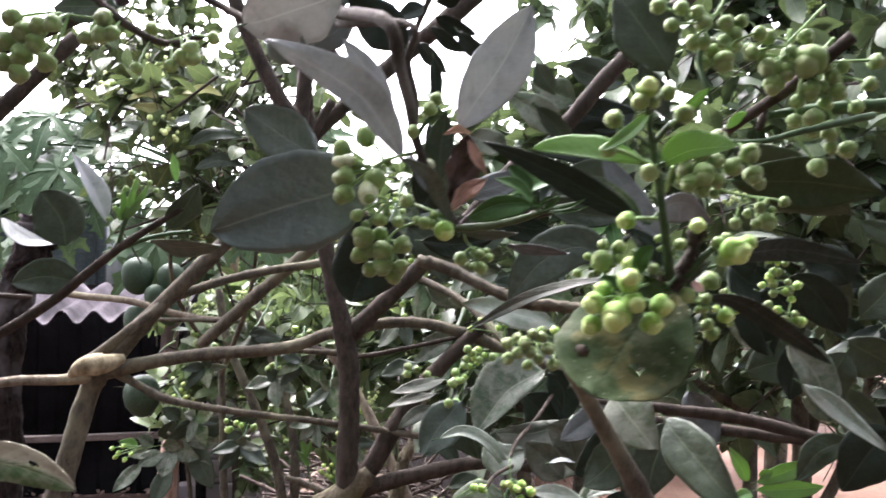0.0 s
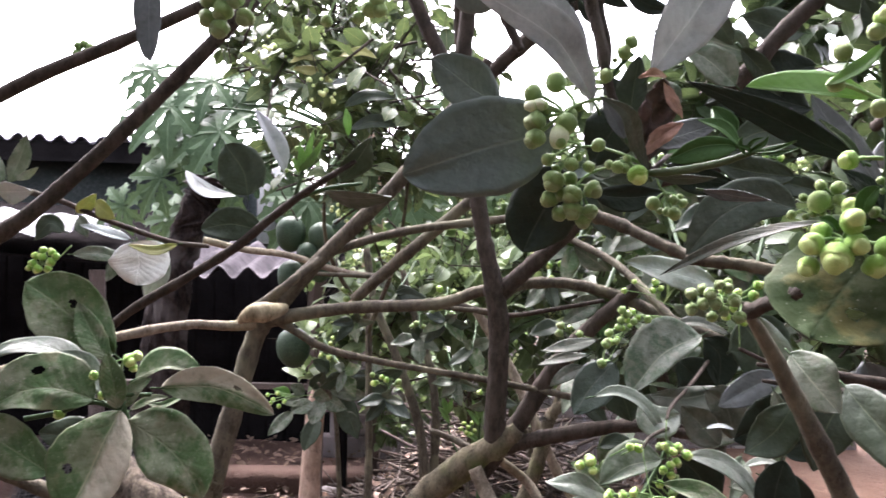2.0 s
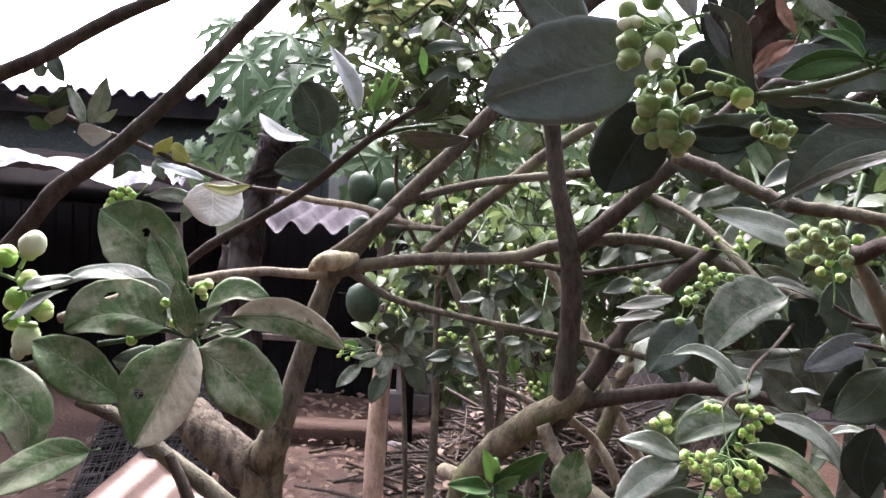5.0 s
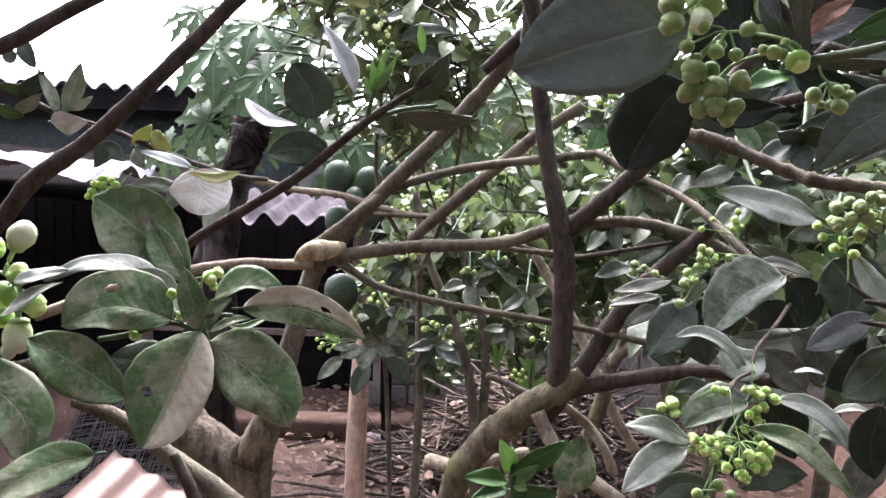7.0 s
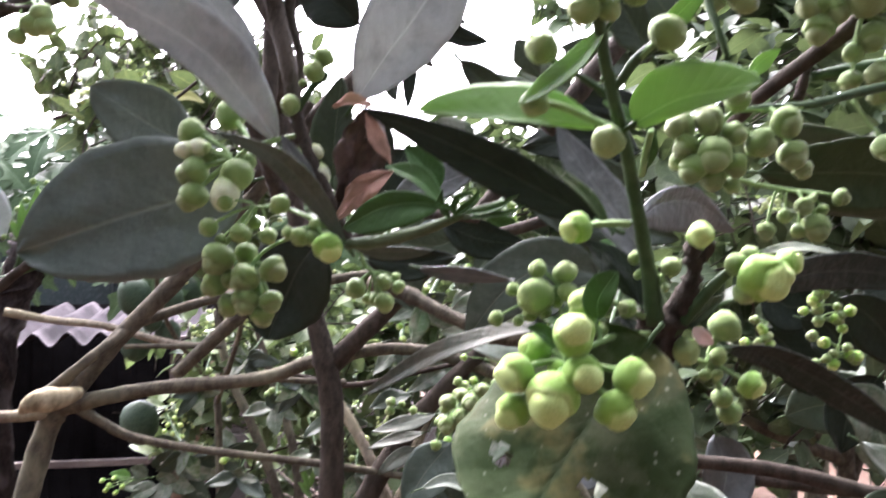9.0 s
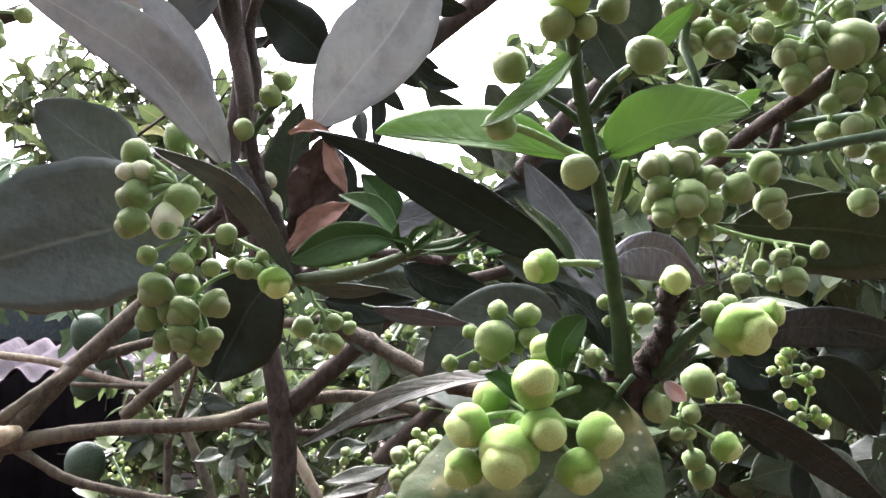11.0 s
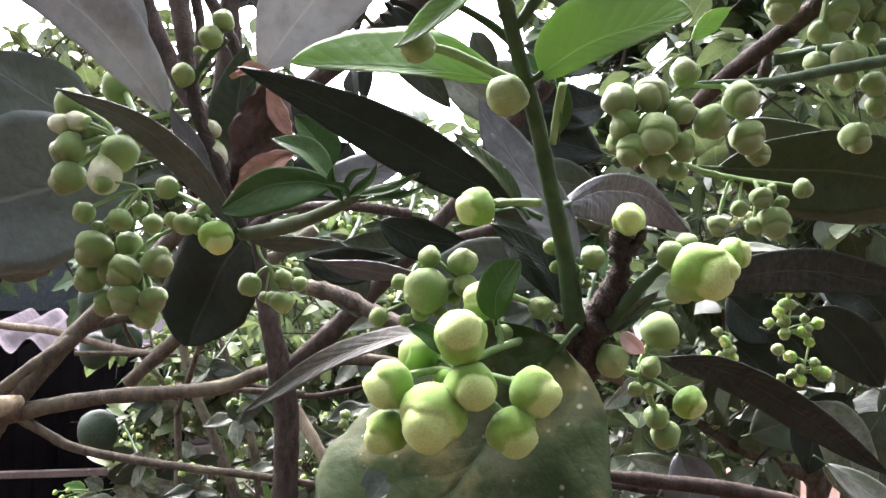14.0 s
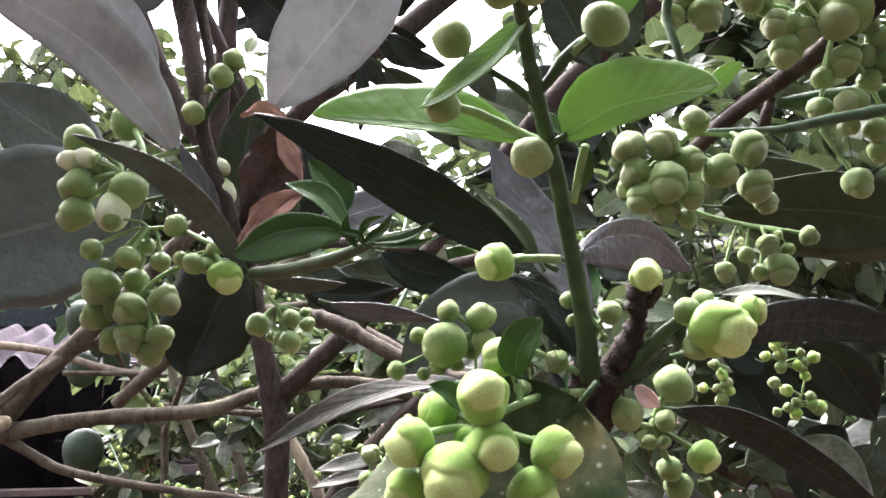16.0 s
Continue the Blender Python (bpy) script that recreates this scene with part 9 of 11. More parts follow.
cluster(tree_b, [(0.076, 1.403, 1.668), (0.084, 1.380, 1.620), (0.091, 1.358, 1.591)],
        [(0.018, 1.324, 1.605, 0.0078, "c"),
         (0.034, 1.325, 1.588, 0.0086, "c"),
         (0.041, 1.329, 1.605, 0.0069, "c"),
         (0.027, 1.325, 1.596, 0.0069, "c"),
         (0.058, 1.333, 1.610, 0.0069, "c"),
         (0.051, 1.329, 1.584, 0.0078, "c"),
         (0.068, 1.331, 1.563, 0.0086, "c"),
         (0.071, 1.334, 1.589, 0.0078, "c"),
         (0.101, 1.339, 1.584, 0.0086, "c"),
         (0.118, 1.343, 1.580, 0.0086, "c"),
         (0.127, 1.344, 1.569, 0.0086, "c"),
         (0.131, 1.346, 1.590, 0.0078, "c"),
         (0.122, 1.345, 1.599, 0.0069, "c"),
         (0.092, 1.335, 1.553, 0.0086, "c"),
         (0.111, 1.340, 1.564, 0.0078, "c"),
         (0.099, 1.336, 1.546, 0.0069, "c"),
         (0.085, 1.335, 1.572, 0.0069, "c"),
         (0.054, 1.331, 1.597, 0.0069, "c")], 0.0013)
cluster(tree_b, [(0.127, 1.518, 1.693), (0.125, 1.495, 1.659), (0.129, 1.470, 1.607)],
        [(0.120, 1.473, 1.654, 0.0076, "c"),
         (0.136, 1.475, 1.645, 0.0076, "c"),
         (0.145, 1.478, 1.653, 0.0076, "c"),
         (0.161, 1.480, 1.638, 0.0085, "c"),
         (0.133, 1.472, 1.622, 0.0076, "c"),
         (0.119, 1.469, 1.612, 0.0076, "c"),
         (0.133, 1.471, 1.603, 0.0076, "c"),
         (0.114, 1.465, 1.588, 0.0076, "c"),
         (0.142, 1.475, 1.627, 0.0076, "c")], 0.0012)
cluster(tree_b, [(0.016, 1.437, 1.612), (-0.004, 1.413, 1.626)],
        [(-0.029, 1.398, 1.631, 0.0083, "c"),
         (-0.010, 1.403, 1.638, 0.0101, "c"),
         (-0.005, 1.402, 1.622, 0.0073, "c"),
         (0.057, 1.419, 1.663, 0.0073, "c"),
         (0.072, 1.422, 1.661, 0.0083, "c")], 0.0012)
cluster(tree_b, [(0.193, 1.852, 1.830), (0.122, 1.838, 1.846), (0.066, 1.824, 1.815)],
        [(0.064, 1.827, 1.850, 0.0083, "c"),
         (0.081, 1.831, 1.857, 0.0083, "c"),
         (0.071, 1.827, 1.839, 0.0071, "c"),
         (0.094, 1.832, 1.845, 0.0071, "c"),
         (0.120, 1.837, 1.838, 0.0071, "c"),
         (0.060, 1.823, 1.821, 0.0071, "c"),
         (0.035, 1.815, 1.789, 0.0095, "c"),
         (0.049, 1.819, 1.797, 0.0071, "c"),
         (0.029, 1.810, 1.743, 0.0095, "c"),
         (0.077, 1.827, 1.827, 0.0059, "c")], 0.0012)
cluster(tree_b, [(0.179, 1.852, 1.865), (0.132, 1.844, 1.887)],
        [(0.062, 1.831, 1.903, 0.0071, "c"),
         (0.131, 1.847, 1.923, 0.0083, "c"),
         (0.136, 1.849, 1.941, 0.0071, "c"),
         (0.143, 1.848, 1.911, 0.0071, "c"),
         (0.084, 1.837, 1.924, 0.0059, "c"),
         (0.126, 1.844, 1.905, 0.0071, "c")], 0.0012)
cluster(tree_b, [(0.198, 1.241, 1.867), (0.196, 1.243, 1.897), (0.187, 1.244, 1.935)],
        [(0.153, 1.238, 1.942, 0.0069, "c"),
         (0.172, 1.242, 1.950, 0.0069, "c"),
         (0.161, 1.238, 1.927, 0.0061, "c"),
         (0.177, 1.240, 1.912, 0.0069, "c"),
         (0.204, 1.245, 1.905, 0.0069, "c"),
         (0.188, 1.244, 1.924, 0.0061, "c"),
         (0.210, 1.249, 1.928, 0.0069, "c"),
         (0.194, 1.247, 1.947, 0.0069, "c"),
         (0.217, 1.251, 1.944, 0.0076, "c"),
         (0.224, 1.254, 1.959, 0.0076, "c")], 0.0014)
seedling = thing("seedling_shoot", (-0.222, 1.023, 0.000), "bright fresh shoot growing up between the branches", "shoot")
limb(seedling, [(-0.222, 1.023, 0.0, 0.006), (-0.202, 1.023, 0.8, 0.005), (-0.223, 1.025, 1.590, 0.004), (-0.229, 1.028, 1.638, 0.003)], STEM_GREEN, 'stem')
leaf(seedling, (-0.230, 1.028, 1.631), (-0.241, 1.009, 1.680), 0.0243, (0.67, -0.73, -0.12), "young", fold=0.5, wave=0.06)
leaf(seedling, (-0.225, 1.029, 1.635), (-0.161, 1.026, 1.681), 0.0304, (0.09, -0.98, -0.19), "fresh", fold=0.5, wave=0.06)
leaf(seedling, (-0.231, 1.026, 1.621), (-0.282, 0.996, 1.632), 0.0258, (0.48, -0.56, 0.67), "fresh", fold=0.5, wave=0.06)
leaf(seedling, (-0.228, 1.027, 1.625), (-0.193, 1.016, 1.650), 0.0198, (-0.09, -0.95, -0.28), "young", fold=0.5, wave=0.06)
leaf(seedling, (-0.224, 1.027, 1.611), (-0.168, 1.019, 1.616), 0.0273, (-0.14, -0.99, -0.08), "fresh", fold=0.5, wave=0.06)
leaf(seedling, (-0.231, 1.026, 1.611), (-0.271, 0.996, 1.607), 0.0228, (0.32, -0.54, 0.77), "fresh", fold=0.5, wave=0.06)
leaf(seedling, (-0.221, 1.029, 1.625), (-0.205, 1.011, 1.619), 0.0198, (-0.65, -0.70, 0.31), "young", fold=0.5, wave=0.06)
young_shoot = thing("seedling_shoot", (0.570, 1.508, 0.000), "bright fresh shoot growing up between the branches", "shoot")
limb(young_shoot, [(0.570, 1.508, 0.0, 0.008), (0.570, 1.508, 0.8, 0.006), (0.570, 1.508, 1.608, 0.004)], STEM_GREEN, 'stem')
leaf(young_shoot, (0.564, 1.507, 1.650), (0.521, 1.486, 1.719), 0.0279, (0.19, -0.97, -0.18), "young", fold=0.3)
leaf(young_shoot, (0.580, 1.507, 1.650), (0.667, 1.486, 1.691), 0.0365, (-0.24, -0.97, 0.01), "young", fold=0.3)
leaf(young_shoot, (0.580, 1.507, 1.634), (0.694, 1.487, 1.647), 0.0365, (-0.18, -0.98, 0.01), "young", fold=0.3)
leaf(young_shoot, (0.570, 1.508, 1.629), (0.531, 1.488, 1.624), 0.0257, (0.28, -0.69, 0.66), "young", fold=0.3)
leaf(young_shoot, (0.585, 1.507, 1.660), (0.603, 1.487, 1.676), 0.0215, (-0.63, -0.74, -0.24), "young", fold=0.3)

# leaves seen at the start, right and low
leaf(tree_b, (0.209, 1.003, 1.894), (0.252, 0.954, 1.836), 0.0659, (-0.55, -0.79, 0.27), "mid", fold=0.2, wave=0.05)
leaf(tree_b, (0.303, 1.104, 1.841), (0.366, 1.005, 1.755), 0.0738, (-0.72, -0.66, 0.23), "dark", fold=0.2, wave=0.05)
leaf(tree_b, (0.575, 1.304, 1.839), (0.647, 1.305, 1.798), 0.0327, (-0.19, -0.91, -0.36), "mid", fold=0.2, wave=0.05)
leaf(tree_b, (0.638, 1.305, 1.802), (0.720, 1.305, 1.748), 0.0423, (-0.24, -0.89, -0.38), "mid", fold=0.2, wave=0.05)
leaf(tree_b, (0.629, 1.400, 2.046), (0.697, 1.402, 1.959), 0.0932, (-0.50, -0.77, -0.40), "dark", fold=0.2, wave=0.05)
leaf(tree_b, (0.717, 1.402, 1.959), (0.794, 1.400, 2.036), 0.0706, (-0.10, -0.99, 0.08), "dark", fold=0.2, wave=0.05)
leaf(tree_b, (0.643, 1.503, 1.910), (0.705, 1.504, 1.806), 0.0972, (-0.46, -0.84, -0.29), "dark", fold=0.2, wave=0.05)
leaf(tree_b, (0.697, 1.402, 1.920), (0.785, 1.403, 1.871), 0.0829, (-0.23, -0.87, -0.43), "dark", fold=0.2, wave=0.05)
leaf(tree_b, (0.139, 1.195, 2.347), (0.168, 1.196, 2.301), 0.0320, (-0.45, -0.84, -0.30), "dark", fold=0.2, wave=0.05)
leaf(tree_b, (0.230, 1.395, 2.329), (0.152, 1.395, 2.358), 0.0605, (0.01, -1.00, 0.02), "mid", fold=0.2, wave=0.05)
leaf(tree_b, (0.089, 1.097, 2.208), (0.035, 1.097, 2.223), 0.0407, (0.06, -0.98, 0.18), "mid", fold=0.2, wave=0.05)
cluster(tree_b, [(-0.334, 0.895, 2.354), (-0.347, 0.895, 2.323), (-0.378, 0.895, 2.323), (-0.428, 0.895, 2.329)],
        [(-0.461, 0.875, 2.317, 0.0110, "m"),
         (-0.449, 0.876, 2.302, 0.0122, "m"),
         (-0.468, 0.876, 2.292, 0.0110, "m"),
         (-0.434, 0.876, 2.308, 0.0110, "m"),
         (-0.419, 0.876, 2.311, 0.0098, "m"),
         (-0.452, 0.876, 2.277, 0.0122, "m"),
         (-0.425, 0.876, 2.268, 0.0110, "m"),
         (-0.455, 0.877, 2.257, 0.0110, "m"),
         (-0.382, 0.876, 2.295, 0.0086, "m"),
         (-0.367, 0.876, 2.298, 0.0098, "m"),
         (-0.354, 0.876, 2.300, 0.0086, "m"),
         (-0.364, 0.875, 2.317, 0.0098, "m"),
         (-0.437, 0.876, 2.289, 0.0110, "m"),
         (-0.471, 0.876, 2.268, 0.0110, "m")], 0.002, lean=0.4)
cluster(tree_b, [(-0.366, 0.895, 2.329), (-0.328, 0.896, 2.304), (-0.303, 0.896, 2.298), (-0.278, 0.896, 2.304)],
        [(-0.327, 0.876, 2.263, 0.0067, "g"),
         (-0.278, 0.876, 2.274, 0.0098, "g"),
         (-0.269, 0.876, 2.283, 0.0098, "g"),
         (-0.290, 0.876, 2.265, 0.0073, "g"),
         (-0.311, 0.876, 2.306, 0.0073, "g"),
         (-0.244, 0.876, 2.295, 0.0073, "g"),
         (-0.266, 0.876, 2.274, 0.0086, "g")], 0.002, lean=0.4)
limb(tree_b, [(-0.397, 0.895, 2.360, 0.0044), (-0.347, 0.895, 2.317, 0.0050), (-0.303, 0.896, 2.295, 0.0038), (-0.259, 0.896, 2.304, 0.0031)], BARK_DARK)
limb(tree_b, [(-0.257, 0.845, 2.337, 0.0047), (-0.210, 0.826, 2.307, 0.0040), (-0.169, 0.796, 2.279, 0.0033)], BARK_DARK)
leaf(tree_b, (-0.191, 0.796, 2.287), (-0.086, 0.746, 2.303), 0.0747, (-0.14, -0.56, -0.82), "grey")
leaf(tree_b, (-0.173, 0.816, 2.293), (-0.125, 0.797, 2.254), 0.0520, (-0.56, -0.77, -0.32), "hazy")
leaf(tree_b, (-0.376, 0.945, 2.351), (-0.452, 0.945, 2.351), 0.0422, (0.00, -1.00, 0.04), "dark")
limb(tree_b, [(-0.438, 1.590, 2.646, 0.0145), (-0.372, 1.593, 2.480, 0.0145), (-0.316, 1.595, 2.368, 0.0156), (-0.288, 1.595, 2.329, 0.0156), (-0.257, 1.648, 2.206, 0.0161)], BARK_DARK)
limb(tree_b, [(-0.271, 1.689, 2.672, 0.0166), (-0.283, 1.693, 2.471, 0.0166), (-0.294, 1.695, 2.365, 0.0166), (-0.303, 1.697, 2.246, 0.0154)], BARK_DARK)
limb(tree_b, [(-0.437, 1.997, 2.253, 0.0139), (-0.312, 1.995, 2.371, 0.0167), (-0.200, 1.993, 2.476, 0.0195), (-0.089, 1.991, 2.566, 0.0209), (0.092, 1.989, 2.719, 0.0236), (0.245, 1.986, 2.851, 0.0236)], BARK_DARK)
limb(tree_b, [(0.182, 1.297, 2.254, 0.0127), (0.222, 1.296, 2.300, 0.0136), (0.263, 1.295, 2.349, 0.0136), (0.331, 1.294, 2.417, 0.0136), (0.403, 1.293, 2.489, 0.0136)], BARK_DARK)
limb(tree_b, [(-0.239, 1.292, 2.507, 0.0081), (-0.184, 1.294, 2.408, 0.0081), (-0.157, 1.295, 2.354, 0.0081), (-0.139, 1.296, 2.318, 0.0072)], BARK_DARK)
sapling = thing("pomelo_sapling", (-1.059, 3.424, 0.000), "small pomelo sapling with pale rounded leaves", "sapling")
limb(sapling, [(-1.034, 3.429, 0.0, 0.014), (-1.034, 3.429, 0.45, 0.012), (-1.060, 3.380, 1.205, 0.009), (-1.108, 3.281, 1.367, 0.006)], BARK, 'stem')
leaf(sapling, (-1.136, 3.372, 1.300), (-1.001, 3.344, 1.246), 0.0823, (-0.19, -0.98, 0.04), "mid", fold=0.25)
leaf(sapling, (-1.159, 3.366, 1.287), (-1.028, 3.346, 1.336), 0.0720, (-0.04, -0.96, -0.28), "mid", fold=0.25)
leaf(sapling, (-1.123, 3.373, 1.276), (-1.139, 3.309, 1.178), 0.0926, (0.00, -0.84, 0.54), "mid", fold=0.25)
leaf(sapling, (-1.158, 3.364, 1.263), (-1.235, 3.294, 1.230), 0.0772, (0.38, -0.70, 0.61), "mid", fold=0.25)
leaf(sapling, (-1.239, 3.343, 1.220), (-1.320, 3.267, 1.132), 0.0669, (0.16, -0.81, 0.56), "mid", fold=0.25)
leaf(sapling, (-1.195, 3.359, 1.299), (-1.240, 3.302, 1.343), 0.0617, (0.84, -0.52, 0.18), "mid", fold=0.25)
leaf(sapling, (-1.113, 3.379, 1.325), (-0.898, 3.371, 1.304), 0.0669, (-0.05, -0.99, -0.12), "mid", fold=0.25)
leaf(sapling, (-1.040, 3.392, 1.303), (-0.948, 3.345, 1.123), 0.1132, (-0.12, -0.97, 0.20), "dark", fold=0.25)
leaf(sapling, (-1.131, 3.364, 1.203), (-1.169, 3.294, 1.069), 0.0874, (-0.00, -0.88, 0.47), "dark", fold=0.25)
leaf(sapling, (-1.254, 3.347, 1.297), (-1.310, 3.286, 1.329), 0.0463, (0.78, -0.54, 0.33), "young", fold=0.25)
leaf(sapling, (-1.206, 3.355, 1.274), (-1.272, 3.289, 1.270), 0.0617, (0.57, -0.60, 0.56), "mid", fold=0.25)
leaf(sapling, (-1.018, 3.399, 1.328), (-0.914, 3.377, 1.411), 0.0874, (0.11, -0.92, -0.37), "dark", fold=0.25)
leaf(sapling, (-0.973, 3.415, 1.402), (-0.816, 3.390, 1.318), 0.0926, (-0.16, -0.99, 0.00), "dark", fold=0.25)
leaf(sapling, (-1.160, 3.369, 1.324), (-1.102, 3.337, 1.406), 0.0772, (0.25, -0.83, -0.50), "dark", fold=0.25)
leaf(sapling, (-1.092, 3.390, 1.398), (-1.151, 3.331, 1.453), 0.0669, (0.77, -0.61, 0.18), "dark", fold=0.25)
leaf(sapling, (-0.928, 3.429, 1.451), (-0.844, 3.392, 1.413), 0.0669, (-0.37, -0.93, 0.08), "mid", fold=0.25)
leaf(sapling, (-1.036, 3.385, 1.206), (-0.927, 3.353, 1.172), 0.0926, (-0.26, -0.96, 0.06), "mid", fold=0.25)
leaf(sapling, (-0.923, 3.421, 1.354), (-0.773, 3.407, 1.415), 0.0874, (0.02, -0.96, -0.27), "dark", fold=0.25)
cluster(sapling, [(-1.136, 3.372, 1.300), (-1.238, 3.299, 1.295)],
        [(-1.314, 3.233, 1.314, 0.0095, "c"),
         (-1.290, 3.236, 1.296, 0.0095, "c"),
         (-1.273, 3.242, 1.320, 0.0095, "c"),
         (-1.244, 3.245, 1.288, 0.0095, "c"),
         (-1.301, 3.233, 1.279, 0.0095, "c"),
         (-1.266, 3.239, 1.268, 0.0095, "c")], 0.002)
cluster(sapling, [(-1.092, 3.390, 1.398), (-1.077, 3.349, 1.479)],
        [(-1.091, 3.297, 1.509, 0.0095, "c"),
         (-1.065, 3.305, 1.533, 0.0095, "c"),
         (-1.045, 3.306, 1.505, 0.0095, "c"),
         (-1.071, 3.298, 1.474, 0.0095, "c"),
         (-1.038, 3.304, 1.463, 0.0095, "c"),
         (-1.102, 3.292, 1.485, 0.0095, "c"),
         (-1.025, 3.316, 1.570, 0.0095, "c"),
         (-1.056, 3.308, 1.557, 0.0095, "c")], 0.002)
sprig = thing("seedling_shoot", (-0.428, 3.361, 0.000), "bright fresh shoot standing among the grey stems", "shoot")
limb(sprig, [(-0.428, 3.361, 0.0, 0.008), (-0.431, 3.389, 0.961, 0.006), (-0.432, 3.413, 1.244, 0.004)], STEM_GREEN, 'stem')
leaf(sprig, (-0.431, 3.411, 1.220), (-0.467, 3.391, 1.313), 0.0251, (0.53, -0.85, 0.03), "young", fold=0.25)
leaf(sprig, (-0.431, 3.411, 1.220), (-0.411, 3.404, 1.331), 0.0251, (0.37, -0.92, -0.12), "young", fold=0.25)
leaf(sprig, (-0.430, 3.410, 1.208), (-0.375, 3.409, 1.297), 0.0276, (0.25, -0.95, -0.17), "young", fold=0.25)
leaf(sprig, (-0.430, 3.409, 1.197), (-0.488, 3.383, 1.270), 0.0251, (0.57, -0.80, 0.17), "young", fold=0.25)
leaf(sprig, (-0.431, 3.403, 1.126), (-0.508, 3.372, 1.187), 0.0276, (0.56, -0.77, 0.30), "young", fold=0.25)
leaf(sprig, (-0.431, 3.403, 1.126), (-0.364, 3.403, 1.203), 0.0276, (0.19, -0.97, -0.16), "young", fold=0.25)
leaf(sprig, (-0.571, 3.383, 1.240), (-0.595, 3.366, 1.338), 0.0251, (0.54, -0.84, -0.01), "young", fold=0.25)
leaf(sprig, (-0.571, 3.383, 1.240), (-0.548, 3.374, 1.315), 0.0251, (0.36, -0.91, -0.22), "young", fold=0.25)
leaf(sprig, (-0.557, 3.383, 1.205), (-0.604, 3.359, 1.279), 0.0251, (0.59, -0.80, 0.12), "young", fold=0.25)
leaf(sprig, (-0.428, 3.397, 1.055), (-0.378, 3.392, 1.109), 0.0251, (0.11, -0.97, -0.20), "young", fold=0.25)
limb(sprig, [(-0.431, 3.389, 0.961, 0.005), (-0.542, 3.379, 1.123, 0.004), (-0.572, 3.385, 1.264, 0.003)], STEM_GREEN, 'stem')
cluster(sprig, [(-0.435, 3.396, 1.055), (-0.450, 3.399, 1.125)],
        [(-0.497, 3.376, 1.211, 0.0094, "c"),
         (-0.478, 3.378, 1.195, 0.0094, "c"),
         (-0.463, 3.383, 1.212, 0.0094, "c"),
         (-0.450, 3.383, 1.182, 0.0094, "c"),
         (-0.468, 3.378, 1.165, 0.0094, "c"),
         (-0.484, 3.375, 1.172, 0.0094, "c"),
         (-0.508, 3.372, 1.187, 0.0094, "c")], 0.0016)

# leaves against the sky, coloured near-black as backlit silhouettes
high_twig = thing("pomelo_branch", (-0.020, 1.797, 2.801), "leafy pomelo branch hanging against the sky, coloured as a silhouette", "branch")
limb(high_twig, [(0.113, 1.794, 2.849, 0.0089), (0.026, 1.802, 2.736, 0.0078), (-0.027, 1.809, 2.646, 0.0067), (-0.070, 1.817, 2.545, 0.0056), (-0.079, 1.822, 2.478, 0.0033)], BARK_DARK)
limb(high_twig, [(-0.159, 1.701, 2.752, 0.0083), (-0.198, 1.709, 2.647, 0.0063), (-0.249, 1.716, 2.562, 0.0042)], BARK_DARK)
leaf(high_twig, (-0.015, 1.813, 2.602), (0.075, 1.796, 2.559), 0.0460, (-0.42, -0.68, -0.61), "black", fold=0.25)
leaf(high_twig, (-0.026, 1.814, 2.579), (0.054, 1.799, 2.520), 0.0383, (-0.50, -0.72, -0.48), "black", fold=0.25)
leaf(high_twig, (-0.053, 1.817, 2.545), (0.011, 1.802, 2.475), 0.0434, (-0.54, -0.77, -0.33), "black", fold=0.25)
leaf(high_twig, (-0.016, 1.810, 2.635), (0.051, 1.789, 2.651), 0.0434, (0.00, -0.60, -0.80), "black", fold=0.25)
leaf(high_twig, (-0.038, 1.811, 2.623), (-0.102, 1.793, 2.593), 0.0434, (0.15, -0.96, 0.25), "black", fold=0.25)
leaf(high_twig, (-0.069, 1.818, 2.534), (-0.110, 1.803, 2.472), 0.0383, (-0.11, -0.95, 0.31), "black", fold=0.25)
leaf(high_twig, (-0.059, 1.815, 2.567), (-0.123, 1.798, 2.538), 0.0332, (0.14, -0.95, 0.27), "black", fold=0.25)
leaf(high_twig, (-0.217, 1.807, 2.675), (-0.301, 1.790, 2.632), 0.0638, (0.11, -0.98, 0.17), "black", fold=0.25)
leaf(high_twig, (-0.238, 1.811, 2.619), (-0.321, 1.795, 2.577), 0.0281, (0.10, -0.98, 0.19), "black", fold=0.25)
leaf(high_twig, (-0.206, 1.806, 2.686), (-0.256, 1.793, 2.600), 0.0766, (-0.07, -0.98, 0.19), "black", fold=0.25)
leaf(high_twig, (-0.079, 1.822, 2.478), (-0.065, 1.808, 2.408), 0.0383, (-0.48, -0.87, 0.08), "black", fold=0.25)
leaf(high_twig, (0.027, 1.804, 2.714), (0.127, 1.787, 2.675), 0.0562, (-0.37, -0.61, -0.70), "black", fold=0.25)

# twigs that carry the low clusters
limb(tree_b, [(0.283, 1.950, 1.560, 0.0045), (0.185, 1.680, 1.646, 0.0039), (0.102, 1.471, 1.675, 0.0034), (0.076, 1.403, 1.666, 0.0027)], BARK_DARK)
limb(tree_b, [(0.298, 1.973, 1.783, 0.0045), (0.207, 1.744, 1.729, 0.0040), (0.144, 1.575, 1.708, 0.0037), (0.127, 1.518, 1.691, 0.0029)], BARK_DARK)
limb(tree_b, [(0.102, 1.471, 1.675, 0.0028), (0.056, 1.448, 1.641, 0.0028), (0.016, 1.437, 1.610, 0.0023)], STEM_GREEN, name='shoot')
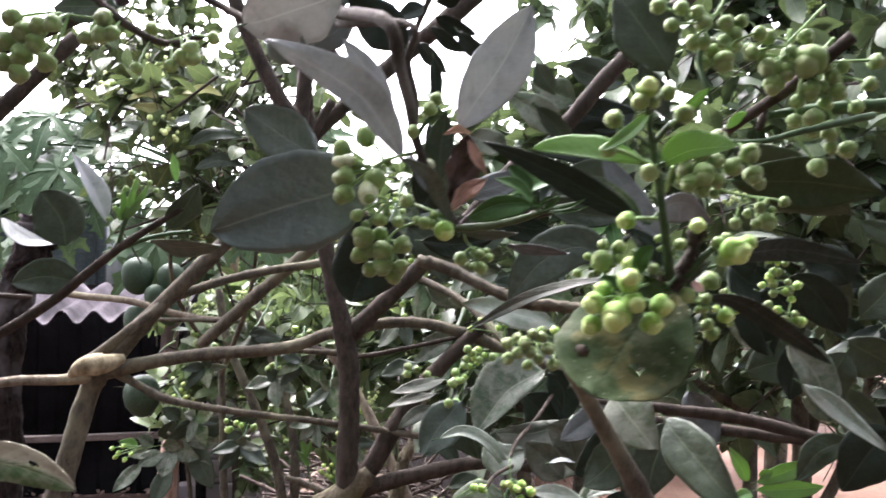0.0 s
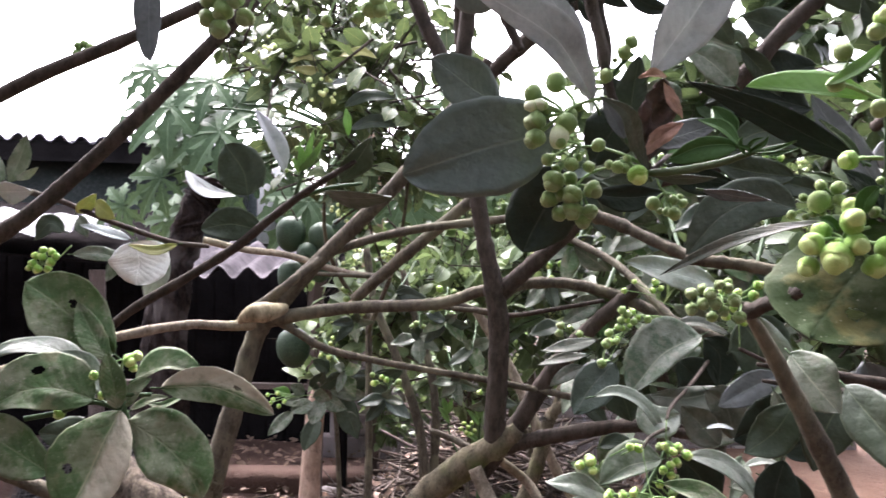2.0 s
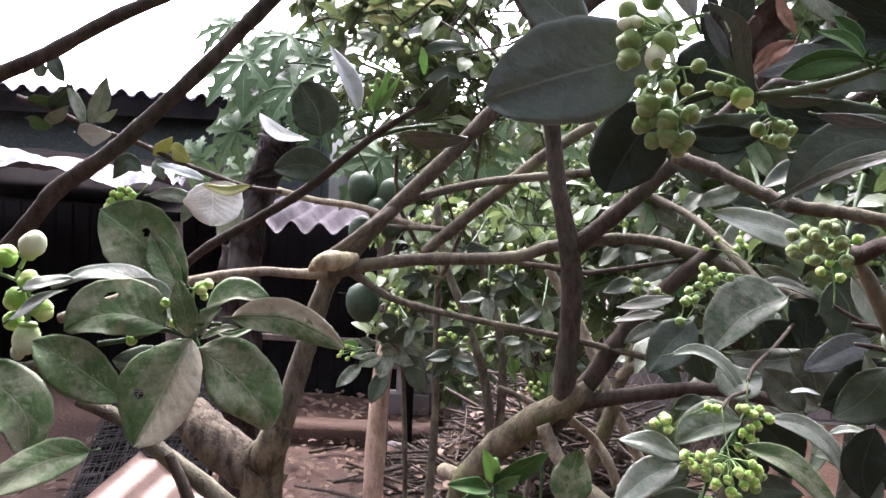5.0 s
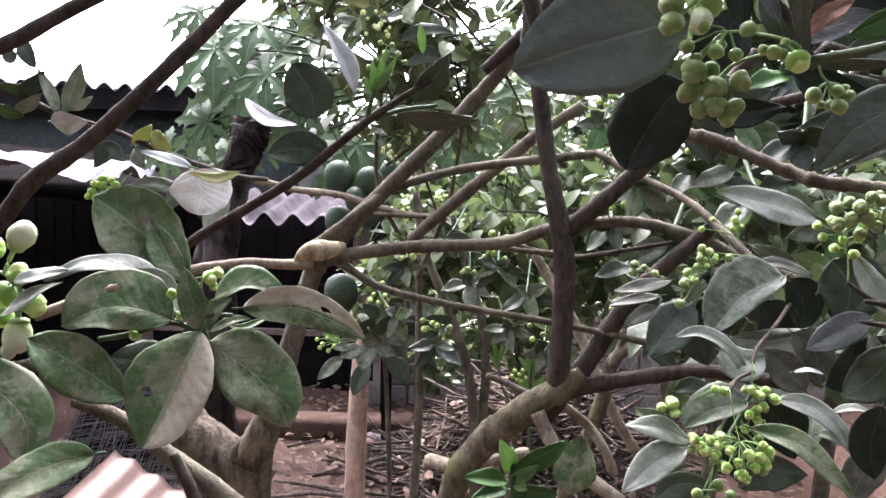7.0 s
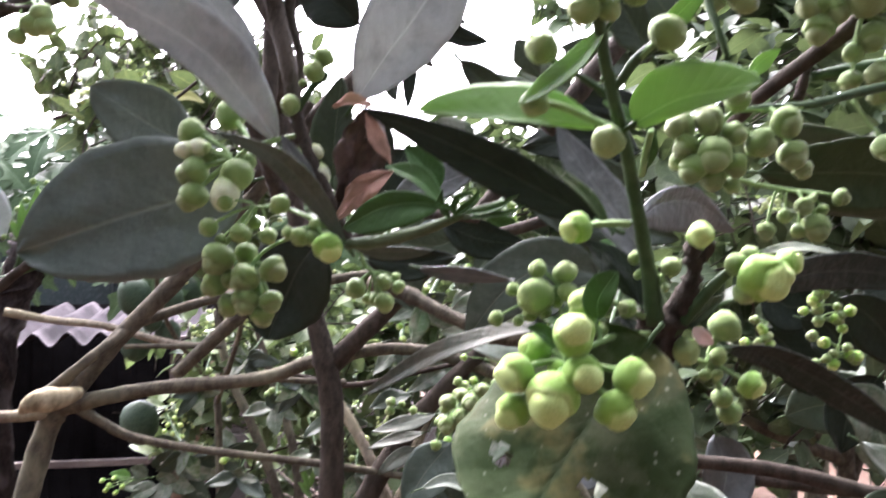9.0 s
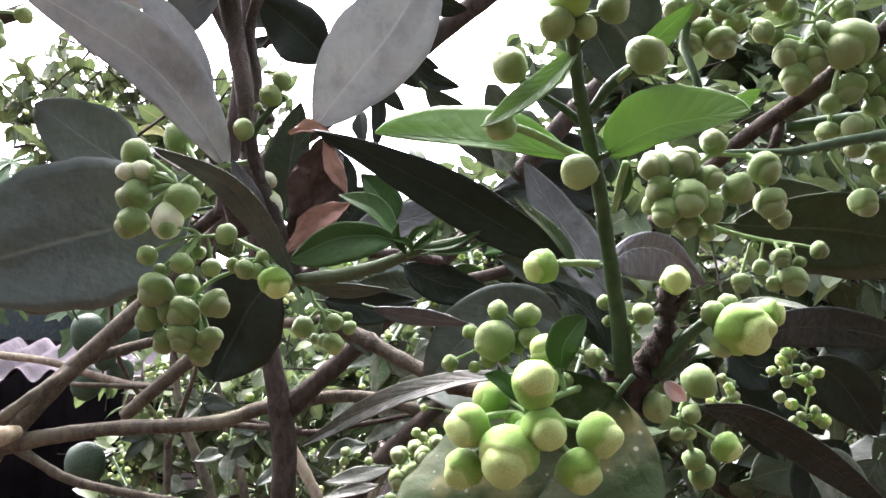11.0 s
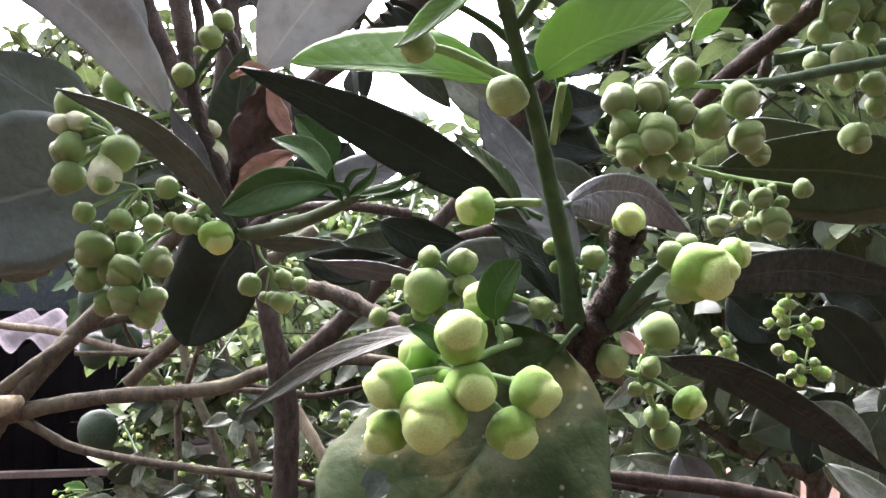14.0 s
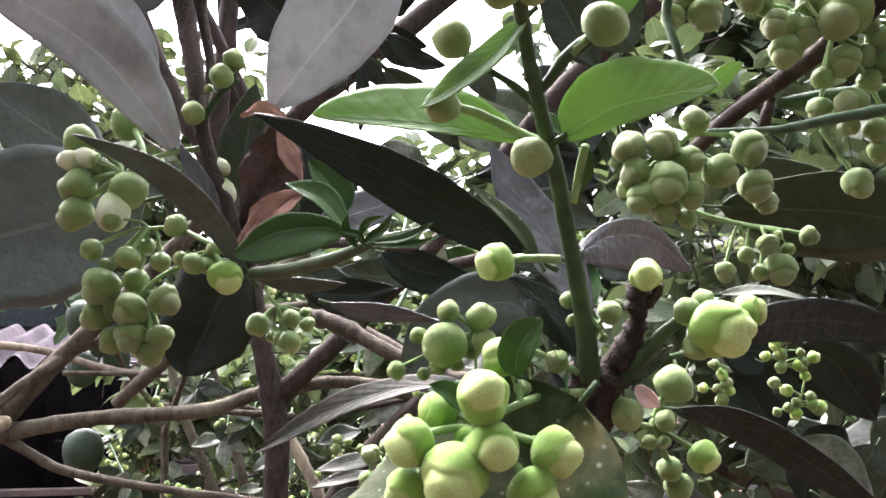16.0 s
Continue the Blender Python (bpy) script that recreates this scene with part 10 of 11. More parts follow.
limb(tree_b, [(0.345, 1.471, 1.793, 0.0038), (0.260, 1.353, 1.832, 0.0035), (0.198, 1.241, 1.865, 0.0028)], BARK_DARK)

# more leaves of the right bough
leaf(tree_b, (-0.047, 2.161, 1.419), (0.061, 2.193, 1.348), 0.0584, (0.49, -0.78, 0.40), "dusty", fold=0.3, wave=0.1, blunt=0.85, bend=0.05)
leaf(tree_b, (0.181, 2.134, 1.592), (0.091, 2.003, 1.550), 0.0505, (0.78, -0.59, 0.18), "mid", fold=0.3, wave=0.1, blunt=0.85, bend=0.07)
leaf(tree_b, (0.091, 2.140, 1.352), (-0.008, 2.033, 1.308), 0.0499, (0.62, -0.71, 0.33), "dark", fold=0.3, wave=0.1, blunt=0.85, bend=0.03)
leaf(tree_b, (-0.026, 2.107, 1.633), (0.043, 2.027, 1.547), 0.0578, (-0.32, -0.81, 0.49), "dark", fold=0.3, wave=0.1, blunt=0.85, bend=0.05)
leaf(tree_b, (0.433, 2.232, 1.773), (0.538, 2.227, 1.739), 0.0556, (-0.07, -1.00, -0.05), "dusty", fold=0.3, wave=0.1, blunt=0.85, bend=0.05)
leaf(tree_b, (0.413, 1.663, 1.775), (0.509, 1.662, 1.750), 0.0405, (-0.02, -1.00, -0.03), "mid", fold=0.3, wave=0.1, blunt=0.85, bend=0.04)
leaf(tree_b, (0.205, 2.045, 1.551), (0.370, 2.119, 1.519), 0.0722, (0.44, -0.86, 0.26), "mid", fold=0.3, wave=0.1, blunt=0.85, bend=0.03)
leaf(tree_b, (0.063, 2.078, 1.548), (0.030, 2.037, 1.430), 0.0547, (0.07, -0.95, 0.31), "dusty", fold=0.3, wave=0.1, blunt=0.85, bend=0.01)
leaf(tree_b, (0.018, 2.137, 1.672), (-0.070, 2.032, 1.574), 0.0820, (-0.28, -0.52, 0.81), "mid", fold=0.3, wave=0.1, blunt=0.85, bend=0.06)
leaf(tree_b, (0.553, 2.239, 1.660), (0.541, 2.178, 1.517), 0.0644, (-0.66, -0.67, 0.34), "dark", fold=0.3, wave=0.1, blunt=0.85, bend=-0.0)
leaf(tree_b, (0.563, 2.238, 1.848), (0.457, 2.130, 1.783), 0.0514, (0.66, -0.74, 0.16), "mid", fold=0.3, wave=0.1, blunt=0.85, bend=0.03)
leaf(tree_b, (0.167, 2.120, 1.820), (0.233, 2.147, 1.662), 0.0646, (-0.01, -0.99, -0.17), "dark", fold=0.3, wave=0.1, blunt=0.85, bend=0.05)
leaf(tree_b, (0.185, 2.179, 1.604), (0.051, 2.089, 1.511), 0.0621, (0.12, -0.80, 0.59), "dark", fold=0.3, wave=0.1, blunt=0.85, bend=0.07)
leaf(tree_b, (0.390, 2.177, 1.457), (0.338, 2.038, 1.381), 0.0653, (0.57, -0.55, 0.61), "mid", fold=0.3, wave=0.1, blunt=0.85, bend=0.04)
leaf(tree_b, (0.516, 1.959, 1.658), (0.610, 1.893, 1.591), 0.0576, (-0.45, -0.87, 0.22), "mid", fold=0.3, wave=0.1, blunt=0.85, bend=0.03)
leaf(tree_b, (0.178, 1.932, 1.867), (0.281, 1.943, 1.830), 0.0415, (0.02, -0.97, -0.26), "mid", fold=0.3, wave=0.1, blunt=0.85, bend=0.08)
leaf(tree_b, (0.095, 2.088, 1.594), (0.091, 1.993, 1.486), 0.0682, (-0.57, -0.60, 0.55), "mid", fold=0.3, wave=0.1, blunt=0.85, bend=0.05)
leaf(tree_b, (0.193, 2.111, 1.433), (0.146, 2.128, 1.278), 0.0655, (-0.58, -0.81, 0.09), "dusty", fold=0.3, wave=0.1, blunt=0.85, bend=0.03)
leaf(tree_b, (0.081, 2.100, 1.311), (-0.027, 2.055, 1.273), 0.0529, (0.33, -0.93, 0.17), "dusty", fold=0.3, wave=0.1, blunt=0.85, bend=0.03)
leaf(tree_b, (0.750, 1.641, 2.057), (0.828, 1.586, 2.015), 0.0566, (-0.66, -0.54, -0.52), "black", fold=0.3, wave=0.1, blunt=0.85, bend=0.03)
leaf(tree_b, (0.744, 1.643, 1.916), (0.566, 1.583, 1.853), 0.0811, (0.35, -0.93, -0.12), "dark", fold=0.3, wave=0.1, blunt=0.85, bend=0.05)
leaf(tree_b, (0.768, 1.535, 1.775), (0.883, 1.460, 1.760), 0.0707, (-0.54, -0.74, -0.39), "black", fold=0.3, wave=0.1, blunt=0.85, bend=0.04)
leaf(tree_b, (1.260, 2.141, 1.795), (1.210, 2.100, 1.691), 0.0525, (-0.73, -0.44, 0.53), "mid", fold=0.3, wave=0.1, blunt=0.85, bend=0.01)
leaf(tree_b, (0.732, 1.525, 1.825), (0.807, 1.488, 1.741), 0.0630, (-0.49, -0.87, -0.06), "dark", fold=0.3, wave=0.1, blunt=0.85, bend=0.05)
leaf(tree_b, (0.814, 1.584, 2.134), (0.907, 1.540, 2.076), 0.0480, (-0.53, -0.82, -0.23), "dark", fold=0.3, wave=0.1, blunt=0.85, bend=0.03)
leaf(tree_b, (0.877, 1.614, 2.106), (0.955, 1.499, 2.041), 0.0655, (-0.45, -0.65, 0.61), "dark", fold=0.3, wave=0.1, blunt=0.85, bend=0.01)
leaf(tree_b, (1.138, 2.006, 1.979), (1.097, 2.030, 1.845), 0.0677, (-0.74, -0.66, 0.11), "black", fold=0.3, wave=0.1, blunt=0.85, bend=0.06)
leaf(tree_b, (0.918, 1.699, 1.924), (1.004, 1.694, 1.862), 0.0427, (-0.04, -1.00, 0.02), "mid", fold=0.3, wave=0.1, blunt=0.85, bend=0.06)
leaf(tree_b, (0.736, 1.586, 1.950), (0.827, 1.562, 1.904), 0.0462, (-0.29, -0.96, -0.07), "black", fold=0.3, wave=0.1, blunt=0.85, bend=0.07)
leaf(tree_b, (0.830, 1.550, 1.926), (0.682, 1.498, 1.816), 0.0818, (-0.44, -0.43, 0.79), "black", fold=0.3, wave=0.1, blunt=0.85, bend=0.01)
leaf(tree_b, (1.000, 1.777, 1.954), (1.113, 1.799, 1.838), 0.0696, (0.26, -0.96, 0.06), "dark", fold=0.3, wave=0.1, blunt=0.85, bend=-0.01)
leaf(tree_b, (0.736, 1.725, 1.916), (0.784, 1.720, 1.828), 0.0389, (-0.11, -0.99, 0.01), "dark", fold=0.3, wave=0.1, blunt=0.85, bend=0.01)
leaf(tree_b, (0.774, 2.150, 2.074), (0.766, 2.064, 1.919), 0.0809, (0.01, -0.88, 0.48), "dark", fold=0.3, wave=0.1, blunt=0.85, bend=-0.01)
leaf(tree_b, (0.736, 2.102, 1.896), (0.822, 2.080, 1.835), 0.0469, (-0.47, -0.80, -0.37), "mid", fold=0.3, wave=0.1, blunt=0.85, bend=0.06)
leaf(tree_b, (0.866, 2.017, 2.097), (0.912, 1.913, 1.982), 0.0670, (-0.07, -0.76, 0.65), "dark", fold=0.3, wave=0.1, blunt=0.85, bend=0.06)
leaf(tree_b, (0.699, 1.553, 1.910), (0.589, 1.437, 1.846), 0.0556, (-0.27, -0.25, 0.93), "dark", fold=0.3, wave=0.1, blunt=0.85, bend=0.03)
leaf(tree_b, (1.048, 2.078, 1.858), (1.119, 2.045, 1.758), 0.0600, (-0.12, -0.96, 0.23), "black", fold=0.3, wave=0.1, blunt=0.85, bend=0.02)
leaf(tree_b, (1.084, 2.164, 1.721), (1.029, 2.094, 1.621), 0.0470, (-0.24, -0.73, 0.64), "dark", fold=0.3, wave=0.1, blunt=0.85, bend=0.0)
leaf(tree_b, (1.092, 2.137, 2.051), (0.951, 2.096, 1.939), 0.0726, (0.25, -0.97, 0.05), "black", fold=0.3, wave=0.1, blunt=0.85, bend=0.08)
leaf(tree_b, (0.984, 1.964, 1.844), (0.981, 1.907, 1.761), 0.0500, (-0.85, -0.42, 0.32), "dark", fold=0.3, wave=0.1, blunt=0.85, bend=-0.01)

# whorls of leaves between the limbs
limb(tree_b, [(-0.132, 2.667, 2.320, 0.0070), (-0.148, 2.554, 2.236, 0.0067), (-0.163, 2.422, 2.168, 0.0048)], STEM_GREEN, name='shoot')
leaf(tree_b, (-0.163, 2.422, 2.168), (-0.191, 2.331, 2.056), 0.0528, (0.13, -0.79, 0.60), "fresh", fold=0.21, wave=0.09, bend=0.04)
leaf(tree_b, (-0.163, 2.422, 2.168), (-0.238, 2.339, 2.152), 0.0396, (0.73, -0.68, 0.04), "mid", fold=0.28, wave=0.09, bend=0.06)
leaf(tree_b, (-0.163, 2.422, 2.168), (-0.197, 2.340, 2.190), 0.0463, (0.72, -0.44, -0.53), "mid", fold=0.21, wave=0.09, bend=0.01)
leaf(tree_b, (-0.163, 2.422, 2.168), (-0.049, 2.418, 2.152), 0.0526, (-0.05, -0.99, -0.11), "mid", fold=0.36, wave=0.09, bend=0.07)
leaf(tree_b, (-0.163, 2.422, 2.168), (-0.091, 2.399, 2.073), 0.0451, (-0.10, -0.98, 0.16), "mid", fold=0.38, wave=0.09, bend=0.05)
cluster(tree_b, [(-0.163, 2.422, 2.168), (-0.155, 2.416, 2.202), (-0.150, 2.409, 2.230)],
        [(-0.120, 2.413, 2.204, 0.0091, "g"),
         (-0.175, 2.403, 2.222, 0.0098, "c"),
         (-0.141, 2.413, 2.254, 0.0088, "g"),
         (-0.155, 2.407, 2.213, 0.0076, "c"),
         (-0.206, 2.400, 2.256, 0.0073, "g"),
         (-0.141, 2.412, 2.240, 0.0085, "c"),
         (-0.121, 2.417, 2.252, 0.0093, "g")], 0.0013)
limb(tree_b, [(0.011, 2.808, 2.421, 0.0073), (-0.000, 2.695, 2.320, 0.0070), (-0.013, 2.562, 2.238, 0.0050)], STEM_GREEN, name='shoot')
leaf(tree_b, (-0.013, 2.562, 2.238), (0.040, 2.526, 2.260), 0.0391, (-0.47, -0.84, -0.27), "dusty", fold=0.38, wave=0.09, bend=0.05)
leaf(tree_b, (-0.013, 2.562, 2.238), (0.086, 2.528, 2.208), 0.0504, (-0.40, -0.86, -0.31), "mid", fold=0.33, wave=0.09, bend=0.02)
leaf(tree_b, (-0.013, 2.562, 2.238), (0.048, 2.537, 2.132), 0.0715, (0.24, -0.90, 0.35), "mid", fold=0.21, wave=0.09, bend=0.01)
leaf(tree_b, (-0.013, 2.562, 2.238), (-0.078, 2.467, 2.148), 0.0441, (0.03, -0.70, 0.72), "under", fold=0.28, wave=0.09, bend=0.03)
leaf(tree_b, (-0.013, 2.562, 2.238), (-0.146, 2.487, 2.213), 0.0632, (0.51, -0.81, -0.29), "mid", fold=0.27, wave=0.09, bend=0.03)
leaf(tree_b, (-0.013, 2.562, 2.238), (-0.076, 2.522, 2.261), 0.0423, (0.42, -0.85, -0.31), "mid", fold=0.15, wave=0.09, bend=0.01)
limb(tree_b, [(0.148, 2.524, 2.354, 0.0065), (0.165, 2.416, 2.251, 0.0062), (0.177, 2.288, 2.169, 0.0044)], STEM_GREEN, name='shoot')
leaf(tree_b, (0.177, 2.288, 2.169), (0.273, 2.276, 2.190), 0.0653, (0.02, -0.82, -0.57), "dark", fold=0.22, wave=0.09, bend=0.06)
leaf(tree_b, (0.177, 2.288, 2.169), (0.313, 2.253, 2.098), 0.0752, (-0.33, -0.93, -0.18), "dusty", fold=0.22, wave=0.09, bend=0.06)
leaf(tree_b, (0.177, 2.288, 2.169), (0.239, 2.229, 2.058), 0.0541, (-0.12, -0.90, 0.41), "dusty", fold=0.34, wave=0.09, bend=0.07)
leaf(tree_b, (0.177, 2.288, 2.169), (0.074, 2.223, 2.057), 0.0649, (0.23, -0.92, 0.33), "dark", fold=0.39, wave=0.09, bend=0.02)
leaf(tree_b, (0.177, 2.288, 2.169), (0.047, 2.231, 2.174), 0.0821, (0.38, -0.84, 0.39), "dusty", fold=0.32, wave=0.09, bend=0.01)
leaf(tree_b, (0.177, 2.288, 2.169), (0.116, 2.199, 2.205), 0.0736, (0.60, -0.62, -0.51), "fresh", fold=0.3, wave=0.09, bend=0.04)
cluster(tree_b, [(0.177, 2.288, 2.169), (0.182, 2.282, 2.200), (0.186, 2.274, 2.225)],
        [(0.176, 2.274, 2.241, 0.0093, "g"),
         (0.185, 2.275, 2.239, 0.0073, "g"),
         (0.187, 2.273, 2.205, 0.0085, "c"),
         (0.141, 2.265, 2.229, 0.0067, "c"),
         (0.186, 2.275, 2.233, 0.0065, "c"),
         (0.195, 2.274, 2.192, 0.0077, "g"),
         (0.170, 2.268, 2.189, 0.0076, "g"),
         (0.137, 2.265, 2.235, 0.0088, "c")], 0.0013)
limb(tree_b, [(0.386, 2.465, 2.283, 0.0062), (0.360, 2.349, 2.186, 0.0059), (0.328, 2.212, 2.109, 0.0042)], STEM_GREEN, name='shoot')
leaf(tree_b, (0.328, 2.212, 2.109), (0.373, 2.147, 2.142), 0.0721, (-0.26, -0.56, -0.79), "dark", fold=0.28, wave=0.09, bend=0.01)
leaf(tree_b, (0.328, 2.212, 2.109), (0.421, 2.180, 2.058), 0.0521, (-0.22, -0.96, 0.20), "mid", fold=0.2, wave=0.09, bend=0.04)
leaf(tree_b, (0.328, 2.212, 2.109), (0.307, 2.157, 2.000), 0.0568, (0.23, -0.88, 0.40), "under", fold=0.17, wave=0.09, bend=0.06)
leaf(tree_b, (0.328, 2.212, 2.109), (0.199, 2.136, 2.036), 0.0656, (0.03, -0.72, 0.70), "dark", fold=0.2, wave=0.09, bend=0.04)
leaf(tree_b, (0.328, 2.212, 2.109), (0.255, 2.139, 2.130), 0.0472, (0.40, -0.59, -0.70), "under", fold=0.19, wave=0.09, bend=0.02)
limb(tree_b, [(0.009, 2.680, 2.123, 0.0070), (-0.023, 2.564, 2.047, 0.0067), (-0.053, 2.429, 1.987, 0.0048)], STEM_GREEN, name='shoot')
leaf(tree_b, (-0.053, 2.429, 1.987), (-0.080, 2.338, 1.886), 0.0600, (0.60, -0.67, 0.44), "dusty", fold=0.19, wave=0.09, bend=0.0)
leaf(tree_b, (-0.053, 2.429, 1.987), (-0.151, 2.355, 1.944), 0.0477, (0.41, -0.80, 0.45), "mid", fold=0.32, wave=0.09, bend=0.06)
leaf(tree_b, (-0.053, 2.429, 1.987), (-0.089, 2.398, 2.019), 0.0525, (0.30, -0.83, -0.47), "fresh", fold=0.26, wave=0.09, bend=0.05)
leaf(tree_b, (-0.053, 2.429, 1.987), (0.004, 2.420, 2.016), 0.0531, (0.08, -0.90, -0.44), "under", fold=0.29, wave=0.09, bend=0.04)
leaf(tree_b, (-0.053, 2.429, 1.987), (0.057, 2.387, 1.917), 0.0619, (-0.52, -0.77, -0.36), "mid", fold=0.24, wave=0.09, bend=0.01)
cluster(tree_b, [(-0.053, 2.429, 1.987), (-0.046, 2.423, 2.022), (-0.041, 2.417, 2.051)],
        [(-0.059, 2.415, 2.072, 0.0077, "c"),
         (-0.046, 2.414, 2.029, 0.0101, "c"),
         (-0.028, 2.416, 2.014, 0.0082, "g"),
         (-0.054, 2.410, 2.011, 0.0091, "g"),
         (-0.079, 2.409, 2.051, 0.0072, "c"),
         (-0.089, 2.409, 2.078, 0.0100, "g"),
         (-0.095, 2.406, 2.057, 0.0087, "c"),
         (-0.060, 2.409, 2.009, 0.0078, "c")], 0.0013)
limb(tree_b, [(0.108, 2.604, 2.189, 0.0067), (0.101, 2.492, 2.104, 0.0065), (0.092, 2.361, 2.037, 0.0046)], STEM_GREEN, name='shoot')
leaf(tree_b, (0.092, 2.361, 2.037), (0.024, 2.307, 2.049), 0.0423, (0.63, -0.77, 0.10), "mid", fold=0.19, wave=0.09, bend=0.04)
leaf(tree_b, (0.092, 2.361, 2.037), (0.086, 2.300, 2.072), 0.0509, (0.01, -0.50, -0.87), "fresh", fold=0.2, wave=0.09, bend=0.04)
leaf(tree_b, (0.092, 2.361, 2.037), (0.199, 2.314, 2.004), 0.0509, (-0.36, -0.92, 0.13), "dark", fold=0.33, wave=0.09, bend=0.04)
leaf(tree_b, (0.092, 2.361, 2.037), (0.153, 2.325, 1.963), 0.0422, (-0.54, -0.84, -0.04), "fresh", fold=0.39, wave=0.09, bend=0.05)
leaf(tree_b, (0.092, 2.361, 2.037), (0.017, 2.301, 1.948), 0.0492, (-0.05, -0.81, 0.59), "mid", fold=0.16, wave=0.09, bend=0.07)
cluster(tree_b, [(0.092, 2.361, 2.037), (0.098, 2.355, 2.071), (0.102, 2.348, 2.098)],
        [(0.068, 2.343, 2.121, 0.0093, "g"),
         (0.086, 2.341, 2.058, 0.0074, "c"),
         (0.068, 2.340, 2.087, 0.0092, "c"),
         (0.075, 2.344, 2.119, 0.0098, "c"),
         (0.089, 2.345, 2.094, 0.0074, "c"),
         (0.090, 2.344, 2.082, 0.0074, "g")], 0.0013)
limb(tree_b, [(0.201, 2.413, 2.131, 0.0062), (0.217, 2.306, 2.046, 0.0059), (0.225, 2.180, 1.982, 0.0042)], STEM_GREEN, name='shoot')
leaf(tree_b, (0.225, 2.180, 1.982), (0.347, 2.136, 1.947), 0.0664, (-0.16, -0.85, 0.51), "dusty", fold=0.26, wave=0.09, bend=0.06)
leaf(tree_b, (0.225, 2.180, 1.982), (0.273, 2.154, 1.875), 0.0536, (-0.63, -0.77, -0.10), "dark", fold=0.39, wave=0.09, bend=0.01)
leaf(tree_b, (0.225, 2.180, 1.982), (0.123, 2.123, 1.877), 0.0781, (-0.23, -0.74, 0.63), "mid", fold=0.39, wave=0.09, bend=0.03)
leaf(tree_b, (0.225, 2.180, 1.982), (0.117, 2.084, 1.971), 0.0449, (0.66, -0.71, -0.24), "dusty", fold=0.33, wave=0.09, bend=0.01)
leaf(tree_b, (0.225, 2.180, 1.982), (0.133, 2.140, 2.001), 0.0571, (0.41, -0.91, 0.11), "under", fold=0.35, wave=0.09, bend=0.0)
leaf(tree_b, (0.225, 2.180, 1.982), (0.310, 2.161, 2.007), 0.0658, (-0.29, -0.90, 0.32), "dark", fold=0.18, wave=0.09, bend=0.06)
limb(tree_b, [(0.479, 2.366, 2.090, 0.0059), (0.437, 2.247, 2.001, 0.0056), (0.391, 2.108, 1.934, 0.0040)], STEM_GREEN, name='shoot')
leaf(tree_b, (0.391, 2.108, 1.934), (0.457, 2.078, 1.953), 0.0540, (-0.40, -0.92, -0.07), "under", fold=0.25, wave=0.09, bend=0.01)
leaf(tree_b, (0.391, 2.108, 1.934), (0.475, 2.075, 1.884), 0.0399, (-0.28, -0.95, 0.16), "dark", fold=0.22, wave=0.09, bend=0.01)
leaf(tree_b, (0.391, 2.108, 1.934), (0.384, 2.062, 1.820), 0.0633, (-0.47, -0.81, 0.35), "fresh", fold=0.33, wave=0.09, bend=0.02)
leaf(tree_b, (0.391, 2.108, 1.934), (0.270, 2.039, 1.879), 0.0648, (0.49, -0.87, -0.00), "mid", fold=0.31, wave=0.09, bend=0.03)
leaf(tree_b, (0.391, 2.108, 1.934), (0.302, 2.018, 1.950), 0.0532, (0.71, -0.67, 0.20), "dusty", fold=0.3, wave=0.09, bend=0.04)
limb(tree_b, [(-0.132, 2.741, 1.989, 0.0073), (-0.129, 2.633, 1.920, 0.0070), (-0.127, 2.506, 1.869, 0.0050)], STEM_GREEN, name='shoot')
leaf(tree_b, (-0.127, 2.506, 1.869), (-0.039, 2.485, 1.867), 0.0471, (-0.23, -0.97, 0.01), "mid", fold=0.15, wave=0.09, bend=0.05)
leaf(tree_b, (-0.127, 2.506, 1.869), (-0.101, 2.440, 1.790), 0.0488, (0.15, -0.74, 0.66), "dark", fold=0.36, wave=0.09, bend=0.03)
leaf(tree_b, (-0.127, 2.506, 1.869), (-0.193, 2.426, 1.798), 0.0476, (0.23, -0.75, 0.62), "mid", fold=0.21, wave=0.09, bend=0.0)
leaf(tree_b, (-0.127, 2.506, 1.869), (-0.197, 2.428, 1.875), 0.0347, (0.74, -0.67, -0.07), "dark", fold=0.2, wave=0.09, bend=0.03)
leaf(tree_b, (-0.127, 2.506, 1.869), (-0.137, 2.451, 1.898), 0.0415, (0.08, -0.49, -0.87), "mid", fold=0.23, wave=0.09, bend=0.05)
cluster(tree_b, [(-0.127, 2.506, 1.869), (-0.119, 2.500, 1.906), (-0.114, 2.494, 1.936)],
        [(-0.141, 2.491, 1.963, 0.0105, "g"),
         (-0.126, 2.490, 1.924, 0.0097, "c"),
         (-0.095, 2.500, 1.961, 0.0105, "g"),
         (-0.091, 2.498, 1.932, 0.0102, "c"),
         (-0.151, 2.486, 1.936, 0.0093, "g"),
         (-0.117, 2.489, 1.887, 0.0104, "c"),
         (-0.170, 2.484, 1.961, 0.0106, "c"),
         (-0.139, 2.490, 1.946, 0.0077, "g"),
         (-0.125, 2.493, 1.955, 0.0087, "c")], 0.0013)
limb(tree_b, [(0.087, 2.579, 1.956, 0.0067), (0.056, 2.464, 1.887, 0.0065), (0.026, 2.330, 1.837, 0.0046)], STEM_GREEN, name='shoot')
leaf(tree_b, (0.026, 2.330, 1.837), (0.039, 2.293, 1.737), 0.0494, (-0.39, -0.88, 0.27), "fresh", fold=0.3, wave=0.09, bend=0.03)
leaf(tree_b, (0.026, 2.330, 1.837), (-0.085, 2.245, 1.774), 0.0483, (0.36, -0.81, 0.46), "mid", fold=0.39, wave=0.09, bend=0.01)
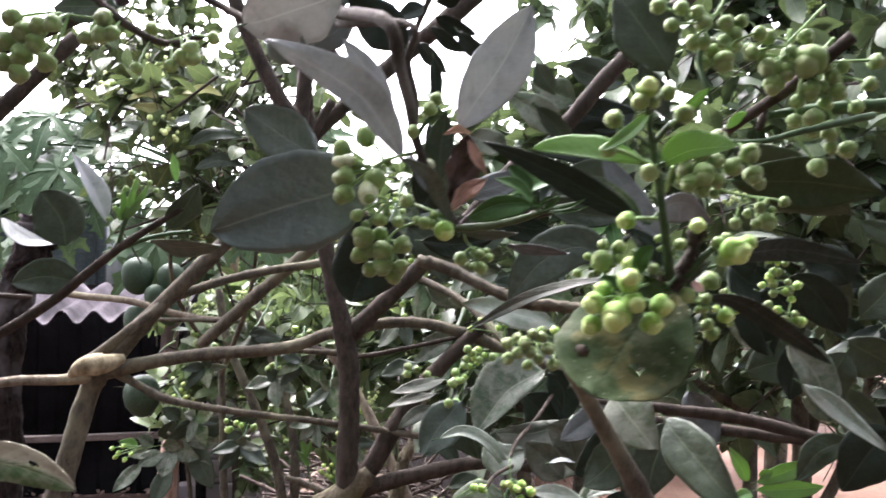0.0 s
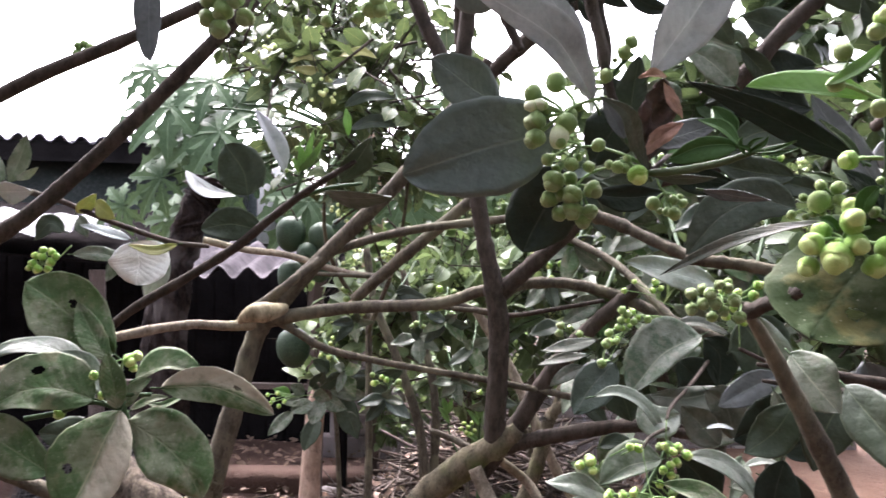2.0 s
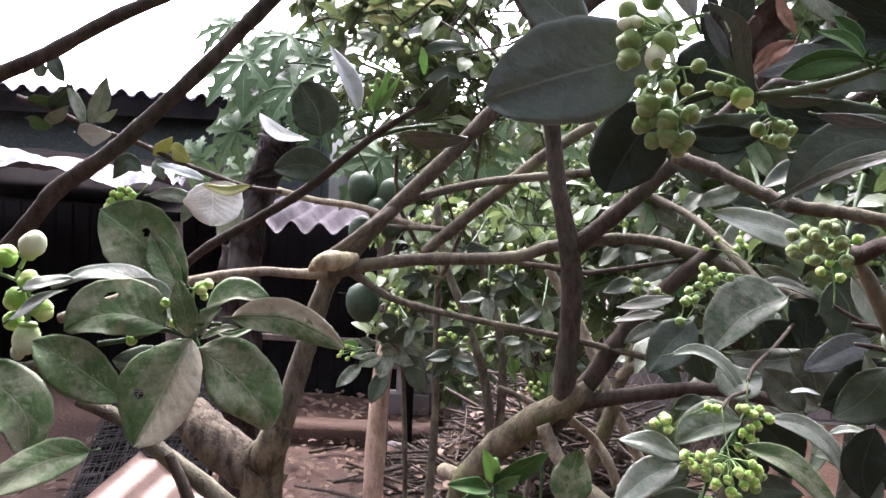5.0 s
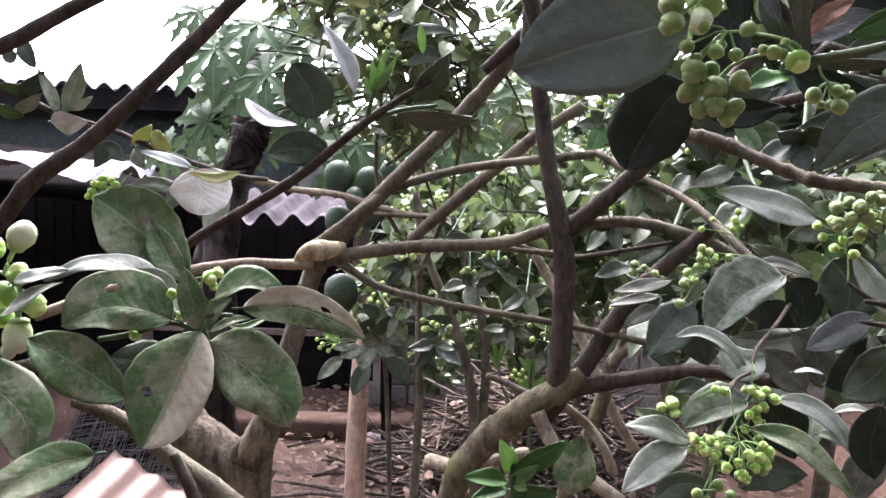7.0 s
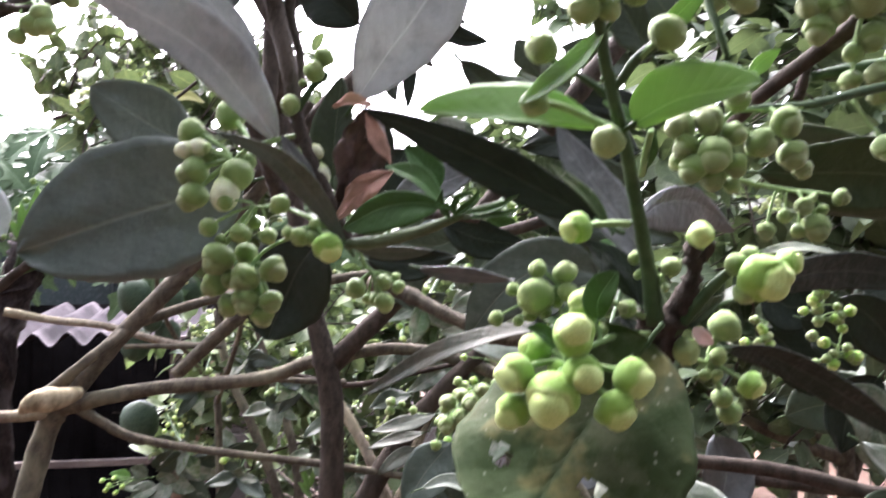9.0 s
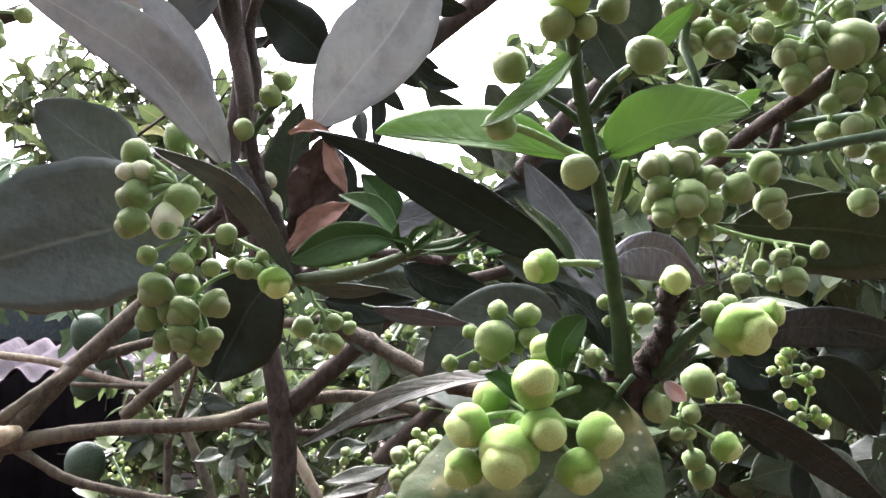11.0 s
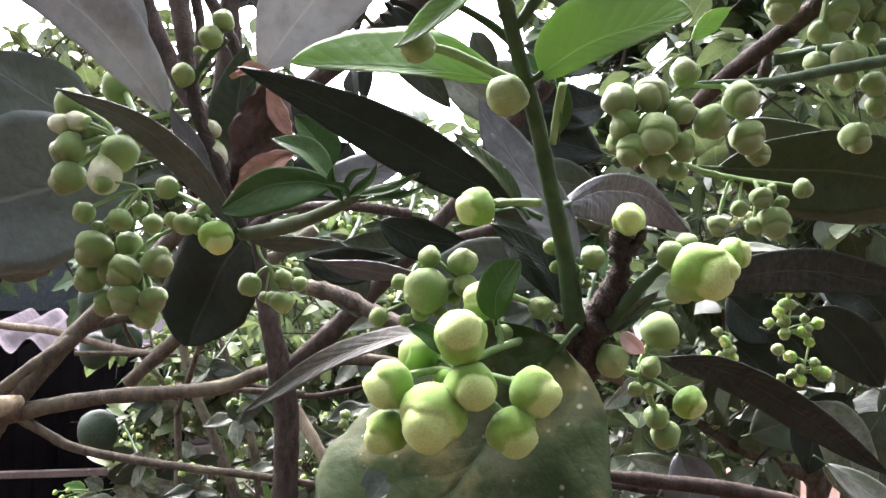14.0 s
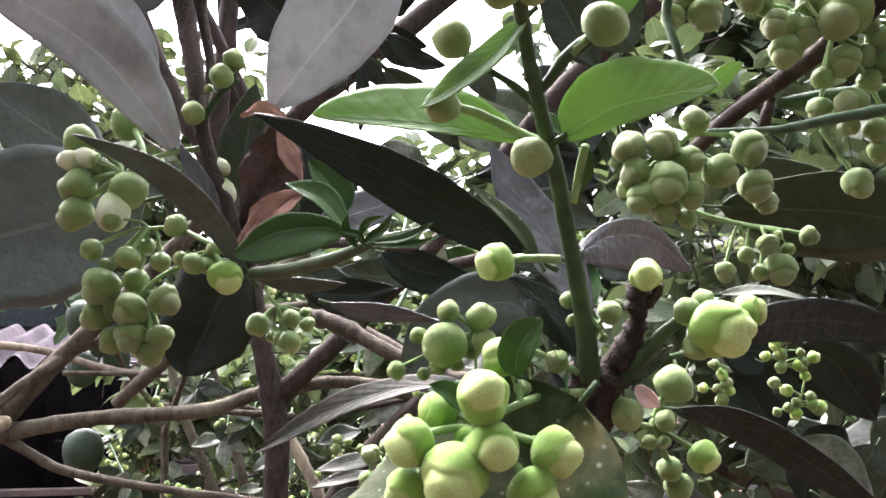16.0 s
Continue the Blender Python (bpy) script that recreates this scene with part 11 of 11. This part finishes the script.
leaf(tree_b, (0.026, 2.330, 1.837), (-0.056, 2.252, 1.841), 0.0358, (0.69, -0.71, 0.12), "mid", fold=0.23, wave=0.09, bend=0.01)
leaf(tree_b, (0.026, 2.330, 1.837), (0.025, 2.306, 1.872), 0.0369, (-0.17, -0.82, -0.55), "dark", fold=0.25, wave=0.09, bend=0.03)
leaf(tree_b, (0.026, 2.330, 1.837), (0.090, 2.270, 1.864), 0.0590, (-0.40, -0.69, -0.60), "fresh", fold=0.33, wave=0.09, bend=0.01)
leaf(tree_b, (0.026, 2.330, 1.837), (0.094, 2.292, 1.781), 0.0413, (-0.59, -0.79, -0.17), "dark", fold=0.18, wave=0.09, bend=0.01)
limb(tree_b, [(0.459, 2.488, 2.362, 0.0062), (0.465, 2.378, 2.263, 0.0059), (0.461, 2.247, 2.182, 0.0042)], STEM_GREEN, name='shoot')
leaf(tree_b, (0.461, 2.247, 2.182), (0.373, 2.139, 2.092), 0.0447, (-0.06, -0.62, 0.79), "fresh", fold=0.34, wave=0.09, bend=0.03)
leaf(tree_b, (0.461, 2.247, 2.182), (0.302, 2.156, 2.138), 0.0568, (0.51, -0.85, -0.11), "dark", fold=0.22, wave=0.09, bend=0.0)
leaf(tree_b, (0.461, 2.247, 2.182), (0.408, 2.186, 2.222), 0.0734, (0.18, -0.65, -0.74), "mid", fold=0.33, wave=0.09, bend=0.06)
leaf(tree_b, (0.461, 2.247, 2.182), (0.502, 2.179, 2.200), 0.0475, (-0.73, -0.54, -0.41), "dusty", fold=0.21, wave=0.09, bend=0.07)
leaf(tree_b, (0.461, 2.247, 2.182), (0.586, 2.228, 2.146), 0.0634, (-0.16, -0.99, -0.05), "dark", fold=0.39, wave=0.09, bend=0.01)
leaf(tree_b, (0.461, 2.247, 2.182), (0.464, 2.157, 2.076), 0.0466, (-0.26, -0.74, 0.62), "fresh", fold=0.26, wave=0.09, bend=0.04)
cluster(tree_b, [(0.461, 2.247, 2.182), (0.465, 2.240, 2.212), (0.467, 2.232, 2.235)],
        [(0.436, 2.226, 2.238, 0.0076, "c"),
         (0.426, 2.225, 2.253, 0.0082, "g"),
         (0.430, 2.226, 2.256, 0.0077, "g"),
         (0.460, 2.233, 2.257, 0.0086, "g"),
         (0.431, 2.226, 2.252, 0.0070, "c"),
         (0.422, 2.221, 2.217, 0.0089, "g"),
         (0.469, 2.234, 2.249, 0.0078, "g"),
         (0.477, 2.234, 2.236, 0.0088, "c")], 0.0013)
limb(tree_b, [(0.384, 2.792, 2.512, 0.0070), (0.372, 2.678, 2.405, 0.0067), (0.355, 2.544, 2.317, 0.0048)], STEM_GREEN, name='shoot')
leaf(tree_b, (0.355, 2.544, 2.317), (0.350, 2.472, 2.216), 0.0560, (0.33, -0.78, 0.54), "mid", fold=0.16, wave=0.09, bend=0.04)
leaf(tree_b, (0.355, 2.544, 2.317), (0.293, 2.471, 2.227), 0.0525, (0.07, -0.80, 0.60), "under", fold=0.4, wave=0.09, bend=0.06)
leaf(tree_b, (0.355, 2.544, 2.317), (0.205, 2.429, 2.253), 0.0689, (0.26, -0.71, 0.66), "fresh", fold=0.35, wave=0.09, bend=0.05)
leaf(tree_b, (0.355, 2.544, 2.317), (0.331, 2.505, 2.353), 0.0496, (-0.21, -0.58, -0.78), "mid", fold=0.38, wave=0.09, bend=0.03)
leaf(tree_b, (0.355, 2.544, 2.317), (0.468, 2.520, 2.327), 0.0649, (-0.18, -0.95, -0.24), "dark", fold=0.27, wave=0.09, bend=0.04)
leaf(tree_b, (0.355, 2.544, 2.317), (0.491, 2.517, 2.246), 0.0728, (-0.06, -0.97, 0.25), "dark", fold=0.3, wave=0.09, bend=0.06)
limb(stems, [(-0.952, 3.368, 1.754, 0.0040), (-0.938, 3.263, 1.694, 0.0039), (-0.919, 3.140, 1.651, 0.0028)], STEM_GREEN, name='shoot')
leaf(stems, (-0.919, 3.140, 1.651), (-0.990, 3.071, 1.648), 0.0397, (0.69, -0.71, 0.17), "under", fold=0.33, wave=0.09, bend=0.01)
leaf(stems, (-0.919, 3.140, 1.651), (-0.880, 3.084, 1.692), 0.0413, (-0.40, -0.71, -0.58), "dark", fold=0.28, wave=0.09, bend=0.01)
leaf(stems, (-0.919, 3.140, 1.651), (-0.832, 3.129, 1.653), 0.0345, (-0.12, -0.96, -0.27), "mid", fold=0.21, wave=0.09, bend=0.06)
leaf(stems, (-0.919, 3.140, 1.651), (-0.884, 3.079, 1.571), 0.0504, (-0.37, -0.81, 0.46), "dusty", fold=0.26, wave=0.09, bend=0.03)
leaf(stems, (-0.919, 3.140, 1.651), (-0.974, 3.076, 1.572), 0.0405, (0.32, -0.83, 0.45), "dark", fold=0.27, wave=0.09, bend=0.04)
cluster(stems, [(-0.919, 3.140, 1.651), (-0.906, 3.137, 1.701), (-0.896, 3.133, 1.742)],
        [(-0.865, 3.136, 1.708, 0.0111, "c"),
         (-0.946, 3.122, 1.742, 0.0136, "g"),
         (-0.951, 3.124, 1.776, 0.0135, "g"),
         (-0.878, 3.135, 1.730, 0.0138, "g"),
         (-0.958, 3.123, 1.780, 0.0120, "g"),
         (-0.921, 3.122, 1.684, 0.0100, "c"),
         (-0.884, 3.130, 1.689, 0.0142, "c")], 0.0013)
limb(stems, [(-0.746, 3.525, 1.886, 0.0041), (-0.766, 3.412, 1.814, 0.0040), (-0.781, 3.281, 1.760, 0.0029)], STEM_GREEN, name='shoot')
leaf(stems, (-0.781, 3.281, 1.760), (-0.732, 3.247, 1.673), 0.0519, (0.11, -0.90, 0.42), "dark", fold=0.34, wave=0.09, bend=0.0)
leaf(stems, (-0.781, 3.281, 1.760), (-0.824, 3.227, 1.689), 0.0524, (-0.09, -0.76, 0.65), "mid", fold=0.29, wave=0.09, bend=0.05)
leaf(stems, (-0.781, 3.281, 1.760), (-0.866, 3.186, 1.743), 0.0416, (0.71, -0.67, 0.19), "dusty", fold=0.4, wave=0.09, bend=0.07)
leaf(stems, (-0.781, 3.281, 1.760), (-0.833, 3.218, 1.795), 0.0660, (0.81, -0.53, 0.24), "mid", fold=0.26, wave=0.09, bend=0.01)
leaf(stems, (-0.781, 3.281, 1.760), (-0.713, 3.263, 1.787), 0.0444, (-0.31, -0.94, 0.15), "dark", fold=0.18, wave=0.09, bend=0.01)
leaf(stems, (-0.781, 3.281, 1.760), (-0.646, 3.251, 1.748), 0.0588, (-0.21, -0.97, 0.12), "under", fold=0.25, wave=0.09, bend=0.05)
limb(stems, [(-0.590, 3.446, 1.779, 0.0040), (-0.576, 3.341, 1.711, 0.0039), (-0.560, 3.217, 1.661, 0.0028)], STEM_GREEN, name='shoot')
leaf(stems, (-0.560, 3.217, 1.661), (-0.504, 3.170, 1.691), 0.0426, (-0.44, -0.79, -0.42), "mid", fold=0.38, wave=0.09, bend=0.01)
leaf(stems, (-0.560, 3.217, 1.661), (-0.451, 3.165, 1.647), 0.0520, (-0.44, -0.86, -0.26), "dark", fold=0.15, wave=0.09, bend=0.05)
leaf(stems, (-0.560, 3.217, 1.661), (-0.479, 3.161, 1.585), 0.0648, (0.24, -0.64, 0.73), "dusty", fold=0.36, wave=0.09, bend=0.03)
leaf(stems, (-0.560, 3.217, 1.661), (-0.636, 3.171, 1.571), 0.0500, (0.48, -0.88, 0.04), "under", fold=0.19, wave=0.09, bend=0.01)
leaf(stems, (-0.560, 3.217, 1.661), (-0.640, 3.139, 1.617), 0.0449, (0.46, -0.74, 0.49), "dusty", fold=0.29, wave=0.09, bend=0.06)
leaf(stems, (-0.560, 3.217, 1.661), (-0.631, 3.171, 1.689), 0.0625, (0.60, -0.65, 0.46), "under", fold=0.17, wave=0.09, bend=0.06)
cluster(stems, [(-0.560, 3.217, 1.661), (-0.548, 3.214, 1.711), (-0.539, 3.209, 1.752)],
        [(-0.583, 3.203, 1.788, 0.0142, "c"),
         (-0.593, 3.195, 1.724, 0.0137, "c"),
         (-0.566, 3.203, 1.755, 0.0141, "g"),
         (-0.531, 3.205, 1.689, 0.0129, "g"),
         (-0.528, 3.213, 1.777, 0.0120, "g"),
         (-0.611, 3.189, 1.695, 0.0106, "g"),
         (-0.596, 3.193, 1.706, 0.0101, "g"),
         (-0.579, 3.197, 1.712, 0.0116, "c")], 0.0013)
limb(stems, [(-0.446, 3.366, 1.679, 0.0039), (-0.442, 3.258, 1.613, 0.0038), (-0.436, 3.132, 1.567, 0.0027)], STEM_GREEN, name='shoot')
leaf(stems, (-0.436, 3.132, 1.567), (-0.296, 3.087, 1.547), 0.0510, (-0.30, -0.95, 0.04), "dark", fold=0.17, wave=0.09, bend=0.04)
leaf(stems, (-0.436, 3.132, 1.567), (-0.380, 3.055, 1.474), 0.0622, (-0.30, -0.82, 0.50), "dusty", fold=0.27, wave=0.09, bend=0.07)
leaf(stems, (-0.436, 3.132, 1.567), (-0.513, 3.032, 1.508), 0.0564, (0.27, -0.63, 0.73), "dark", fold=0.3, wave=0.09, bend=0.0)
leaf(stems, (-0.436, 3.132, 1.567), (-0.471, 3.092, 1.598), 0.0461, (0.79, -0.60, 0.12), "dusty", fold=0.25, wave=0.09, bend=0.05)
leaf(stems, (-0.436, 3.132, 1.567), (-0.348, 3.093, 1.606), 0.0608, (-0.43, -0.90, 0.04), "mid", fold=0.29, wave=0.09, bend=0.05)
limb(stems, [(-1.068, 3.224, 1.560, 0.0039), (-0.994, 3.132, 1.504, 0.0038), (-0.917, 3.022, 1.468, 0.0027)], STEM_GREEN, name='shoot')
leaf(stems, (-0.917, 3.022, 1.468), (-0.824, 2.995, 1.461), 0.0356, (-0.23, -0.89, 0.39), "under", fold=0.39, wave=0.09, bend=0.03)
leaf(stems, (-0.917, 3.022, 1.468), (-0.871, 2.997, 1.376), 0.0532, (0.26, -0.89, 0.37), "dusty", fold=0.36, wave=0.09, bend=0.04)
leaf(stems, (-0.917, 3.022, 1.468), (-0.929, 2.968, 1.397), 0.0410, (-0.02, -0.79, 0.61), "mid", fold=0.25, wave=0.09, bend=0.02)
leaf(stems, (-0.917, 3.022, 1.468), (-1.005, 2.968, 1.410), 0.0639, (0.63, -0.73, -0.27), "dark", fold=0.18, wave=0.09, bend=0.02)
leaf(stems, (-0.917, 3.022, 1.468), (-0.951, 2.988, 1.498), 0.0485, (0.80, -0.46, 0.38), "mid", fold=0.29, wave=0.09, bend=0.01)
leaf(stems, (-0.917, 3.022, 1.468), (-0.837, 2.962, 1.503), 0.0506, (-0.60, -0.80, -0.00), "dusty", fold=0.25, wave=0.09, bend=0.01)
limb(stems, [(-0.818, 3.469, 1.409, 0.0041), (-0.815, 3.362, 1.357, 0.0040), (-0.807, 3.238, 1.324, 0.0029)], STEM_GREEN, name='shoot')
leaf(stems, (-0.807, 3.238, 1.324), (-0.906, 3.172, 1.311), 0.0637, (0.33, -0.64, 0.70), "dark", fold=0.29, wave=0.09, bend=0.03)
leaf(stems, (-0.807, 3.238, 1.324), (-0.779, 3.201, 1.373), 0.0444, (-0.06, -0.81, -0.58), "mid", fold=0.24, wave=0.09, bend=0.02)
leaf(stems, (-0.807, 3.238, 1.324), (-0.720, 3.232, 1.310), 0.0430, (0.04, -0.80, 0.60), "mid", fold=0.31, wave=0.09, bend=0.03)
leaf(stems, (-0.807, 3.238, 1.324), (-0.692, 3.202, 1.253), 0.0695, (0.23, -0.67, 0.71), "under", fold=0.23, wave=0.09, bend=0.02)
leaf(stems, (-0.807, 3.238, 1.324), (-0.876, 3.195, 1.235), 0.0587, (0.21, -0.93, 0.29), "dark", fold=0.33, wave=0.09, bend=0.0)
cluster(stems, [(-0.807, 3.238, 1.324), (-0.794, 3.235, 1.377), (-0.784, 3.231, 1.420)],
        [(-0.819, 3.223, 1.416, 0.0117, "c"),
         (-0.858, 3.216, 1.425, 0.0116, "g"),
         (-0.751, 3.236, 1.397, 0.0146, "g"),
         (-0.840, 3.217, 1.395, 0.0113, "g"),
         (-0.850, 3.214, 1.391, 0.0138, "c"),
         (-0.801, 3.226, 1.405, 0.0116, "c")], 0.0013)
limb(stems, [(-0.597, 3.523, 1.494, 0.0041), (-0.558, 3.424, 1.438, 0.0040), (-0.518, 3.306, 1.400, 0.0029)], STEM_GREEN, name='shoot')
leaf(stems, (-0.518, 3.306, 1.400), (-0.579, 3.265, 1.334), 0.0439, (0.22, -0.91, 0.36), "mid", fold=0.24, wave=0.09, bend=0.06)
leaf(stems, (-0.518, 3.306, 1.400), (-0.610, 3.214, 1.403), 0.0456, (0.55, -0.53, 0.65), "mid", fold=0.27, wave=0.09, bend=0.01)
leaf(stems, (-0.518, 3.306, 1.400), (-0.526, 3.250, 1.447), 0.0467, (0.26, -0.64, -0.72), "under", fold=0.2, wave=0.09, bend=0.07)
leaf(stems, (-0.518, 3.306, 1.400), (-0.407, 3.284, 1.373), 0.0425, (-0.19, -0.98, 0.01), "mid", fold=0.32, wave=0.09, bend=0.06)
leaf(stems, (-0.518, 3.306, 1.400), (-0.494, 3.257, 1.310), 0.0525, (-0.34, -0.86, 0.37), "mid", fold=0.34, wave=0.09, bend=0.04)
limb(stems, [(-0.379, 3.460, 1.419, 0.0040), (-0.376, 3.353, 1.366, 0.0039), (-0.372, 3.228, 1.333, 0.0028)], STEM_GREEN, name='shoot')
leaf(stems, (-0.372, 3.228, 1.333), (-0.307, 3.191, 1.264), 0.0524, (-0.29, -0.93, 0.23), "mid", fold=0.31, wave=0.09, bend=0.02)
leaf(stems, (-0.372, 3.228, 1.333), (-0.393, 3.141, 1.252), 0.0458, (0.65, -0.60, 0.47), "dusty", fold=0.33, wave=0.09, bend=0.03)
leaf(stems, (-0.372, 3.228, 1.333), (-0.454, 3.161, 1.327), 0.0471, (0.62, -0.73, -0.27), "mid", fold=0.17, wave=0.09, bend=0.03)
leaf(stems, (-0.372, 3.228, 1.333), (-0.391, 3.175, 1.385), 0.0642, (0.63, -0.65, -0.42), "dark", fold=0.28, wave=0.09, bend=0.06)
leaf(stems, (-0.372, 3.228, 1.333), (-0.262, 3.216, 1.338), 0.0502, (-0.12, -0.87, 0.49), "dark", fold=0.25, wave=0.09, bend=0.03)
cluster(stems, [(-0.372, 3.228, 1.333), (-0.360, 3.225, 1.384), (-0.352, 3.220, 1.426)],
        [(-0.350, 3.215, 1.365, 0.0105, "g"),
         (-0.407, 3.211, 1.461, 0.0101, "g"),
         (-0.310, 3.227, 1.410, 0.0115, "g"),
         (-0.325, 3.229, 1.466, 0.0135, "c"),
         (-0.412, 3.203, 1.381, 0.0118, "c"),
         (-0.426, 3.205, 1.433, 0.0107, "g"),
         (-0.373, 3.213, 1.400, 0.0111, "g")], 0.0013)
limb(stems, [(-0.742, 3.611, 1.677, 0.0042), (-0.723, 3.507, 1.613, 0.0041), (-0.700, 3.384, 1.567, 0.0030)], STEM_GREEN, name='shoot')
leaf(stems, (-0.700, 3.384, 1.567), (-0.629, 3.372, 1.587), 0.0403, (-0.27, -0.86, 0.43), "mid", fold=0.37, wave=0.09, bend=0.05)
leaf(stems, (-0.700, 3.384, 1.567), (-0.603, 3.342, 1.514), 0.0497, (-0.13, -0.88, 0.46), "mid", fold=0.24, wave=0.09, bend=0.01)
leaf(stems, (-0.700, 3.384, 1.567), (-0.674, 3.301, 1.461), 0.0664, (-0.12, -0.79, 0.60), "mid", fold=0.17, wave=0.09, bend=0.02)
leaf(stems, (-0.700, 3.384, 1.567), (-0.804, 3.308, 1.539), 0.0638, (0.29, -0.65, 0.70), "mid", fold=0.31, wave=0.09, bend=0.01)
leaf(stems, (-0.700, 3.384, 1.567), (-0.728, 3.337, 1.607), 0.0634, (0.87, -0.49, 0.02), "dark", fold=0.34, wave=0.09, bend=0.01)
cluster(stems, [(-0.700, 3.384, 1.567), (-0.687, 3.381, 1.620), (-0.678, 3.377, 1.663)],
        [(-0.709, 3.367, 1.625, 0.0133, "g"),
         (-0.678, 3.373, 1.613, 0.0107, "g"),
         (-0.642, 3.384, 1.660, 0.0126, "g"),
         (-0.724, 3.363, 1.611, 0.0140, "g"),
         (-0.638, 3.383, 1.631, 0.0107, "g")], 0.0013)
limb(tree_b, [(-0.332, 1.967, 2.42, 0.018), (-0.31, 1.75, 2.75, 0.016), (-0.2, 1.3, 2.88, 0.014), (-0.13, 0.95, 2.62, 0.012), (-0.111, 0.852, 2.317, 0.0075)], BARK_DARK)
